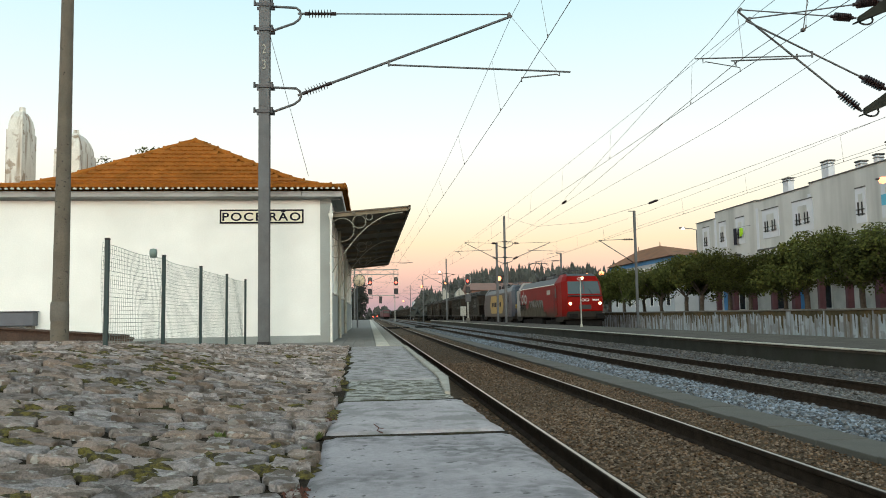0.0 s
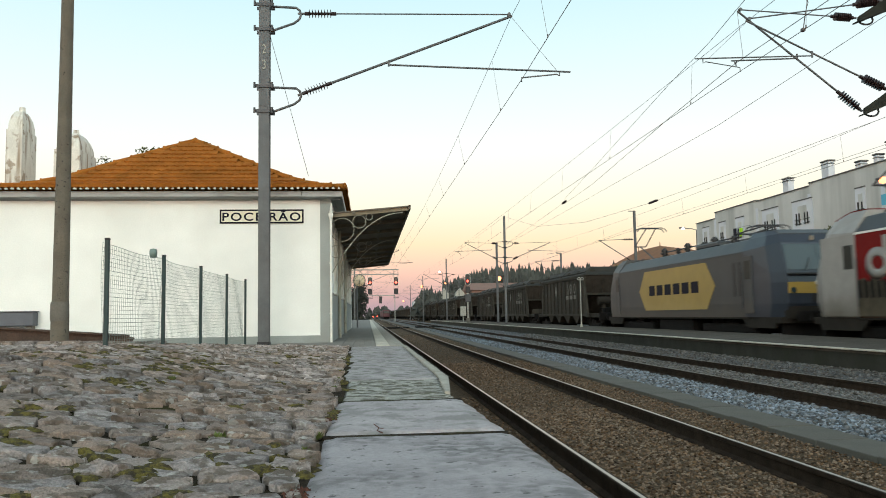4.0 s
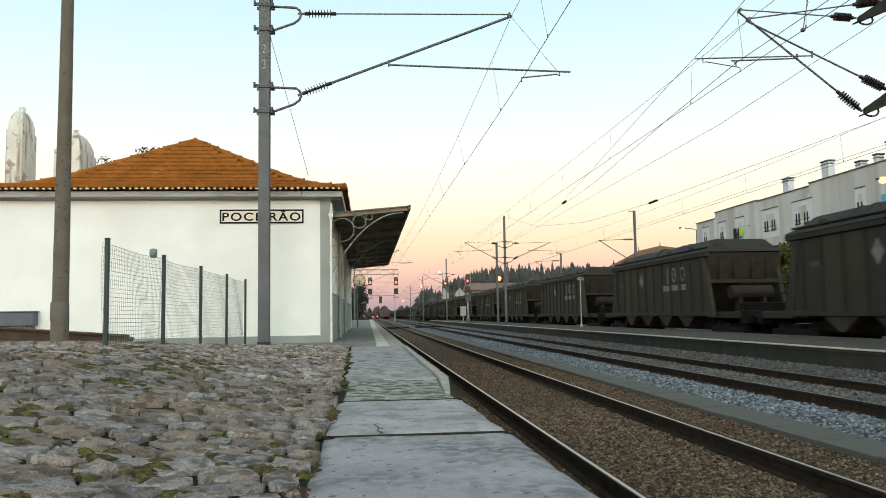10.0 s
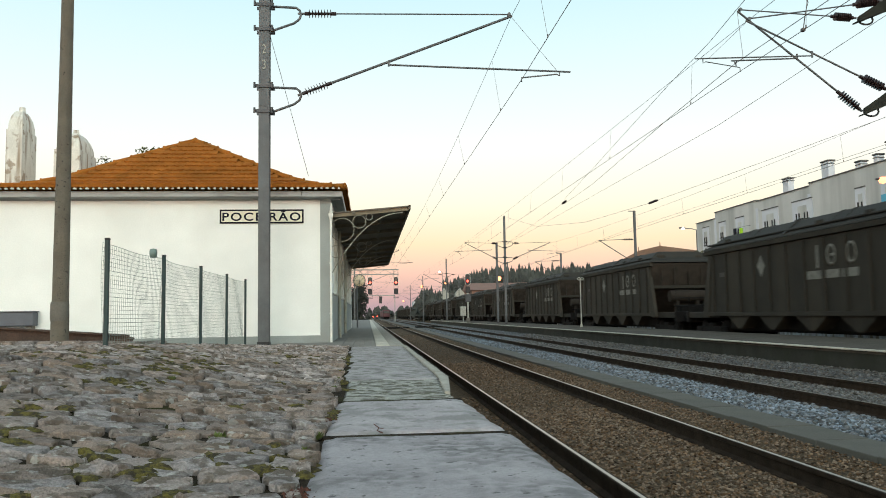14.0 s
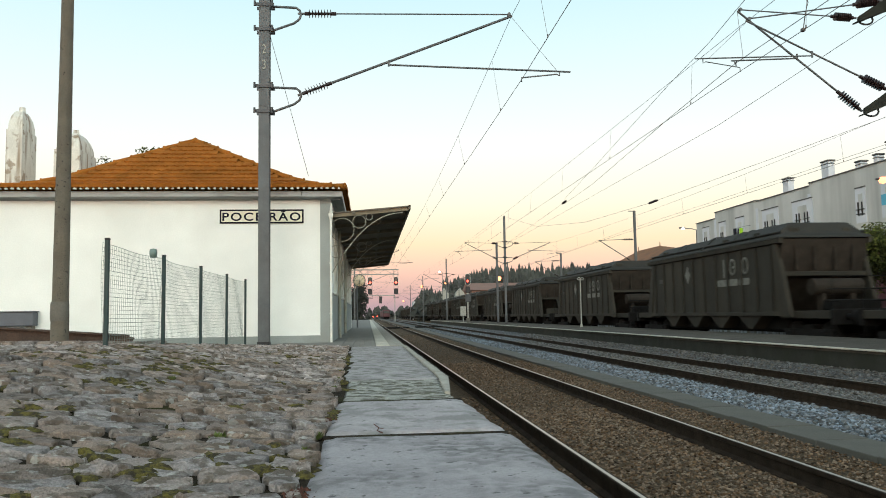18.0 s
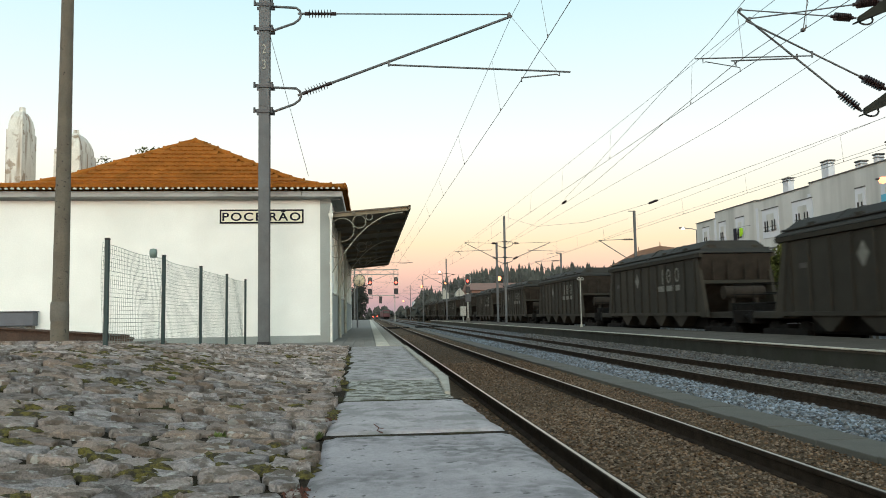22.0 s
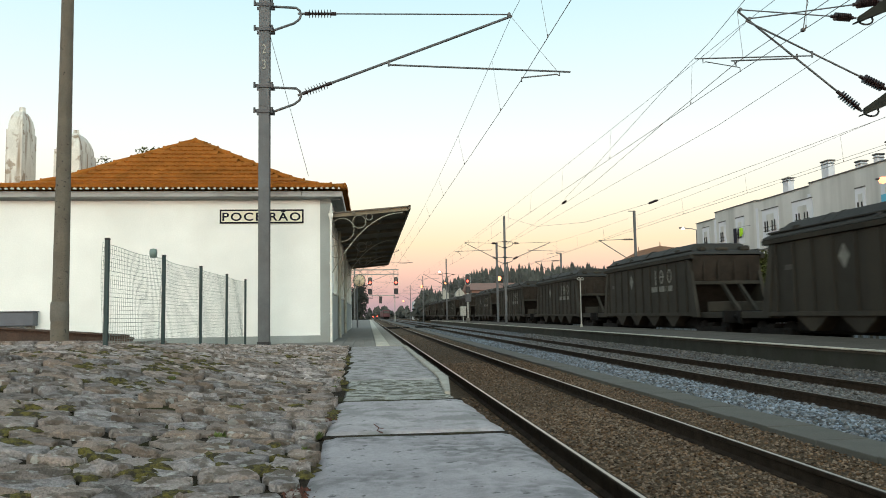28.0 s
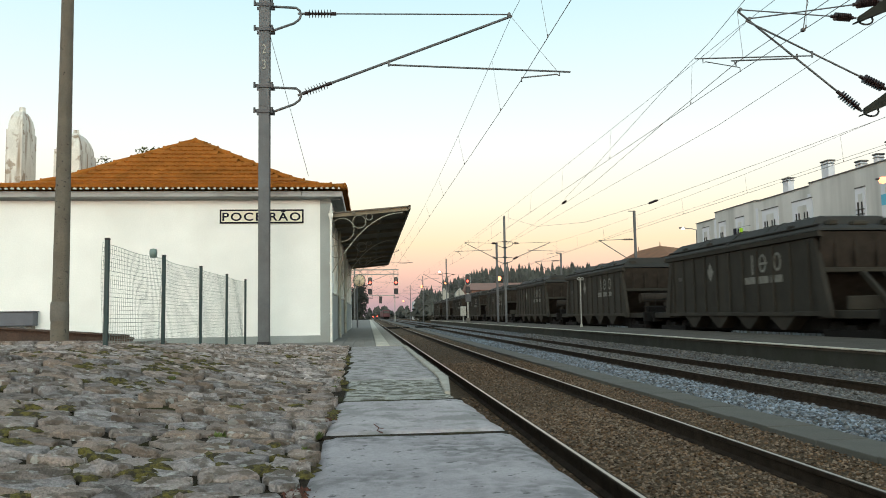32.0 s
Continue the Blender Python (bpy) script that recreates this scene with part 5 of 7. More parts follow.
catenary("thin contact and messenger wires over the near track", [(2.62, -33.0, 6.34), (3.02, 14.79, 6.34), (2.6, 70.0, 6.34), (3.0, 111.5, 6.34), (2.6, 159.5, 6.34), (2.9, 207.5, 6.34), (2.8, 420, 6.3)], True, 0.72, 5.06, dx=-0.17)
catenary("thin contact and messenger wires over the middle track", [(7.5, -33.0, 6.1), (7.24, 14.35, 6.05), (7.72, 62.3, 6.25), (7.3, 110, 6.25), (7.7, 158, 6.25), (7.4, 206, 6.25), (7.5, 420, 6.2)], True, 0.08, 5.13, dx=0.07)
catenary("thin contact and messenger wires over the freight track", [(14.3, -33.0, 6.1), (14.6, 14.0, 6.0), (14.72, 62.3, 6.15), (14.3, 110, 6.2), (14.7, 158, 6.2), (14.4, 206, 6.2), (14.5, 420, 6.2)], True, 0.35, 5.0)
for pts, cuts in (([(7.6, 420, 5.2), (11.0, 206, 8.1), (11.0, 158, 8.1), (11.0, 110, 8.2), (11.0, 62.3, 8.35), (11.9, 54.0, 6.6), (12.5, 44.0, 5.7), (13.2, 35.5, 5.58), (14.2, 20.3, 5.72), (15.0, 5.0, 6.2)], [((13.2, 35.5, 5.58), (13.25, 34.6, 5.59))]),
                  ([(11.0, 62.3, 6.05), (10.55, 41.0, 6.44)], [((10.57, 41.5, 6.43), (10.53, 40.6, 6.45))]),
                  ([(10.55, 41.0, 6.6), (9.36, 31.48, 6.48), (7.85, 19.36, 6.39), (7.45, 16.09, 6.32), (7.23, 14.35, 6.36), (5.4, 0.0, 6.5), (1.5, -33.0, 6.6)], []),
                  ([(10.55, 41.0, 6.35), (9.19, 30.96, 5.75), (7.27, 18.1, 5.14), (6.916, 13.81, 5.13), (6.937, 10.83, 5.13), (7.1, 0.0, 5.12), (7.6, -33.0, 5.1)], []),
                  ([(11.0, 62.3, 6.0), (10.7, 22.6, 6.15), (10.44, 14.7, 6.365), (10.5, 0.0, 6.9), (10.4, -30.0, 7.6)], []),
                  ([(17.4, 150, 5.6), (17.4, 97, 5.6), (17.4, 49.6, 6.0), (17.5, 5.0, 6.0)], [])):
    t = thing("feeder_wire", "thin dark feeder wire between the masts", "wire", (0, 0, 0), "feeder wires")
    part("wire", G().tube(pts, 0.0065, 5), m_wire, t)
    for p, q in cuts:
        insulator(p, q, t, 6, 0.06)

# ---- the yard: old pole, fence, ramp edge ----
po = thing("wooden_pole", "tall weathered brown pole with peeling foot", "pole", (0, 0, 0))
g = G()
prof = [(0.116, 0.15), (0.113, 0.6), (0.106, 0.62), (0.101, 1.5), (0.091, 3.0), (0.079, 5.0), (0.068, 7.5)]
g.lathe(prof, (-4.12, 11.0, 0), 14, 2)
part("shaft", g, m_pole, po)
part("peeling_patch", G().lathe([(0.113, 0.5), (0.118, 0.56), (0.117, 0.72), (0.109, 0.76)], (-4.125, 10.995, 0), 14, 2), m_concrete, po, "flaking grey collar near the foot")


def fence():
    f = thing("mesh_fence", "dark green post and wire mesh fence before the white wall", "fence", (0, 0, 0))
    ys = (7.18, 9.12, 11.1, 13.1, 15.05)
    X, top = -2.30, 1.20
    for i, y in enumerate(ys):
        z0 = yard(X, y) - 0.05
        p = part("post", G().box(X - 0.019, y - 0.019, z0, X + 0.019, y + 0.019, top + 0.015, 0.005), m_green, f, "dark green steel post")
        part("post_cap", G().box(X - 0.021, y - 0.021, top + 0.01, X + 0.021, y + 0.021, top + 0.03, 0.005), m_black, p)
    for a, b in zip(ys, ys[1:]):
        g = G()
        n = 40
        # slack mesh: bulges and leans between the posts
        def at(u, z):
            y = a + (b - a) * u
            bul = 0.018 * math.sin(math.pi * u) * math.sin(2.2 * z + a) + 0.012 * math.sin(9 * u + 4 * z + a)
            slump = 0.014 * math.sin(math.pi * u) * (z / top)
            return (X - 0.035 + bul, y + 0.012 * math.sin(5 * z + a), z - slump)
        z0 = 0.03 + yard(X, b)
        for i in range(n + 1):
            g.tube([at(i / n, z0 + (top - 0.01 - z0) * j / 8) for j in range(9)], 0.0015, 3)
        rows = 24
        for j in range(rows + 1):
            z = z0 + (top - 0.01 - z0) * j / rows
            g.tube([at(i / 10, z) for i in range(11)], 0.0017 if j % 6 else 0.0026, 3)
        tagged(part("mesh_panel", g, m_mesh, f, "slack green wire mesh"), kind="stuff")
    part("rolled_end", G().lathe([(0.005, -0.03), (0.05, -0.03), (0.055, 0), (0.05, 0.03), (0.005, 0.03)], (X - 0.06, 8.9, top + 0.03), 10, 0), m_mesh, f)


fence()
ramp = thing("ramp_edge", "rusty brown steel edge beam of a low ramp", "beam", (0, 0, 0))
part("beam", G().prism([(-9.4, 0.20), (-3.68, 0.10), (-3.60, 0.225), (-3.72, 0.26), (-9.4, 0.72)], 1, 12.45, 12.6), m_wood_rust, ramp)
part("beam_flange", G().prism([(-9.4, 0.70), (-3.70, 0.255), (-3.70, 0.275), (-9.4, 0.735)], 1, 12.38, 12.67), m_wood_rust, ramp)
g = G()
for i in range(9):
    x = -5.2 + i * 0.29
    solid("kerb_stone", G().box(x, 10.9 - 0.05 * i, 0.02, x + 0.27 + R.uniform(-0.03, 0.01), 11.15 - 0.05 * i, 0.255 - 0.004 * i + R.uniform(-0.012, 0.012), 0.03), m_stone, "rough grey kerb stone edging the cobbles", "kerb stone", group="kerb stones")
cab = thing("wall_box", "low blue-grey metal box against the white wall", "cabinet", (0, 0, 0))
part("body", G().box(-7.0, 15.48, 0.42, -6.28, 15.695, 0.68, 0.012), m_bluebox, cab)
part("lid", G().box(-7.02, 15.46, 0.68, -6.26, 15.695, 0.70, 0.005), m_bluebox, cab)
part("stand", G().box(-6.95, 15.55, 0.0, -6.85, 15.69, 0.42).box(-6.43, 15.55, 0.0, -6.33, 15.69, 0.42), m_concrete, cab)

# ---- signals, clock, lamps on the platforms ----
def signal_head(parent, x, y, z, w=0.5, h=1.15, lit=True):
    hd = part("signal_head", G().prism([(x - w / 2, z + 0.18), (x - w * 0.3, z), (x + w * 0.3, z), (x + w / 2, z + 0.18), (x + w / 2, z + h - 0.18), (x + w * 0.3, z + h), (x - w * 0.3, z + h), (x - w / 2, z + h - 0.18)], 1, y, y + 0.12), m_black, parent, "black signal head showing red")
    part("border", G().tube([(x + (w / 2 + 0.01) * math.copysign(min(1, abs(math.cos(a)) * 1.35), math.cos(a)), y - 0.005, z + h / 2 + (h / 2) * math.copysign(min(1, abs(math.sin(a)) ** 0.8), math.sin(a))) for a in [2 * math.pi * i / 24 for i in range(24)]], 0.022, 4, True), m_white, hd)
    part("red_lens", G().lathe([(0.11, 0), (0.12, 0.02), (0.06, 0.05)], (x, y - 0.06, z + h * 0.36), 12, 1), m_redlamp, hd, "lit red lens")
    for k in (0.62, 0.86):
        part("dark_lens", G().lathe([(0.09, 0), (0.10, 0.02)], (x, y - 0.02, z + h * k), 12, 1), m_screen, hd)


s1 = thing("platform_signal", "tall railway signal with a red light on the middle platform", "signal", (0, 0, 0))
part("post", G().cyl((11, 86.5, -0.28), (11, 86.5, 3.5), 0.11, n=10), m_mark, s1)
part("base", G().box(10.8, 86.3, -0.28, 11.2, 86.7, 0.1, 0.02), m_concrete, s1)
signal_head(s1, 11, 86.35, 3.75, 0.55, 1.25)
part("lower_head", G().box(10.75, 86.35, 2.9, 11.25, 86.5, 3.6, 0.05), m_black, s1)
part("relay_box", G().box(10.72, 86.25, 1.9, 11.35, 86.6, 2.75, 0.04), m_steel_dark, s1)
c = thing("relay_cabinet", "small pale metal cabinet on a post", "cabinet", (0, 0, 0))
part("cabinet_body", G().box(10.15, 86.3, 0.35, 10.75, 86.7, 1.4, 0.03), m_mark, c)
part("leg", G().box(10.4, 86.45, -0.28, 10.5, 86.55, 0.36), m_mark, c)

gt = thing("signal_gantry", "pale steel lattice gantry carrying two red signals", "gantry", (0, 0, 0))
for z in (5.0, 5.5):
    for y in (85.0, 85.6):
        part("chord", G().box(-4.2, y - 0.04, z - 0.04, 3.3, y + 0.04, z + 0.04), m_mark, gt)
for i in range(10):
    x = -4.2 + i * 0.75
    part("lattice_bar", G().tube([(x, 85.0, 5.0 if i % 2 else 5.5), (x + 0.75, 85.0, 5.5 if i % 2 else 5.0)], 0.028, 4), m_mark, gt)
part("gantry_leg", G().box(-4.3, 84.95, -0.05, -4.05, 85.65, 5.5), m_mark, gt)
for x in (0.2, 3.0):
    part("ladder", G().box(x - 0.24, 85.0, 2.4, x - 0.20, 85.05, 5.5).box(x + 0.20, 85.0, 2.4, x + 0.24, 85.05, 5.5).box(x - 0.3, 84.9, 2.4, x + 0.3, 85.5, 2.46), m_galv, gt)
    signal_head(gt, x, 84.85, 3.75, 0.46, 0.95)
    part("lower_head", G().box(x - 0.2, 84.85, 2.8, x + 0.2, 85.0, 3.45, 0.06), m_black, gt)
g2 = thing("far_gantry", "distant thin steel gantry over the tracks", "gantry", (0, 0, 0))
part("beam", G().box(-6, 190, 5.3, 6.5, 190.3, 5.5), m_mark, g2)
for x in (-6, 6.3):
    part("gantry_leg", G().box(x, 190, -1.1, x + 0.2, 190.3, 5.5), m_mark, g2)
for x in (-0.6, 2.6):
    part("signal_back", G().box(x, 189.9, 3.5, x + 0.7, 190.0, 5.2), m_black, g2)

ck = thing("platform_clock", "round cream station clock on a slim post", "clock", (0, 0, 0))
part("post", G().cyl((-0.50, 36.0, -0.012), (-0.50, 36.0, 1.85), 0.035, n=8), m_galv, ck)
rim = part("rim", G().lathe([(0.02, 0.0), (0.27, 0.0), (0.285, 0.03), (0.285, 0.13), (0.27, 0.16), (0.02, 0.16)], (-0.40, 35.9, 2.12), 24, 1), m_black, ck)
part("dial", G().lathe([(0.01, -0.006), (0.255, -0.006), (0.258, 0.004)], (-0.40, 35.9, 2.12), 24, 1), m_clock, ck)
part("hour_pointer", G().box(-0.412, 35.885, 1.96, -0.388, 35.892, 2.13), m_black, ck)
part("minute_pointer", G().box(-0.409, 35.88, 1.90, -0.392, 35.886, 2.13), m_black, ck)
g = G()
for i in range(12):
    a = 2 * math.pi * i / 12
    g.box(-0.40 + 0.22 * math.cos(a) - 0.012, 35.885, 2.12 + 0.22 * math.sin(a) - 0.012, -0.40 + 0.22 * math.cos(a) + 0.012, 35.893, 2.12 + 0.22 * math.sin(a) + 0.012)
part("hour_marks", g, m_black, ck)

lp = thing("platform_lamp", "slim pale lamp post with a double ring head", "lamp post", (0, 0, 0))
part("post", G().cyl((11.5, 41.8, -0.285), (11.5, 41.8, 2.28), 0.036, 0.03, n=10), m_mark, lp)
part("foot", G().cyl((11.5, 41.8, -0.285), (11.5, 41.8, -0.1), 0.09, 0.06, n=10), m_cream, lp)
for s in (-0.09, 0.09):
    part("lamp_ring", G().tube([(11.5 + s + 0.08 * math.cos(a), 41.76, 2.34 + 0.06 * math.sin(a)) for a in [2 * math.pi * i / 14 for i in range(14)]], 0.022, 5, True), m_mark, lp)


def street_lamp(x, y, z0, z, arm, mat, r=0.16, label="street lamp with a glowing orange head"):
    s = thing("street_lamp", label, "street lamp", (0, 0, 0), "street lamps")
    part("pole", G().cyl((x, y, z0), (x, y, z - 0.1), 0.07, 0.05, n=8).tube([(x, y, z - 0.12), (x + arm * 0.3, y, z), (x + arm, y, z + 0.06)], 0.035, 6), m_galv, s)
    hd = part("lamp_head", G().box(x + arm - 0.35, y - 0.14, z + 0.03, x + arm + 0.25, y + 0.14, z + 0.16, 0.05), m_galv, s)
    part("lens", G().lathe([(0.02, -r * 0.95), (r * 0.75, -r * 0.65), (r, 0.0), (r * 0.75, r * 0.6), (0.02, r * 0.8)], (x + arm, y - 0.1, z + 0.02), 12, 2), mat, hd)


street_lamp(31.8, 43.5, 0.28, 8.05, -1.3, m_sodium, 0.24)
# the corner lamp is lit: its lens glows white
street_lamp(32.4, 74.5, 0.28, 8.6, -1.4, m_lampwhite, 0.16, "street lamp with a glowing white head at the block's corner")
street_lamp(27.0, 87.0, 0.28, 4.9, -0.6, m_sodium, 0.30)
street_lamp(27.5, 94.0, 0.28, 5.1, -0.8, m_sodium, 0.22)
street_lamp(27.0, 81.5, 0.28, 4.3, -0.6, m_sodium, 0.18)
street_lamp(19.5, 112.0, -1.1, 5.6, -0.7, m_sodium, 0.36)
street_lamp(19.0, 185.0, -1.1, 8.0, -0.7, m_sodium, 0.30)
street_lamp(18.0, 190.0, -1.1, 11.0, -0.7, m_lampwhite, 0.27)
street_lamp(16.5, 232.0, -1.1, 9.0, -0.7, m_sodium, 0.38)
street_lamp(14.0, 300.0, -1.1, 6.0, -0.7, m_sodium, 0.35)
# ---- the freight train ----
SPEED = 11.65
PITCH = 17.55


def wagon_parts(w):
    """Four-axle covered hopper; y = 0 at the leading buffers, z = 0 on the rails."""
    L = PITCH
    f0, f1, t0, t1 = 2.65, L - 2.65, 3.35, L - 3.35
    for s in (-1, 1):
        x = s * 1.46
        side = part("side_wall", G().prism([(f0 + 0.25, 1.20), (f1 - 0.25, 1.20), (t1, 3.36), (t0, 3.36)], 0, x, x - s * 0.05), m_wagon, w, "dusty dark grey ribbed side")
        k = 10
        rib_me = G().box(0, -0.045, 1.20, s * 0.07, 0.045, 3.34, 0.015).data("rib", m_wagon)
        for i in range(k + 1):
            part("rib", rib_me, None, side, at=(x, t0 + 0.25 + (t1 - t0 - 0.5) * i / k, 0))
        part("sill", G().box(x - s * 0.08, f0 + 0.2, 1.06, x + s * 0.05, f1 - 0.2, 1.20, 0.01), m_wagon, w)
        part("cornice", G().prism([(x - s * 0.05, 3.36), (x + s * 0.10, 3.38), (x + s * 0.12, 3.52), (x - s * 0.02, 3.55)], 1, t0 - 0.45, t1 + 0.45), m_wagon, w)
        for a, b, sg in ((f0, t0, 1), (f1, t1, -1)):
            part("corner_post", G().prism([(a - sg * 0.1, 1.02), (a + sg * 0.40, 1.02), (b + sg * 0.16, 3.36), (b - sg * 0.10, 3.36)], 0, x + s * 0.05, x - s * 0.09), m_wagon, w)
        # faded marks: two rings, a bar, three blocks and a diamond
        o = 1 if s < 0 else -1
        base = L / 2

        def yy(v):
            return base + o * (v - base)

        def mark(g):
            g.v = [(e + (p[0] - e) * 0.2, p[1], p[2]) for p in g.v]
            part("faded_mark", g, m_faded, side, "worn white painted shape")
        e = x + s * 0.012
        for c in (5.42, 6.36):
            mark(G().tube([(e, yy(c) + 0.20 * math.cos(a), 2.80 + 0.27 * math.sin(a)) for a in [2 * math.pi * i / 20 for i in range(20)]], 0.05, 4, True))
        mark(G().box(e - 0.01, yy(7.05) - 0.06, 2.45, e + 0.01, yy(7.05) + 0.06, 3.12))
        mark(G().box(e - 0.01, yy(6.36) - 0.17, 2.76, e + 0.01, yy(6.22) + 0.17, 2.84))
        for a in (5.15, 6.02, 6.90):
            mark(G().box(e - 0.01, yy(a), 2.14, e + 0.01, yy(a + 0.72), 2.38))
        part("old_mark", G().box(e - 0.002, yy(13.0), 2.50, e + 0.002, yy(13.45), 2.66), m_old_mark, side, "almost worn-away painted block")
        mark(G().prism([(yy(10.1), 2.72), (yy(10.36), 2.36), (yy(10.62), 2.72), (yy(10.36), 3.08)], 0, e - 0.01, e + 0.01))
    # ends: sloped hopper sheets, cross beams, stays and a brake reservoir
    for a, sg in ((0.0, 1), (L, -1)):
        def y(v):
            return a + sg * v
        part("end_sheet", G().prism([(y(2.95), 3.50), (y(3.02), 3.50), (y(3.30), 2.45), (y(4.9), 1.10), (y(4.8), 1.10), (y(3.22), 2.42)], 0, -1.42, 1.42), m_wagon_rust, w, "rusty sloping hopper end")
        for xx in (-0.95, -0.35, 0.35, 0.95):
            part("end_rib", G().box(xx - 0.03, y(2.99), 2.5, xx + 0.03, y(3.14), 3.45), m_wagon_rust, w)
        front = sg > 0
        part("end_beam", G().box(-1.44, y(3.0), 2.32, 1.44, y(3.22), 2.46, 0.015), m_wagon, w)
        if front:
            part("brake_reservoir", G().cyl((-0.85, y(2.45), 1.95), (0.75, y(2.45), 1.95), 0.26, n=16).box(-0.6, y(2.3), 1.2, -0.45, y(2.6), 1.75).box(0.35, y(2.3), 1.2, 0.5, y(2.6), 1.75), m_wagon_rust, w, "dull brake air reservoir")
            part("brake_gear", G().box(-0.7, y(1.6), 1.22, 0.9, y(2.1), 1.55, 0.04).cyl((-1.1, y(1.3), 1.5), (1.1, y(1.3), 1.5), 0.03, n=6).cyl((-1.1, y(1.2), 1.85), (1.1, y(1.2), 1.85), 0.022, n=6), m_under, w)
        else:
            for s in (-0.55, 0.15):
                part("stay", G().prism([(y(3.1), 2.34), (y(2.9), 2.34), (y(1.5), 1.22), (y(1.8), 1.22)], 0, s, s + 0.12), m_wagon, w, "sloping steel stay")
            part("end_plate", G().box(-1.2, y(2.2), 1.22, 1.2, y(2.3), 1.62, 0.02), m_wagon, w)
        part("end_platform", G().box(-1.30, y(0.62), 0.98, 1.30, y(3.6), 1.22, 0.02), m_wagon, w)
        part("headstock", G().box(-1.35, y(0.55), 0.80, 1.35, y(0.72), 1.26, 0.02), m_under, w)
        for s in (-1, 1):
            part("buffer", G().cyl((s * 0.9, y(0.55), 1.04), (s * 0.9, y(0.09), 1.04), 0.085, n=10).cyl((s * 0.9, y(0.09), 1.04), (s * 0.9, y(0.01), 1.04), 0.22, n=14), m_under, w)
        part("handrail", G().tube([(-1.25, y(0.68), 1.25), (-1.25, y(0.68), 2.2), (1.25, y(0.68), 2.2), (1.25, y(0.68), 1.25)], 0.018, 5) if sg > 0 else
             G().tube([(-1.28, y(0.75), 0.5), (-1.28, y(0.75), 1.9)], 0.016, 5), m_under, w)
        # bogie
        bc = y(2.35)
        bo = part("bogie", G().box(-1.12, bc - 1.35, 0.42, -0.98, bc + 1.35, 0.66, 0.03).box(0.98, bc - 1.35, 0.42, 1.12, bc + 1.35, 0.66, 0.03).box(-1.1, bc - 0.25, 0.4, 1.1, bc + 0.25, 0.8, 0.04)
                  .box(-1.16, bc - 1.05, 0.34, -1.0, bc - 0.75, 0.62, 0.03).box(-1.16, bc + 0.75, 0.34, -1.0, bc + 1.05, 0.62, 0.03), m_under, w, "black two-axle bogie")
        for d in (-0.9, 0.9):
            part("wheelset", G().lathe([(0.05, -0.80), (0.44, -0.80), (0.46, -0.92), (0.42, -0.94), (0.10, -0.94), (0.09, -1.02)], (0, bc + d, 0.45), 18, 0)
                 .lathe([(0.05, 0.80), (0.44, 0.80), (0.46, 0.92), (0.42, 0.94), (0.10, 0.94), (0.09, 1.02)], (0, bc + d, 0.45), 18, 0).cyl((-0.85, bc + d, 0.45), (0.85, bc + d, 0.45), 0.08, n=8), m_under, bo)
    # roof: a long raised cover with hatches
    def ring(hx, z, ya, yb):
        return [(-hx, ya, z), (hx, ya, z), (hx, yb, z), (-hx, yb, z)]
    vs = (ring(1.56, 3.54, t0 - 0.47, t1 + 0.47) + ring(1.54, 3.60, t0 - 0.43, t1 + 0.43) + ring(1.36, 3.70, t0 - 0.25, t1 + 0.22) + ring(1.33, 3.78, t0 - 0.18, t1 - 0.22)
          + ring(1.04, 4.02, t0 - 0.08, t1 - 0.36) + ring(0.94, 4.06, t0 - 0.02, t1 - 0.44))
    fs = [(4 * j + i, 4 * j + (i + 1) % 4, 4 * j + 4 + (i + 1) % 4, 4 * j + 4 + i) for j in range(5) for i in range(4)] + [(20, 21, 22, 23), (3, 2, 1, 0)]
    part("roof", G().add(vs, fs), m_wagon_roof, w, "dark grey raised roof cover")
    for s in (-1, 1):
        # hinge tube along the cover's foot, and lugs that hold it down
        part("hinge_tube", G().tube([(s * 1.40, t0 - 0.3, 3.74), (s * 1.40, t1 + 0.3, 3.74)], 0.04, 6), m_wagon_roof, w)
        part("roof_lug", G().box(s * 1.30, t0 + 1.2, 3.70, s * 1.44, t0 + 1.45, 3.86, 0.02).box(s * 1.30, t1 - 1.45, 3.70, s * 1.44, t1 - 1.2, 3.86, 0.02).box(s * 1.30, L / 2 - 1.9, 3.70, s * 1.44, L / 2 - 1.65, 3.86, 0.02), m_wagon, w)
    for yy in (t0 - 0.05, t1 + 0.05):
        for xa, xb, dy, zt in ((-1.1, -0.7, 0.16, 3.92), (-0.2, 0.3, 0.12, 3.86), (0.75, 1.05, 0.15, 3.90)):
            part("cover_drive", G().box(xa, yy - dy, 3.70, xb, yy + dy, zt, 0.05), m_wagon, w, "gearbox of the roof cover")
    for yy in (t0 + 2.5, t1 - 2.5, L / 2 - 2.3, L / 2 + 2.3):
        part("roof_strap", G().prism([(-1.36, 3.72), (-1.02, 4.03), (-0.92, 4.07), (0.92, 4.07), (1.02, 4.03), (1.36, 3.72), (1.36, 3.77), (1.03, 4.05), (0.92, 4.09), (-0.92, 4.09), (-1.03, 4.05), (-1.36, 3.77)], 1, yy - 0.04, yy + 0.04), m_wagon_roof, w)
    # block coloured black to give the shade between the chutes
    part("hopper_bottom", G().box(-0.95, t0 + 0.3, 0.52, 0.95, t1 - 0.3, 1.12, 0.1), m_under, w, "hopper bottom blackened for the shade between the chutes")
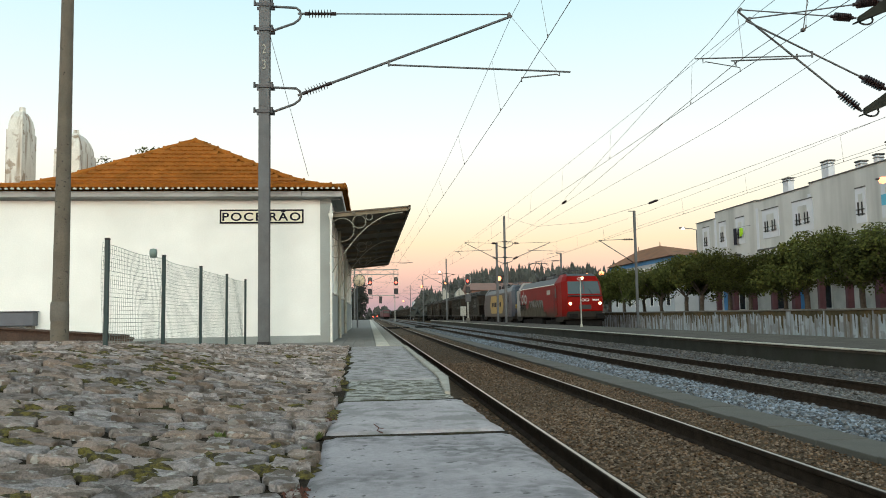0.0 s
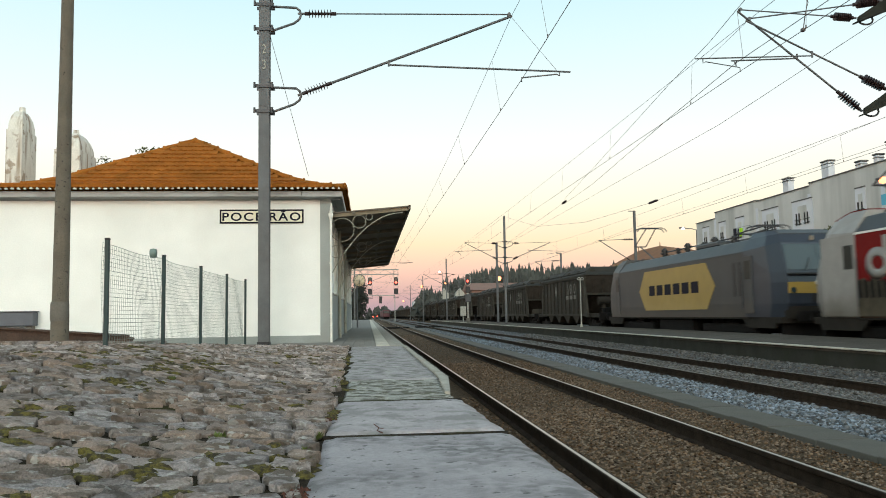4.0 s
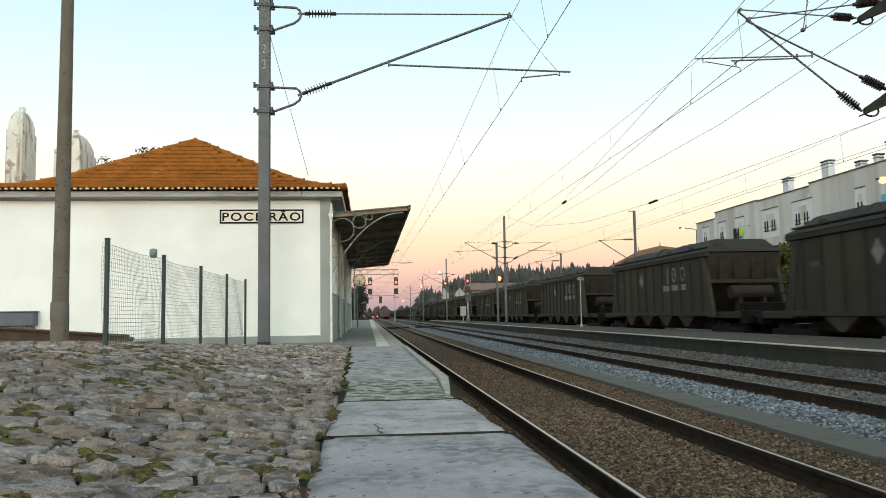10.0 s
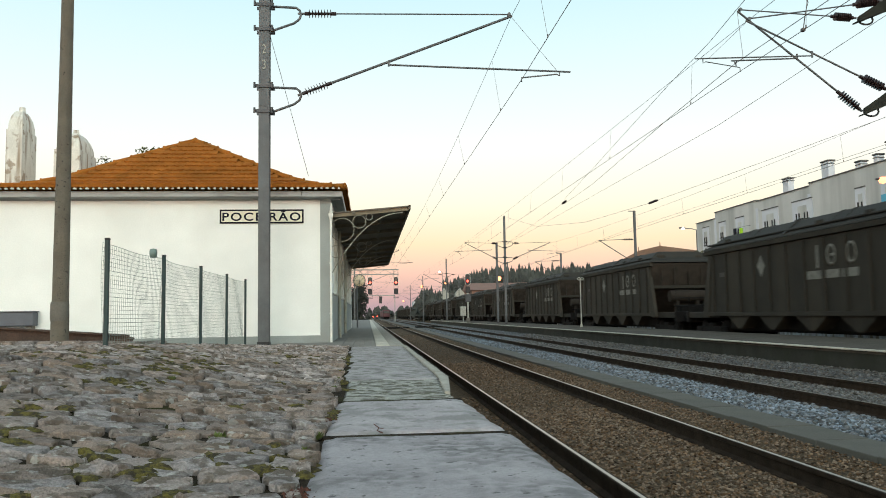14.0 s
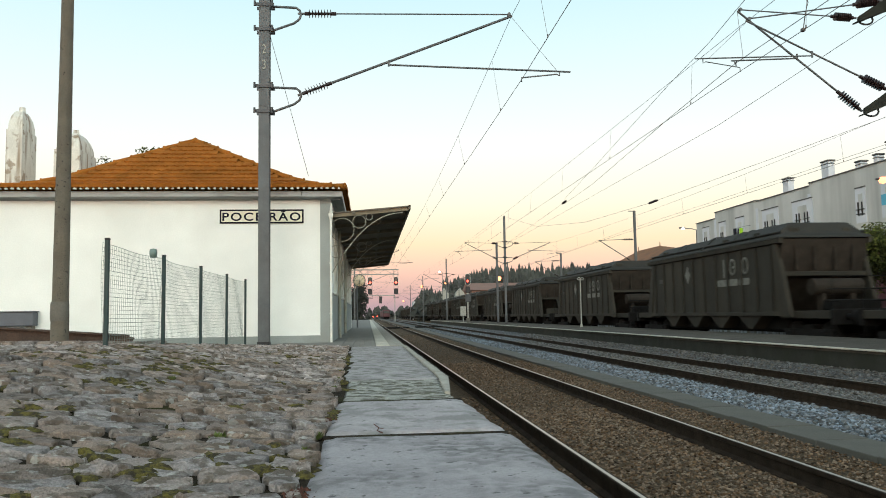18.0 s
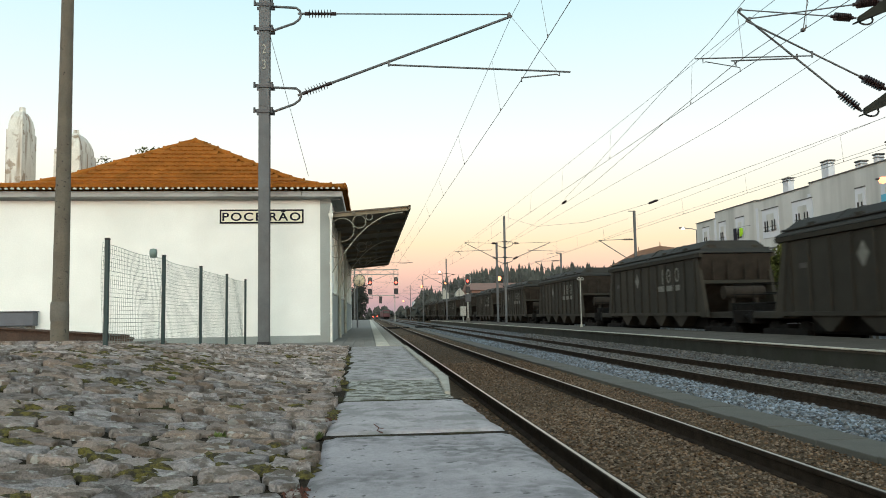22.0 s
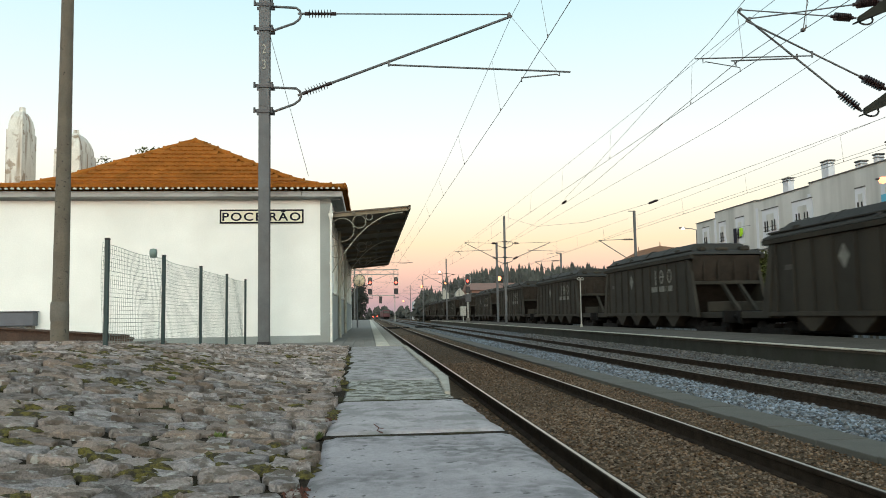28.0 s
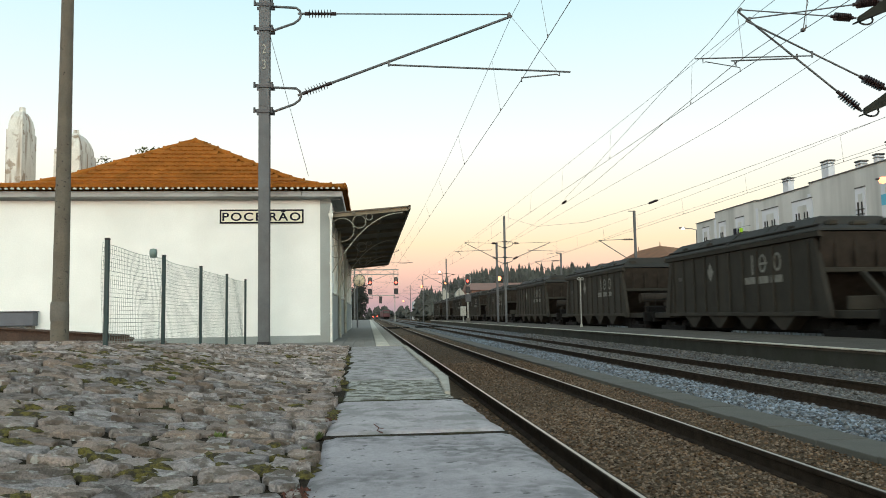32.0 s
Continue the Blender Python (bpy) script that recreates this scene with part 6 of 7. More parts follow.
    part("roof_seam", G().prism([(-1.54, 3.55), (-1.04, 4.02), (-0.92, 4.085), (0.92, 4.085), (1.04, 4.02), (1.54, 3.55), (1.54, 3.63), (1.06, 4.06), (0.92, 4.12), (-0.92, 4.12), (-1.06, 4.06), (-1.54, 3.63)], 1, L / 2 - 0.10, L / 2 + 0.10), m_wagon_roof, w)
    for yy in (t0 + 1.4, t0 + 3.6, t1 - 3.6, t1 - 1.4):
        part("roof_hatch", G().box(-0.45, yy - 0.4, 4.04, 0.45, yy + 0.4, 4.11, 0.03), m_wagon_roof, w)
    # discharge chutes
    for i in range(4):
        c = 5.35 + 2.28 * i
        part("chute", G().add([(-1.44, c - 0.9, 1.10), (1.44, c - 0.9, 1.10), (1.44, c + 0.9, 1.10), (-1.44, c + 0.9, 1.10), (-1.40, c - 0.12, 0.62), (1.40, c - 0.12, 0.62), (1.40, c + 0.12, 0.62), (-1.40, c + 0.12, 0.62)],
                              [(0, 1, 5, 4), (1, 2, 6, 5), (2, 3, 7, 6), (3, 0, 4, 7), (4, 5, 6, 7), (3, 2, 1, 0)]), m_wagon, w, "steel discharge chute")
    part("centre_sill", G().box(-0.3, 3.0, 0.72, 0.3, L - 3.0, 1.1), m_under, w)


def loco_parts(w, skin, front, livery, L=19.3):
    """Electric locomotive of length L; y = 0 at the leading buffers."""
    # cross-section of the body
    lower = [(-1.47, 1.02), (1.47, 1.02), (1.50, 1.5), (1.50, 3.27), (-1.50, 3.27), (-1.50, 1.5)]
    body = part("body", G().prism(lower, 1, 2.9, L - 2.9), skin, w, livery[0])
    part("roof_flank", G().prism([(-1.50, 3.275), (1.50, 3.275), (1.14, 3.72), (0.9, 3.78), (-0.9, 3.78), (-1.14, 3.72)], 1, 2.9, L - 2.9), m_loco_roof, w, "grey sloping roof side")
    for s in (-1, 1):
        part("side_stripe", G().box(s * 1.502, 2.9, 3.235, s * 1.515, L - 2.9, 3.29), m_white if livery[1] == "red" else m_loco_roof, body)
    for a, sg, lead in ((0.0, 1, True), (L, -1, False)):
        def y(v):
            return a + sg * v
        # cab: a tapered shell of three rings, from the narrow face back to the full body
        face = [(0.70, 1.20, 1.02), (0.52, 1.21, 1.45), (0.52, 1.20, 2.14), (0.62, 1.19, 2.48), (1.02, 1.12, 3.46), (1.30, 1.00, 3.76), (1.75, 0.92, 3.92)]
        middle = [(1.30, 1.42, 1.02), (1.15, 1.43, 1.45), (1.15, 1.43, 2.14), (1.22, 1.42, 2.48), (1.55, 1.36, 3.38), (1.75, 1.18, 3.74), (2.1, 1.03, 3.93)]
        back = [(2.9, 1.47, 1.02), (2.9, 1.50, 1.45), (2.9, 1.50, 2.14), (2.9, 1.50, 2.48), (2.9, 1.50, 3.30), (2.9, 1.22, 3.72), (2.9, 1.06, 3.92)]
        n = len(face)
        vs = [(sx * hx, y(v), z) for rings in (face, middle, back) for v, hx, z in rings for sx in (-1, 1)]
        fs = [(2 * i, 2 * i + 1, 2 * i + 3, 2 * i + 2) for i in range(n - 1)]
        for k in (0, 2 * n):
            for i in range(n - 1):
                p = k + 2 * i
                fs += [(p, p + 2, p + 2 + 2 * n, p + 2 * n), (p + 1, p + 1 + 2 * n, p + 3 + 2 * n, p + 3)]
            fs += [(k + 2 * n - 2, k + 2 * n - 1, k + 4 * n - 1, k + 4 * n - 2), (k, k + 2 * n, k + 2 * n + 1, k + 1)]
        fs += [tuple(4 * n + 2 * i for i in range(n)) + tuple(4 * n + 2 * i + 1 for i in reversed(range(n)))]
        cab = part("cab", G().add(vs, fs), livery[2] if lead else livery[3], w, livery[4] if lead else "pale driving cab")
        part("cab_roof", G().add([(sx * hx, y(v), z + up) for up in (0.004, 0.03) for v, hx, z in (face[5], face[6], middle[6], back[6]) for sx in (-1, 1)],
                                 [(8, 9, 11, 10), (10, 11, 13, 12), (12, 13, 15, 14), (0, 1, 9, 8), (6, 14, 15, 7), (0, 8, 10, 2), (2, 10, 12, 4), (4, 12, 14, 6), (1, 3, 11, 9), (3, 5, 13, 11), (5, 7, 15, 13), (0, 2, 3, 1), (2, 4, 5, 3), (4, 6, 7, 5)]), m_loco_roof if lead or livery[1] != "red" else m_red, cab, "dark grey cab roof" if lead else "")
        # windscreen, two panes lying just proud of the slope
        def at(t, x):
            return (x, y(0.62 + 0.40 * t - 0.015), 2.48 + 0.98 * t)
        for x0, x1 in ((-1.12, -0.015), (0.015, 1.12)):
            part("windscreen", G().add([at(0.06, x0), at(0.06, x1), at(0.93, x1 * 0.95), at(0.93, x0 * 0.95)], [(0, 1, 2, 3)]).add(
                [(p[0], p[1] + sg * 0.05, p[2]) for p in (at(0.06, x0), at(0.06, x1), at(0.93, x1 * 0.95), at(0.93, x0 * 0.95))], [(3, 2, 1, 0)]), m_screen, cab, "dark glass windscreen")
        for s in (-1, 1):
            part("headlight", G().lathe([(0.085, 0), (0.10, 0.02), (0.07, 0.05)], (s * 1.02, y(0.52) - 0.05, 1.88), 14, 1), m_headlamp if lead and livery[1] == "red" else m_screen, cab, "lit round headlight" if lead else "")
            door = part("cab_door", G().box(s * 1.46, y(2.25), 1.15, s * 1.508, y(2.88), 3.12, 0.008), skin if lead else livery[3], w)
            part("cab_window", G().box(s * 1.44, y(2.36), 2.32, s * 1.516, y(2.78), 2.98, 0.01), m_cabglass, door, "dark cab door window")
            part("cab_skirt", G().prism([(y(1.0), 0.66), (y(2.85), 0.66), (y(3.3), 1.02), (y(0.9), 1.02)], 0, s * 1.36, s * 1.42), m_dust, w, "dusty skirt under the cab")
            part("grab_rail", G().tube([(s * 1.53, y(2.95), 1.3), (s * 1.53, y(2.95), 2.6)], 0.018, 5), m_steel_dark, w)
            part("buffer", G().cyl((s * 0.9, y(0.62), 1.05), (s * 0.9, y(0.12), 1.05), 0.10, n=10).box(s * 0.9 - 0.28, y(0.12), 0.88, s * 0.9 + 0.28, y(0.04), 1.22, 0.03), m_under, w)
        part("top_lamp", G().lathe([(0.085, 0), (0.11, 0.02), (0.07, 0.05)], (0, y(1.10) - 0.06, 3.60), 12, 1), m_headlamp if lead and livery[1] == "red" else m_screen, cab)
        if lead:
            if livery[1] != "red":
                part("nose_band", G().prism([(y(0.50), 1.78), (y(0.60), 1.78), (y(0.60), 2.14), (y(0.50), 2.14)], 0, -1.19, 1.19), m_yellow, cab, "yellow band across the nose")
            for c0 in (-0.55, 0.55):
                part("wiper", G().tube([(c0, y(0.58), 2.50), (c0 * 0.55, y(0.73), 2.92)], 0.012, 4), m_black, cab)
            part("windscreen_sill", G().box(-1.15, y(0.50), 2.36, 1.15, y(0.64), 2.44, 0.02), m_black, cab, "black band under the windscreen")
            part("grille", G().box(-0.42, y(0.50), 1.50, 0.42, y(0.62), 1.80, 0.02), m_black, cab, "dark front grille")
            g = G()
            for c0 in (-0.14, 0.14):
                g.tube([(c0 + 0.12 * math.cos(q), y(0.505), 2.12 + 0.075 * math.sin(q)) for q in [2 * math.pi * i / 16 for i in range(16)]], 0.022, 4, True)
            part("front_emblem", g, m_white, cab, "pale double ring emblem")
            for k in range(4):
                part("number_bar", G().box(0.52 + k * 0.12, y(0.505), 2.07, 0.60 + k * 0.12, y(0.55), 2.18), m_white, cab)
            part("bumper", G().prism([(-1.24, y(0.72)), (-1.18, y(0.50)), (1.18, y(0.50)), (1.24, y(0.72))], 2, 0.98, 1.36), m_dust, cab, "grimy bumper across the nose")
        part("buffer_beam", G().box(-1.42, y(0.62), 0.82, 1.42, y(0.95), 1.03, 0.02), m_dust, w)
        part("snow_plough", G().prism([(y(0.75), 0.22), (y(0.95), 0.22), (y(0.95), 0.82), (y(0.85), 0.82)], 0, -1.25, 1.25), m_under, w)
        bc = y(4.75)
        bo = part("bogie", G().box(-1.25, bc - 2.2, 0.45, -1.0, bc + 2.2, 0.78, 0.05).box(1.0, bc - 2.2, 0.45, 1.25, bc + 2.2, 0.78, 0.05).box(-1.1, bc - 0.5, 0.4, 1.1, bc + 0.5, 0.9, 0.05), m_under, w, "dusty dark bogie")
        for d in (-1.45, 1.45):
            part("wheelset", G().lathe([(0.05, -0.80), (0.58, -0.80), (0.60, -0.92), (0.55, -0.94), (0.12, -0.95), (0.10, -1.03)], (0, bc + d, 0.59), 20, 0)
                 .lathe([(0.05, 0.80), (0.58, 0.80), (0.60, 0.92), (0.55, 0.94), (0.12, 0.95), (0.10, 1.03)], (0, bc + d, 0.59), 20, 0).cyl((-0.85, bc + d, 0.59), (0.85, bc + d, 0.59), 0.09, n=8), m_under, bo)
    part("skirt", G().box(-1.46, 2.7, 0.95, 1.46, L - 2.7, 1.03, 0.02), m_dust, w)
    part("transformer", G().box(-1.3, 7.8, 0.30, 1.3, 11.5, 0.96, 0.06), m_under, w)
    # roof gear
    ins = G().lathe([(0.09, 0), (0.05, 0.06), (0.1, 0.09), (0.05, 0.14), (0.1, 0.18), (0.04, 0.26)], (0, 0, 0), 8, 2).data("roof_insulator", m_black)
    for i in range(6):
        part("roof_insulator", ins, None, w, at=pose(-0.55, 5.4 + i * 1.35 + 0.3 * (i % 2), 3.78) @ Matrix.Scale(1.75 if i % 2 else 1.3, 4))
    part("busbar", G().tube([(-0.45, 5.2, 4.05), (-0.45, 13.2, 4.05)], 0.03, 6), m_steel_dark, w)
    part("roof_box", G().box(-0.8, 6.2, 3.78, 0.8, 8.4, 4.0, 0.06).box(0.1, 9.4, 3.78, 0.85, 11.0, 3.95, 0.05), m_loco_roof, w)
    for yp, up in ((4.3, False), (L - 3.5, True)):
        p = part("pantograph", G().box(-0.75, yp - 0.7, 3.82, 0.75, yp - 0.62, 3.90).box(-0.75, yp + 0.62, 3.82, 0.75, yp + 0.7, 3.90).box(-0.6, yp - 0.7, 3.82, -0.52, yp + 0.7, 3.90).box(0.52, yp - 0.7, 3.82, 0.6, yp + 0.7, 3.90),
                 m_steel_dark, w, "raised single-arm pantograph" if up else "folded pantograph")
        kn, hd = ((yp + 1.45, 4.72), (yp - 0.15, 5.50)) if up else ((yp + 1.35, 4.20), (yp - 0.5, 4.28))
        part("arm", G().tube([(0, yp - 0.5, 3.92), (0, kn[0], kn[1])], 0.035, 6).tube([(0.3, kn[0], kn[1]), (0.25, hd[0], hd[1])], 0.028, 6).tube([(-0.3, kn[0], kn[1]), (-0.25, hd[0], hd[1])], 0.028, 6)
             .tube([(-0.3, kn[0], kn[1]), (0.3, kn[0], kn[1])], 0.03, 6), m_steel_dark, p)
        for d in (-0.2, 0.2):
            part("collector", G().tube([(-0.78, hd[0] + d, hd[1] - 0.16), (-0.68, hd[0] + d, hd[1] - 0.02), (-0.5, hd[0] + d, hd[1] + 0.03), (0.5, hd[0] + d, hd[1] + 0.03), (0.68, hd[0] + d, hd[1] - 0.02), (0.78, hd[0] + d, hd[1] - 0.16)], 0.025, 5), m_steel_dark, p)
    return body


RED_LABEL = ("dirty red side of the locomotive body", "red", m_red_front, m_loco_white, "bright red driving cab")
GREY_LABEL = ("grey body side with a yellow panel", "grey", m_loco_blue, m_loco_grey, "navy driving cab")
START = {}
loco_red = thing("locomotive", "red electric locomotive, dusty below, pulling the freight train", "locomotive", (T3, 51.15, Z3), "locomotives of the train")
body = loco_parts(loco_red, m_red, m_red_front, RED_LABEL, 18.15)
for s in (-1, 1):
    # pale emblem shapes towards the rear and small number bars ahead
    e = s * 1.506
    g = G()
    for c in (13.15, 14.35):
        g.tube([(e, c + 0.36 * math.cos(a), 2.42 + 0.30 * math.sin(a)) for a in [2 * math.pi * i / 22 for i in range(22)]], 0.15, 4, True)
    g.box(e - 0.01, 13.92, 2.4, e + 0.01, 14.12, 3.12).box(e - 0.01, 12.68, 2.05, e + 0.01, 12.88, 2.5)
    g.v = [(e + (p[0] - e) * 0.08, p[1], p[2]) for p in g.v]
    part("emblem", g, m_loco_white, body, "large white ringed emblem")
    for k in range(4):
        part("number_bar", G().box(e - 0.008, 4.25 + 0.27 * k, 2.60, e + 0.008, 4.45 + 0.27 * k, 2.92), m_mark, body)
    # brake dust and spray paint over the lower side, with a lumpy upper rim
    rr = random.Random(17)
    rim, y = [], 15.25
    while y > 5.6:
        top = 1.98 if y > 12.9 else 1.62 if y > 11.9 else 2.30 - 0.10 * abs(y - 9.3) if y > 6.6 else 1.35
        rim.append((y, top + rr.uniform(-0.09, 0.09)))
        y -= 0.16
    gr = part("grime", G().prism(rim + [(5.4, 1.05), (15.25, 1.05)], 0, e - s * 0.008, e + s * 0.004), m_grime, body, "brown brake dust and overpainted spray scrawl")
    for i in range(7):
        c0 = 6.9 + i * 0.72
        for off, wd, mt, nm in ((0.05, 0.10, m_black, "scrawl_outline"), (0.0, 0.07, m_faded, "scrawl")):
            ph = 1.3 * i
            g = G().tube([(e + s * (0.008 if wd < 0.1 else 0.005), c0 + off + 0.30 * math.cos(q + ph), 1.98 + 0.24 * math.sin(1.7 * q + ph)) for q in [2 * math.pi * j / 16 for j in range(12)]], wd, 4)
            g.v = [(e + s * 0.006 + (p[0] - e) * 0.12 + (0.002 * s if wd < 0.1 else 0), p[1], p[2]) for p in g.v]
            part(nm, g, mt, gr, "faded grey spray scrawl" if wd < 0.1 else "dark spray outline")
    for i in range(9):
        part("scrawl", G().prism([(12.95 + 0.26 * i, 1.55), (13.10 + 0.26 * i, 1.52), (13.13 + 0.26 * i, 2.02 + rr.uniform(-0.08, 0.08)), (12.98 + 0.26 * i, 2.0)], 0, e, e + s * 0.008), m_under, gr, "dark spray letter stroke")
    part("white_end", G().box(s * 1.495, 15.25, 1.05, s * 1.509, 16.85, 3.26), m_loco_white, body, "white painted cab side")
START[loco_red] = (51.15, Z3)
loco_grey = thing("locomotive", "grey and navy electric locomotive with a yellow hexagon panel", "locomotive", (T3, 69.9, Z3), "locomotives of the train")
body = loco_parts(loco_grey, m_loco_grey, m_loco_blue, GREY_LABEL)
for s in (-1, 1):
    e = s * 1.506
    hexa = part("panel", G().prism([(5.1, 2.2), (5.9, 1.32), (12.6, 1.32), (13.4, 2.2), (12.6, 3.12), (5.9, 3.12)], 0, e - 0.006, e + 0.006), m_yellow, body, "yellow six-sided panel")
    g = G()
    for i in range(6):
        yy = 6.6 + i * 0.95
        g.box(e - 0.01, yy, 1.98, e + 0.01, yy + 0.72, 2.44)
    part("panel_mark", g, m_navy, hexa, "dark bar pattern on the panel")
    for yy in (3.05, 3.45):
        part("vent_slot", G().box(e - 0.006, yy, 1.75, e + 0.006, yy + 0.22, 2.95), m_black, body, "dark upright vent slot")
START[loco_grey] = (69.9, Z3)

wagon = thing("hopper_wagon", "dusty dark grey covered hopper wagon with faded white marks", "wagon", (T3, 90.0, Z3), "hopper wagons of the train")
wagon_parts(wagon)
START[wagon] = (89.95, Z3)
TURNED = {}
for i in range(1, 25):
    back = i in (1, 10, 15, 16, 17, 20, 22)        # these run the other way round
    ob = copy_thing(wagon, pose(T3, 89.95 + (i + back) * PITCH, Z3, 0, 0, 180 * back))
    START[ob] = (89.95 + (i + back) * PITCH, Z3)
    TURNED[ob] = 180 * back
# ---- pieces of the ground, nearest the camera ----
# coping slabs of the old platform: long worn stones with chipped track-side edges
coping = thing("platform_coping", "long worn grey stone slabs along the old platform edge", "kerb", (0, 0, 0), kind="structure")


def chipped_slab(y0, y1, x0, x1, z, rough, seed, thick=0.2, flare=0.0):
    """A slab whose edges wander and whose top is gently uneven."""
    rnd = random.Random(seed)
    ny, nxx = max(4, int((y1 - y0) / 0.06)), 14
    g = G()
    ph = rnd.uniform(0, 9)

    def edge(y, s):
        k = noise.noise(Vector((s * 3.1, y * 4.0, ph))) * rough + noise.noise(Vector((s * 1.7, y * 14.0, ph))) * rough * 0.55
        return min(0.012, k) if s > 0 else max(-0.012, k)
    top = []
    for j in range(ny + 1):
        y = y0 + (y1 - y0) * j / ny
        a, b = x0 + 0.4 * edge(y, -1), x1 + edge(y, 1) + flare * (y1 - y)
        row = []
        for i in range(nxx + 1):
            f = i / nxx
            x = a + (b - a) * f
            yy = y
            if j in (0, ny):
                yy += noise.noise(Vector((x * 5, y * 3, ph))) * rough * 0.35
            hz = noise.noise(Vector((x * 2.2, y * 2.2, ph))) * 0.006 + noise.noise(Vector((x * 9, y * 9, ph))) * 0.0025 * (1 + rough * 25)
            rim = min(i, nxx - i, j, ny - j)
            row.append((x, yy, z + hz - (0.012 + rough * 0.15 if rim == 0 else 0)))
        top.append(row)
    w = nxx + 1
    vs = [p for row in top for p in row]
    fs = [(j * w + i, j * w + i + 1, (j + 1) * w + i + 1, (j + 1) * w + i) for j in range(ny) for i in range(nxx)]
    ring = [i for i in range(w)] + [j * w + nxx for j in range(1, ny + 1)] + [ny * w + i for i in range(nxx - 1, -1, -1)] + [j * w for j in range(ny - 1, 0, -1)]
    k = len(vs)
    vs += [(vs[i][0], vs[i][1], z - thick) for i in ring]
    n = len(ring)
    fs += [(ring[i], k + i, k + (i + 1) % n, ring[(i + 1) % n]) for i in range(n)]
    g.add(vs, fs, False)
    g.s = [True] * (ny * nxx) + [False] * n
    return g


slabs = [(0.2, 3.40, 0.010, 0), (3.45, 4.79, 0.012, 0), (4.845, 6.42, 0.026, 1), (6.43, 8.9, 0.010, 2), (8.906, 11.2, 0.010, 2), (11.206, 13.48, 0.010, 2), (-3.2, 0.185, 0.010, 0)]
for i, (a, b, r, old) in enumerate(slabs):
    xl = -0.19 if b < 5 else -0.19 - 0.018 * (a - 5)
    xr = (0.612, 0.562, 0.568, 0.575, 0.575, 0.575, 0.70)[i]
    part("slab", chipped_slab(a, b, xl, xr - (0.004 if not old else 0), -0.004 - (0.0, 0.012, 0.006)[old], r, 30 + i, 0.2, (0.024, 0.030, -0.025, 0.0, 0.0, 0.0, 0.0)[i]), m_slab_near if b < 3.42 else (m_slab, m_slab_old, m_slab_far)[old], coping, ("smooth blue-grey slab", "eroded slab with rough striped face", "weathered grey slab")[old])
part("edge_block", G().prism([(0.505, 5.28), (0.540, 5.27), (0.652, 6.50), (0.655, 6.645), (0.582, 6.645)], 2, -0.16, -0.005), m_edge, coping, "pale concrete edge block cut to a point")
y, k = 6.655, 0
while y < 13.4:
    part("edge_block", chipped_slab(y, min(13.48, y + 1.14), 0.582, 0.655 - 0.002 * k, -0.006, 0.005, 60 + k, 0.16), m_edge, coping, "pale concrete edge block")
    y += 1.15
    k += 1
# earth packed in the two open joints
for (a, b, xr) in ((3.39, 3.46, 0.60), (4.78, 4.855, 0.56)):
    part("joint_fill", G().box(-0.20, a, -0.14, xr, b, -0.011), m_joint, coping, "dark earth in a slab joint")
# a crack running in from the joint
part("crack", G().tube([(0.022, 3.74, -0.004), (0.044, 3.60, -0.003), (0.034, 3.52, -0.003), (0.058, 3.462, -0.005)], 0.0028, 5).tube([(0.044, 3.60, -0.004), (0.062, 3.575, -0.004)], 0.0025, 5), m_drymoss, coping, "dark branching crack in a slab")
# small weeds at the slab joint and between the cobbles
for i, (x, y, s) in enumerate(((-0.24, 3.42, 1.0), (-0.23, 4.75, 0.5), (-0.62, 3.35, 0.6), (-0.25, 3.1, 0.45), (-0.9, 3.9, 0.5), (-0.245, 5.7, 0.55), (-1.25, 5.2, 0.6), (-0.26, 6.6, 0.5))):
    g = G()
    rr = random.Random(80 + i)
    for _ in range(int(80 * s)):
        a, l, t = rr.uniform(0, 2 * math.pi), rr.uniform(0.016, 0.046) * s ** 0.5, rr.uniform(0.2, 1.2)
        o = Vector((rr.uniform(-0.03, 0.03) * s, rr.uniform(-0.04, 0.04) * s, 0))
        d = Vector((math.cos(a) * math.cos(t), math.sin(a) * math.cos(t), math.sin(t))) * l
        sd = Vector((-math.sin(a), math.cos(a), 0)) * l * 0.28
        g.add([o, o + d * 0.5 + sd, o + d, o + d * 0.5 - sd], [(0, 1, 2, 3)])
    solid("weed", g, m_weed, "small green weed in a paving joint", "weed", (x, y, yard(x, y) - 0.015), "weeds in the joints")

dry = G()
rr = random.Random(92)
for cx, cy, n in ((-0.215, 2.15, 30), (-0.21, 2.35, 26), (-0.23, 3.95, 60), (-0.30, 4.05, 40), (-0.34, 4.0, 30), (-0.22, 4.25, 20), (-1.6, 4.3, 30)):
    for k in range(3 * n):
        x, y, s = cx + rr.gauss(0, 0.022), cy + rr.gauss(0, 0.06), rr.uniform(0.004, 0.010)
        z = yard(x, y) - 0.012
        ring = [(x + s * math.cos(1.05 * j) * rr.uniform(0.7, 1.2), y + s * math.sin(1.05 * j) * rr.uniform(0.7, 1.2), z) for j in range(6)]
        dry.add(ring + [(x, y, z + rr.uniform(0.004, 0.012))], [(j, (j + 1) % 6, 6) for j in range(6)], True)
solid("dry_moss", dry, m_drymoss, "rusty red-brown dry moss beside the slabs", "moss", kind="stuff")


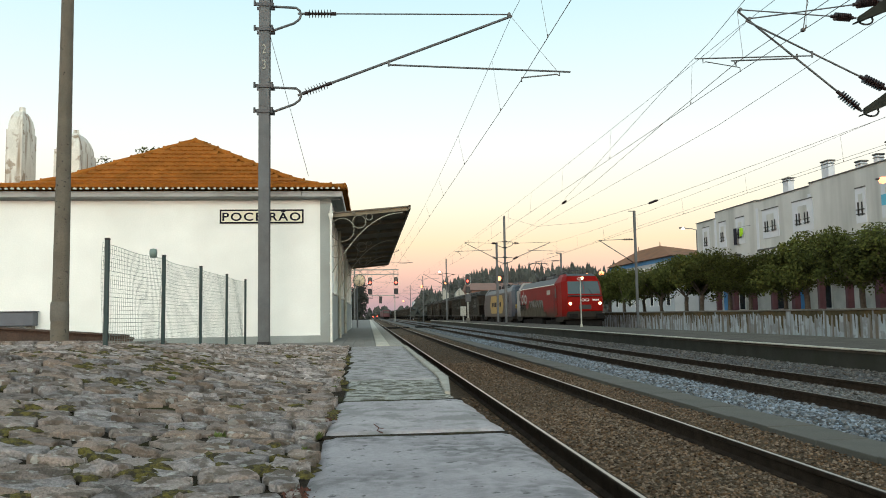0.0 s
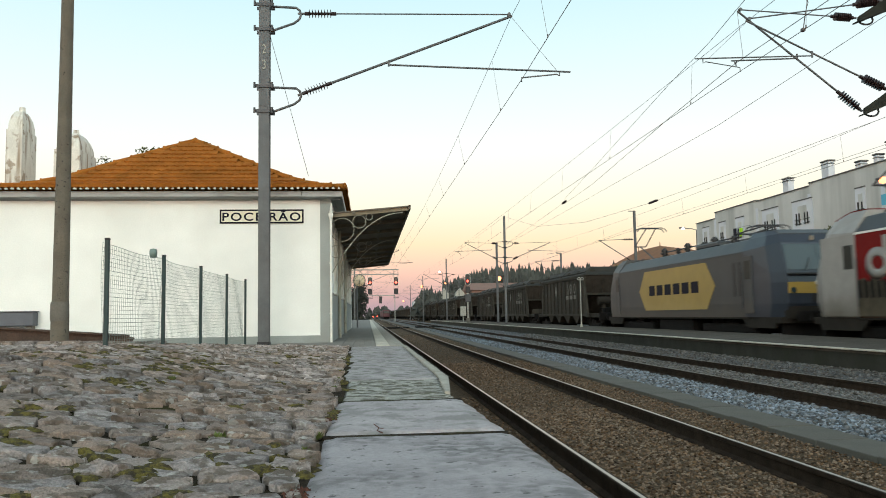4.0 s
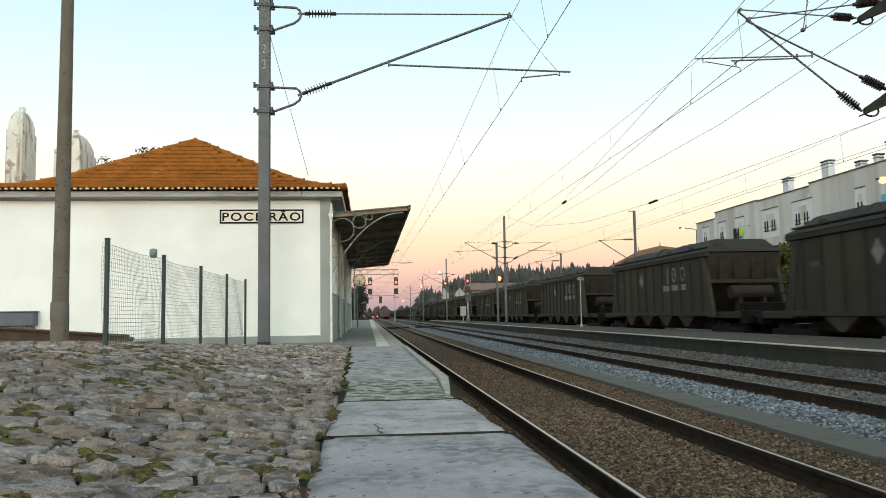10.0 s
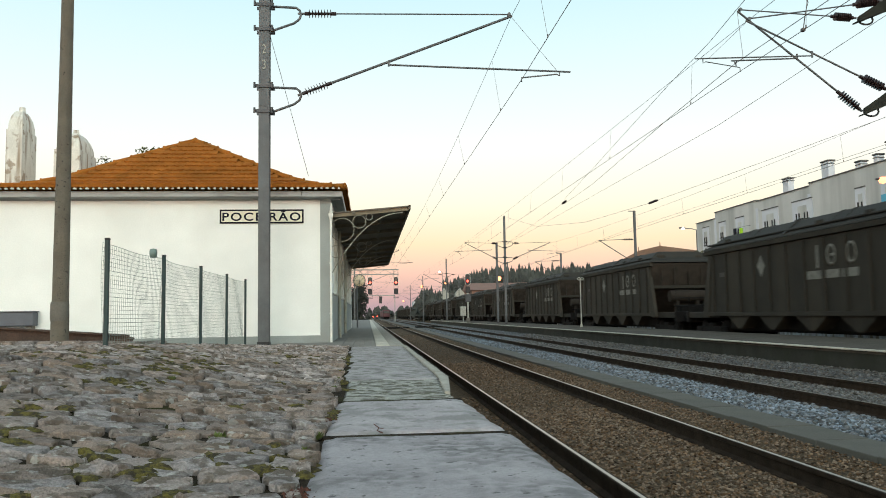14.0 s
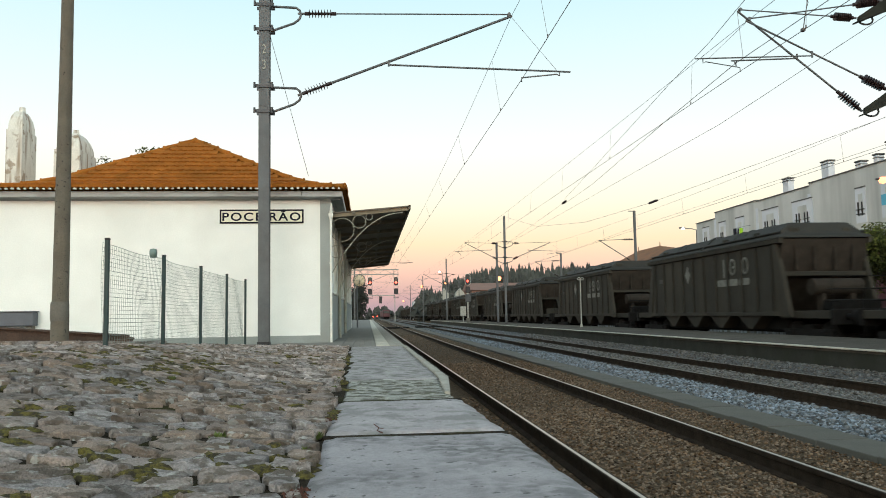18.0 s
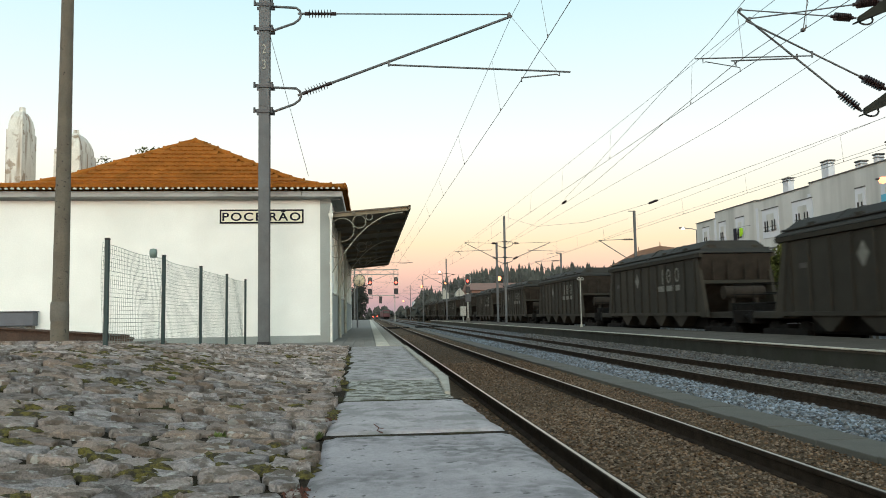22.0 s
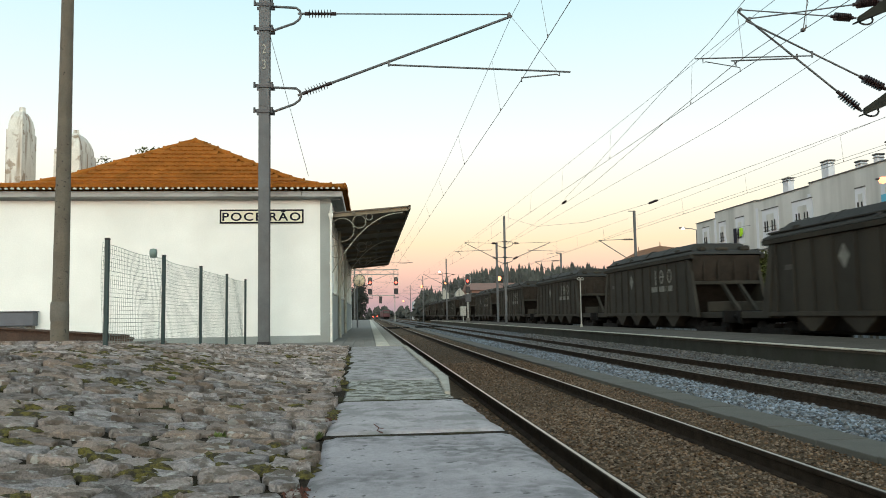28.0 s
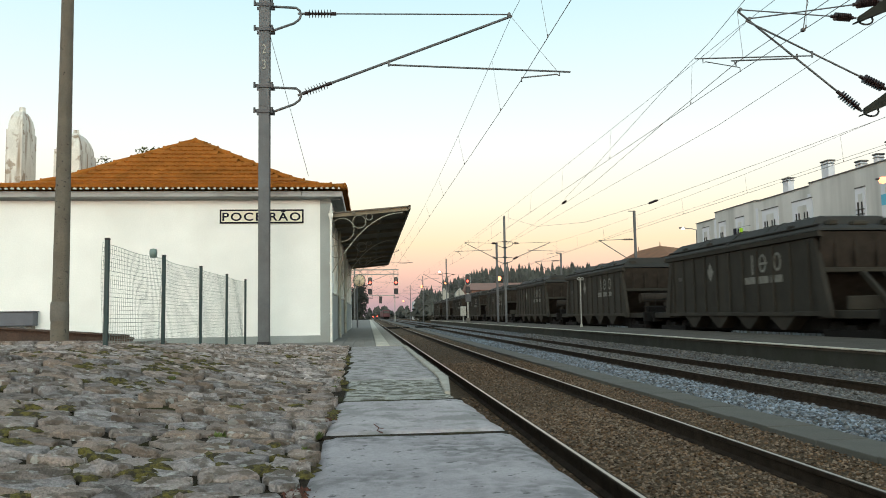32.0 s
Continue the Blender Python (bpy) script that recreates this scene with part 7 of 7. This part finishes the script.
# cobbles: uneven stones in a loose pattern, cells of a jittered grid cut against their neighbours
def cobbles():
    rnd = random.Random(21)
    sx, sy = 0.196, 0.138
    pts, wts, corners = {}, {}, []
    X0, X1, Y0, Y1 = -9.4, -0.12, -3.0, 13.6
    cols, rows = int((X1 - X0) / sx) + 3, int((Y1 - Y0) / sy) + 3
    for i in range(-1, cols):
        for j in range(-1, rows):
            wts[(i, j)] = rnd.choice((-0.007, -0.003, 0.0, 0.0, 0.003, 0.007))
            pts[(i, j)] = (X0 + (i + 0.5 + (0.5 if j % 2 else 0) + rnd.uniform(-0.38, 0.38)) * sx, Y0 + (j + 0.5 + rnd.uniform(-0.36, 0.36)) * sy)
    near, rest = [], G()
    for (i, j), (px, py) in pts.items():
        if not (X0 < px < X1 and Y0 < py < Y1):
            continue
        if px < -0.8 * py - 4.5:
            continue
        poly = [(px - 0.3, py - 0.3), (px + 0.3, py - 0.3), (px + 0.3, py + 0.3), (px - 0.3, py + 0.3)]
        for di in range(-2, 3):
            for dj in range(-2, 3):
                q = pts.get((i + di, j + dj))
                if q is None or (di == 0 and dj == 0):
                    continue
                dx, dy = q[0] - px, q[1] - py
                # larger stones push the dividing line towards their neighbours
                lean = 0.5 + (wts[(i, j)] - wts[(i + di, j + dj)]) / (2 * (dx * dx + dy * dy))
                mx, my = px + dx * lean, py + dy * lean
                out = []
                for a, b in zip(poly, poly[1:] + poly[:1]):
                    fa, fb = (a[0] - mx) * dx + (a[1] - my) * dy, (b[0] - mx) * dx + (b[1] - my) * dy
                    if fa <= 0:
                        out.append(a)
                    if (fa < 0) != (fb < 0):
                        t = fa / (fa - fb)
                        out.append((a[0] + (b[0] - a[0]) * t, a[1] + (b[1] - a[1]) * t))
                poly = out
                if len(poly) < 3:
                    break
            if len(poly) < 3:
                break
        if len(poly) < 3:
            continue
        # the last row is cut off along the slabs
        poly = [(min(x, -0.193 - 0.016 * max(0.0, y - 5) + 0.010 * math.sin(7 * y)), y) for x, y in poly]
        if max(p[0] for p in poly) - min(p[0] for p in poly) < 0.05:
            continue
        cx, cy = sum(p[0] for p in poly) / len(poly), sum(p[1] for p in poly) / len(poly)
        corners += poly
        # chip the corners and let every side wander a little
        ring = []
        for a, b in zip(poly, poly[1:] + poly[:1]):
            for f in (0.10, 0.36, 0.64, 0.90):
                ring.append((a[0] + (b[0] - a[0]) * f, a[1] + (b[1] - a[1]) * f))
        ring = [(x + rnd.uniform(-0.009, 0.009), y + rnd.uniform(-0.009, 0.009)) for x, y in ring]
        lift, tx, ty = rnd.uniform(-0.010, 0.007), rnd.uniform(-0.05, 0.05), rnd.uniform(-0.06, 0.03)
        gap = rnd.uniform(0.83, 0.94)
        step = rnd.choice((0.0, 0.0, 0.0, 0.010, 0.016))
        sa = rnd.uniform(0, 6.28)
        vs = []
        n = len(ring)
        z0 = yard(cx, cy)
        seed = rnd.uniform(0, 40)
        levels = ((gap, -0.06), (gap, -0.009), (gap * 0.985, -0.003), (gap * 0.93, 0.0), (gap * 0.72, 0.001), (gap * 0.48, 0.002), (gap * 0.24, 0.002))

        def relief(ux, uy):
            """Split face: a broad swell, finer breaks and now and then a shelf."""
            h = noise.noise(Vector(((cx + ux) * 11, (cy + uy) * 11, seed))) * 0.012 + noise.noise(Vector(((cx + ux) * 38, (cy + uy) * 42, seed))) * 0.007
            return h + (step if ux * math.cos(sa) + uy * math.sin(sa) + 0.02 * noise.noise(Vector((ux * 30, uy * 30, seed))) > 0.01 else 0.0)
        for k, h in levels:
            for x, y in ring:
                ux, uy = (x - cx) * k, (y - cy) * k
                hh = h + lift + tx * ux + ty * uy + (relief(ux, uy) if h > -0.05 else 0)
                vs.append((ux, uy, hh + (yard(cx + ux, cy + uy) - z0)))
        vs.append((0, 0, 0.002 + lift + relief(0, 0)))
        m1 = len(levels) - 1
        fs = [(m * n + q, m * n + (q + 1) % n, (m + 1) * n + (q + 1) % n, (m + 1) * n + q) for m in range(m1) for q in range(n)]
        fs += [(m1 * n + q, m1 * n + (q + 1) % n, (m1 + 1) * n) for q in range(n)]
        near.append(((cx * cx + cy * cy * 0.8) + (0.0 if cy > 1.7 and cx > -0.5 * cy - 0.3 else 1000.0), (cx, cy, z0), vs, fs))
    near.sort(key=lambda t: t[0])
    for k, (_, c, vs, fs) in enumerate(near):
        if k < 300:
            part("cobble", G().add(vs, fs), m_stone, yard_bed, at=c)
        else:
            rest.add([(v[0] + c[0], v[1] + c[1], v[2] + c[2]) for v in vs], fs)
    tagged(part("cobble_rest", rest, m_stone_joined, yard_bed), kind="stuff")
    return corners


def moss_pads(corners):
    """Moss where three stones meet, in patches, and thin strips of it along the joints."""
    moss = G()
    rr = random.Random(91)
    seam = [(-0.205 - 0.016 * max(0.0, 2.0 + 0.09 * i - 5) + rr.uniform(-0.012, 0.006), 2.0 + 0.09 * i) for i in range(100) if noise.noise(Vector((0.0, 0.18 * i, 9.0))) > 0.12]
    for x, y in corners + seam:
        d = noise.noise(Vector((x * 0.9, y * 0.9, 3))) + 0.4 * noise.noise(Vector((x * 3.1, y * 3.1, 8)))
        if (x, y) not in seam and (x > -0.2 or y < 1.6 or y > 11 or d < 0.16 + rr.uniform(-0.14, 0.25)):
            continue
        ax, ay, ht, sd = rr.uniform(0.028, 0.085), rr.uniform(0.018, 0.05), rr.uniform(0.014, 0.024), rr.uniform(0, 50)
        z = yard(x, y) - 0.016
        rings, n = 4, 14
        vs, fs = [(x, y, z + ht)], []
        for k in range(1, rings + 1):
            for j in range(n):
                t = 2 * math.pi * j / n
                wob = 1 + 0.9 * noise.noise(Vector((math.cos(t) * 1.5, math.sin(t) * 1.5, sd)))
                px, py = x + ax * wob * k / rings * math.cos(t), y + ay * wob * k / rings * math.sin(t)
                vs.append((px, py, z + ht * (1 - (k / rings) ** 2) + 0.007 * noise.noise(Vector((px * 60, py * 60, sd)))))
        fs += [(0, 1 + j, 1 + (j + 1) % n) for j in range(n)]
        fs += [(1 + (k - 1) * n + j, 1 + k * n + j, 1 + k * n + (j + 1) % n, 1 + (k - 1) * n + (j + 1) % n) for k in range(1, rings) for j in range(n)]
        moss.add(vs, fs, True)
    solid("moss", moss, m_moss, "dull yellow-green moss between the cobbles", "moss", kind="stuff")


moss_pads(cobbles())


# loose ballast stones where the camera is nearest
def ballast(name, label, mat, bands, size, seed):
    rng = np.random.default_rng(seed)
    base = np.array([(1, 0, 0), (-1, 0, 0), (0, 1, 0), (0, -1, 0), (0, 0, 1), (0, 0, -1), (0.7, 0.7, 0.3), (-0.7, 0.6, 0.4), (0.6, -0.7, 0.45), (-0.65, -0.65, 0.35)], float)
    tri = np.array([(4, 0, 6), (4, 6, 2), (4, 2, 7), (4, 7, 1), (4, 1, 9), (4, 9, 3), (4, 3, 8), (4, 8, 0), (0, 2, 6), (2, 1, 7), (1, 3, 9), (3, 0, 8), (5, 2, 0), (5, 1, 2), (5, 3, 1), (5, 0, 3)])
    V, F, off = [], [], 0
    for x0, x1, y0, y1, n, zf in bands:
        # thin out with distance
        u = rng.random(n)
        y = y0 + (y1 - y0) * u ** 1.5
        x = x0 + (x1 - x0) * rng.random(n)
        s = size * rng.uniform(0.55, 1.35, n) * (1 + 0.5 * (y - y0) / (y1 - y0))
        for i in range(n):
            a, b = rng.uniform(0, 6.283), rng.uniform(-0.6, 0.6)
            m = np.array(Euler((b, rng.uniform(-0.6, 0.6), a)).to_matrix())
            v = base * rng.uniform(0.65, 1.2, (10, 1)) * np.array((1.0, 0.8, 0.62)) * s[i]
            V.append(v @ m.T + (x[i], y[i], zf(x[i]) + s[i] * rng.uniform(-0.05, 0.35)))
            F.append(tri + off)
            off += 10
    V, F = np.concatenate(V), np.concatenate(F)
    me = bpy.data.meshes.new(name)
    me.from_pydata(V.tolist(), [], F.tolist())
    me.materials.append(mat)
    solid(name, me, None, label, "ballast", kind="stuff")


def lerp_table(tab):
    def f(x):
        return float(np.interp(x, [a for a, _ in tab], [b for _, b in tab]))
    return f


prof1 = lerp_table([(0.5, Z1 - 0.14), (1.0, Z1 - 0.17), (1.7, Z1 - 0.175), (3.9, Z1 - 0.17), (4.62, Z1 - 0.13)])
prof2 = lerp_table([(5.1, -1.0), (5.3, Z2 - 0.22), (5.8, Z2 - 0.15), (6.4, Z2 - 0.18), (8.6, Z2 - 0.15), (9.1, Z2 + 0.06), (9.33, Z2 + 0.08)])
ballast("ballast_stones", "loose rusty brown ballast stones", m_stones_brown, [(2.02, 3.58, 2.4, 12, 17000, prof1), (2.02, 3.58, 10, 24, 9000, prof1), (3.76, 4.68, 3.6, 24, 12000, prof1), (0.75, 1.84, 2.2, 14, 4500, prof1), (2.02, 3.58, 20, 60, 4500, prof1), (3.76, 4.68, 22, 60, 2500, prof1)], 0.0165, 3)
ballast("fresh_ballast_stones", "loose blue-grey ballast stones", m_stones_blue, [(5.28, 6.54, 6.0, 28, 11000, prof2), (5.28, 6.54, 24, 45, 3500, prof2), (5.28, 9.2, 40, 80, 3500, prof2)], 0.031, 4)
ballast("trackbed_stones", "loose grey ballast stones between the middle rails", m_stones_mid, [(6.74, 8.28, 7.5, 40, 11000, prof2), (8.47, 9.32, 9.5, 45, 8000, prof2)], 0.029, 6)

# pavers of the newer platform, at its near end
paver_me = G().box(0.003, 0.003, -0.03, 0.195, 0.195, 0.0, 0.004).data("paver", m_paver)
paving = bpy.data.objects["platform_paving"]
for j in range(30):
    for i in range(9):
        px, py = 0.13 - 0.2 * (i + 1), 13.5 + 0.2 * j
        if px < BX + 0.05 and py > BY0 - 0.1:
            continue
        part("paver", paver_me, None, paving, at=pose(px, py, R.uniform(-0.002, 0.002)))
strip_me = G().box(0.003, 0.003, -0.03, 0.219, 0.293, 0.0, 0.004).data("strip_tile", m_tactile)
strip = bpy.data.objects["platform_strip"]
for j in range(60):
    part("strip_tile", strip_me, None, strip, at=pose(0.136, 13.5 + 0.30 * j, -0.001 + R.uniform(-0.002, 0.002)))


def rolled(t):
    """Metres run since the start: steady at first, braking gently from 25 s on."""
    return SPEED * t - 0.061 * max(0.0, t - 25.0) ** 2


def motions():
    """The train rolls past."""
    for ob, (y, z) in START.items():
        walk(ob, [(t, pose(T3, y - rolled(t), z, 0, 0, TURNED.get(ob, 0))) for t in (0.0, 5.0, 10.0, 15.0, 20.0, 23.0, 25.0, 26.0, 27.0, 28.0, 29.0, 30.0, 31.0, 32.0)])


motions()
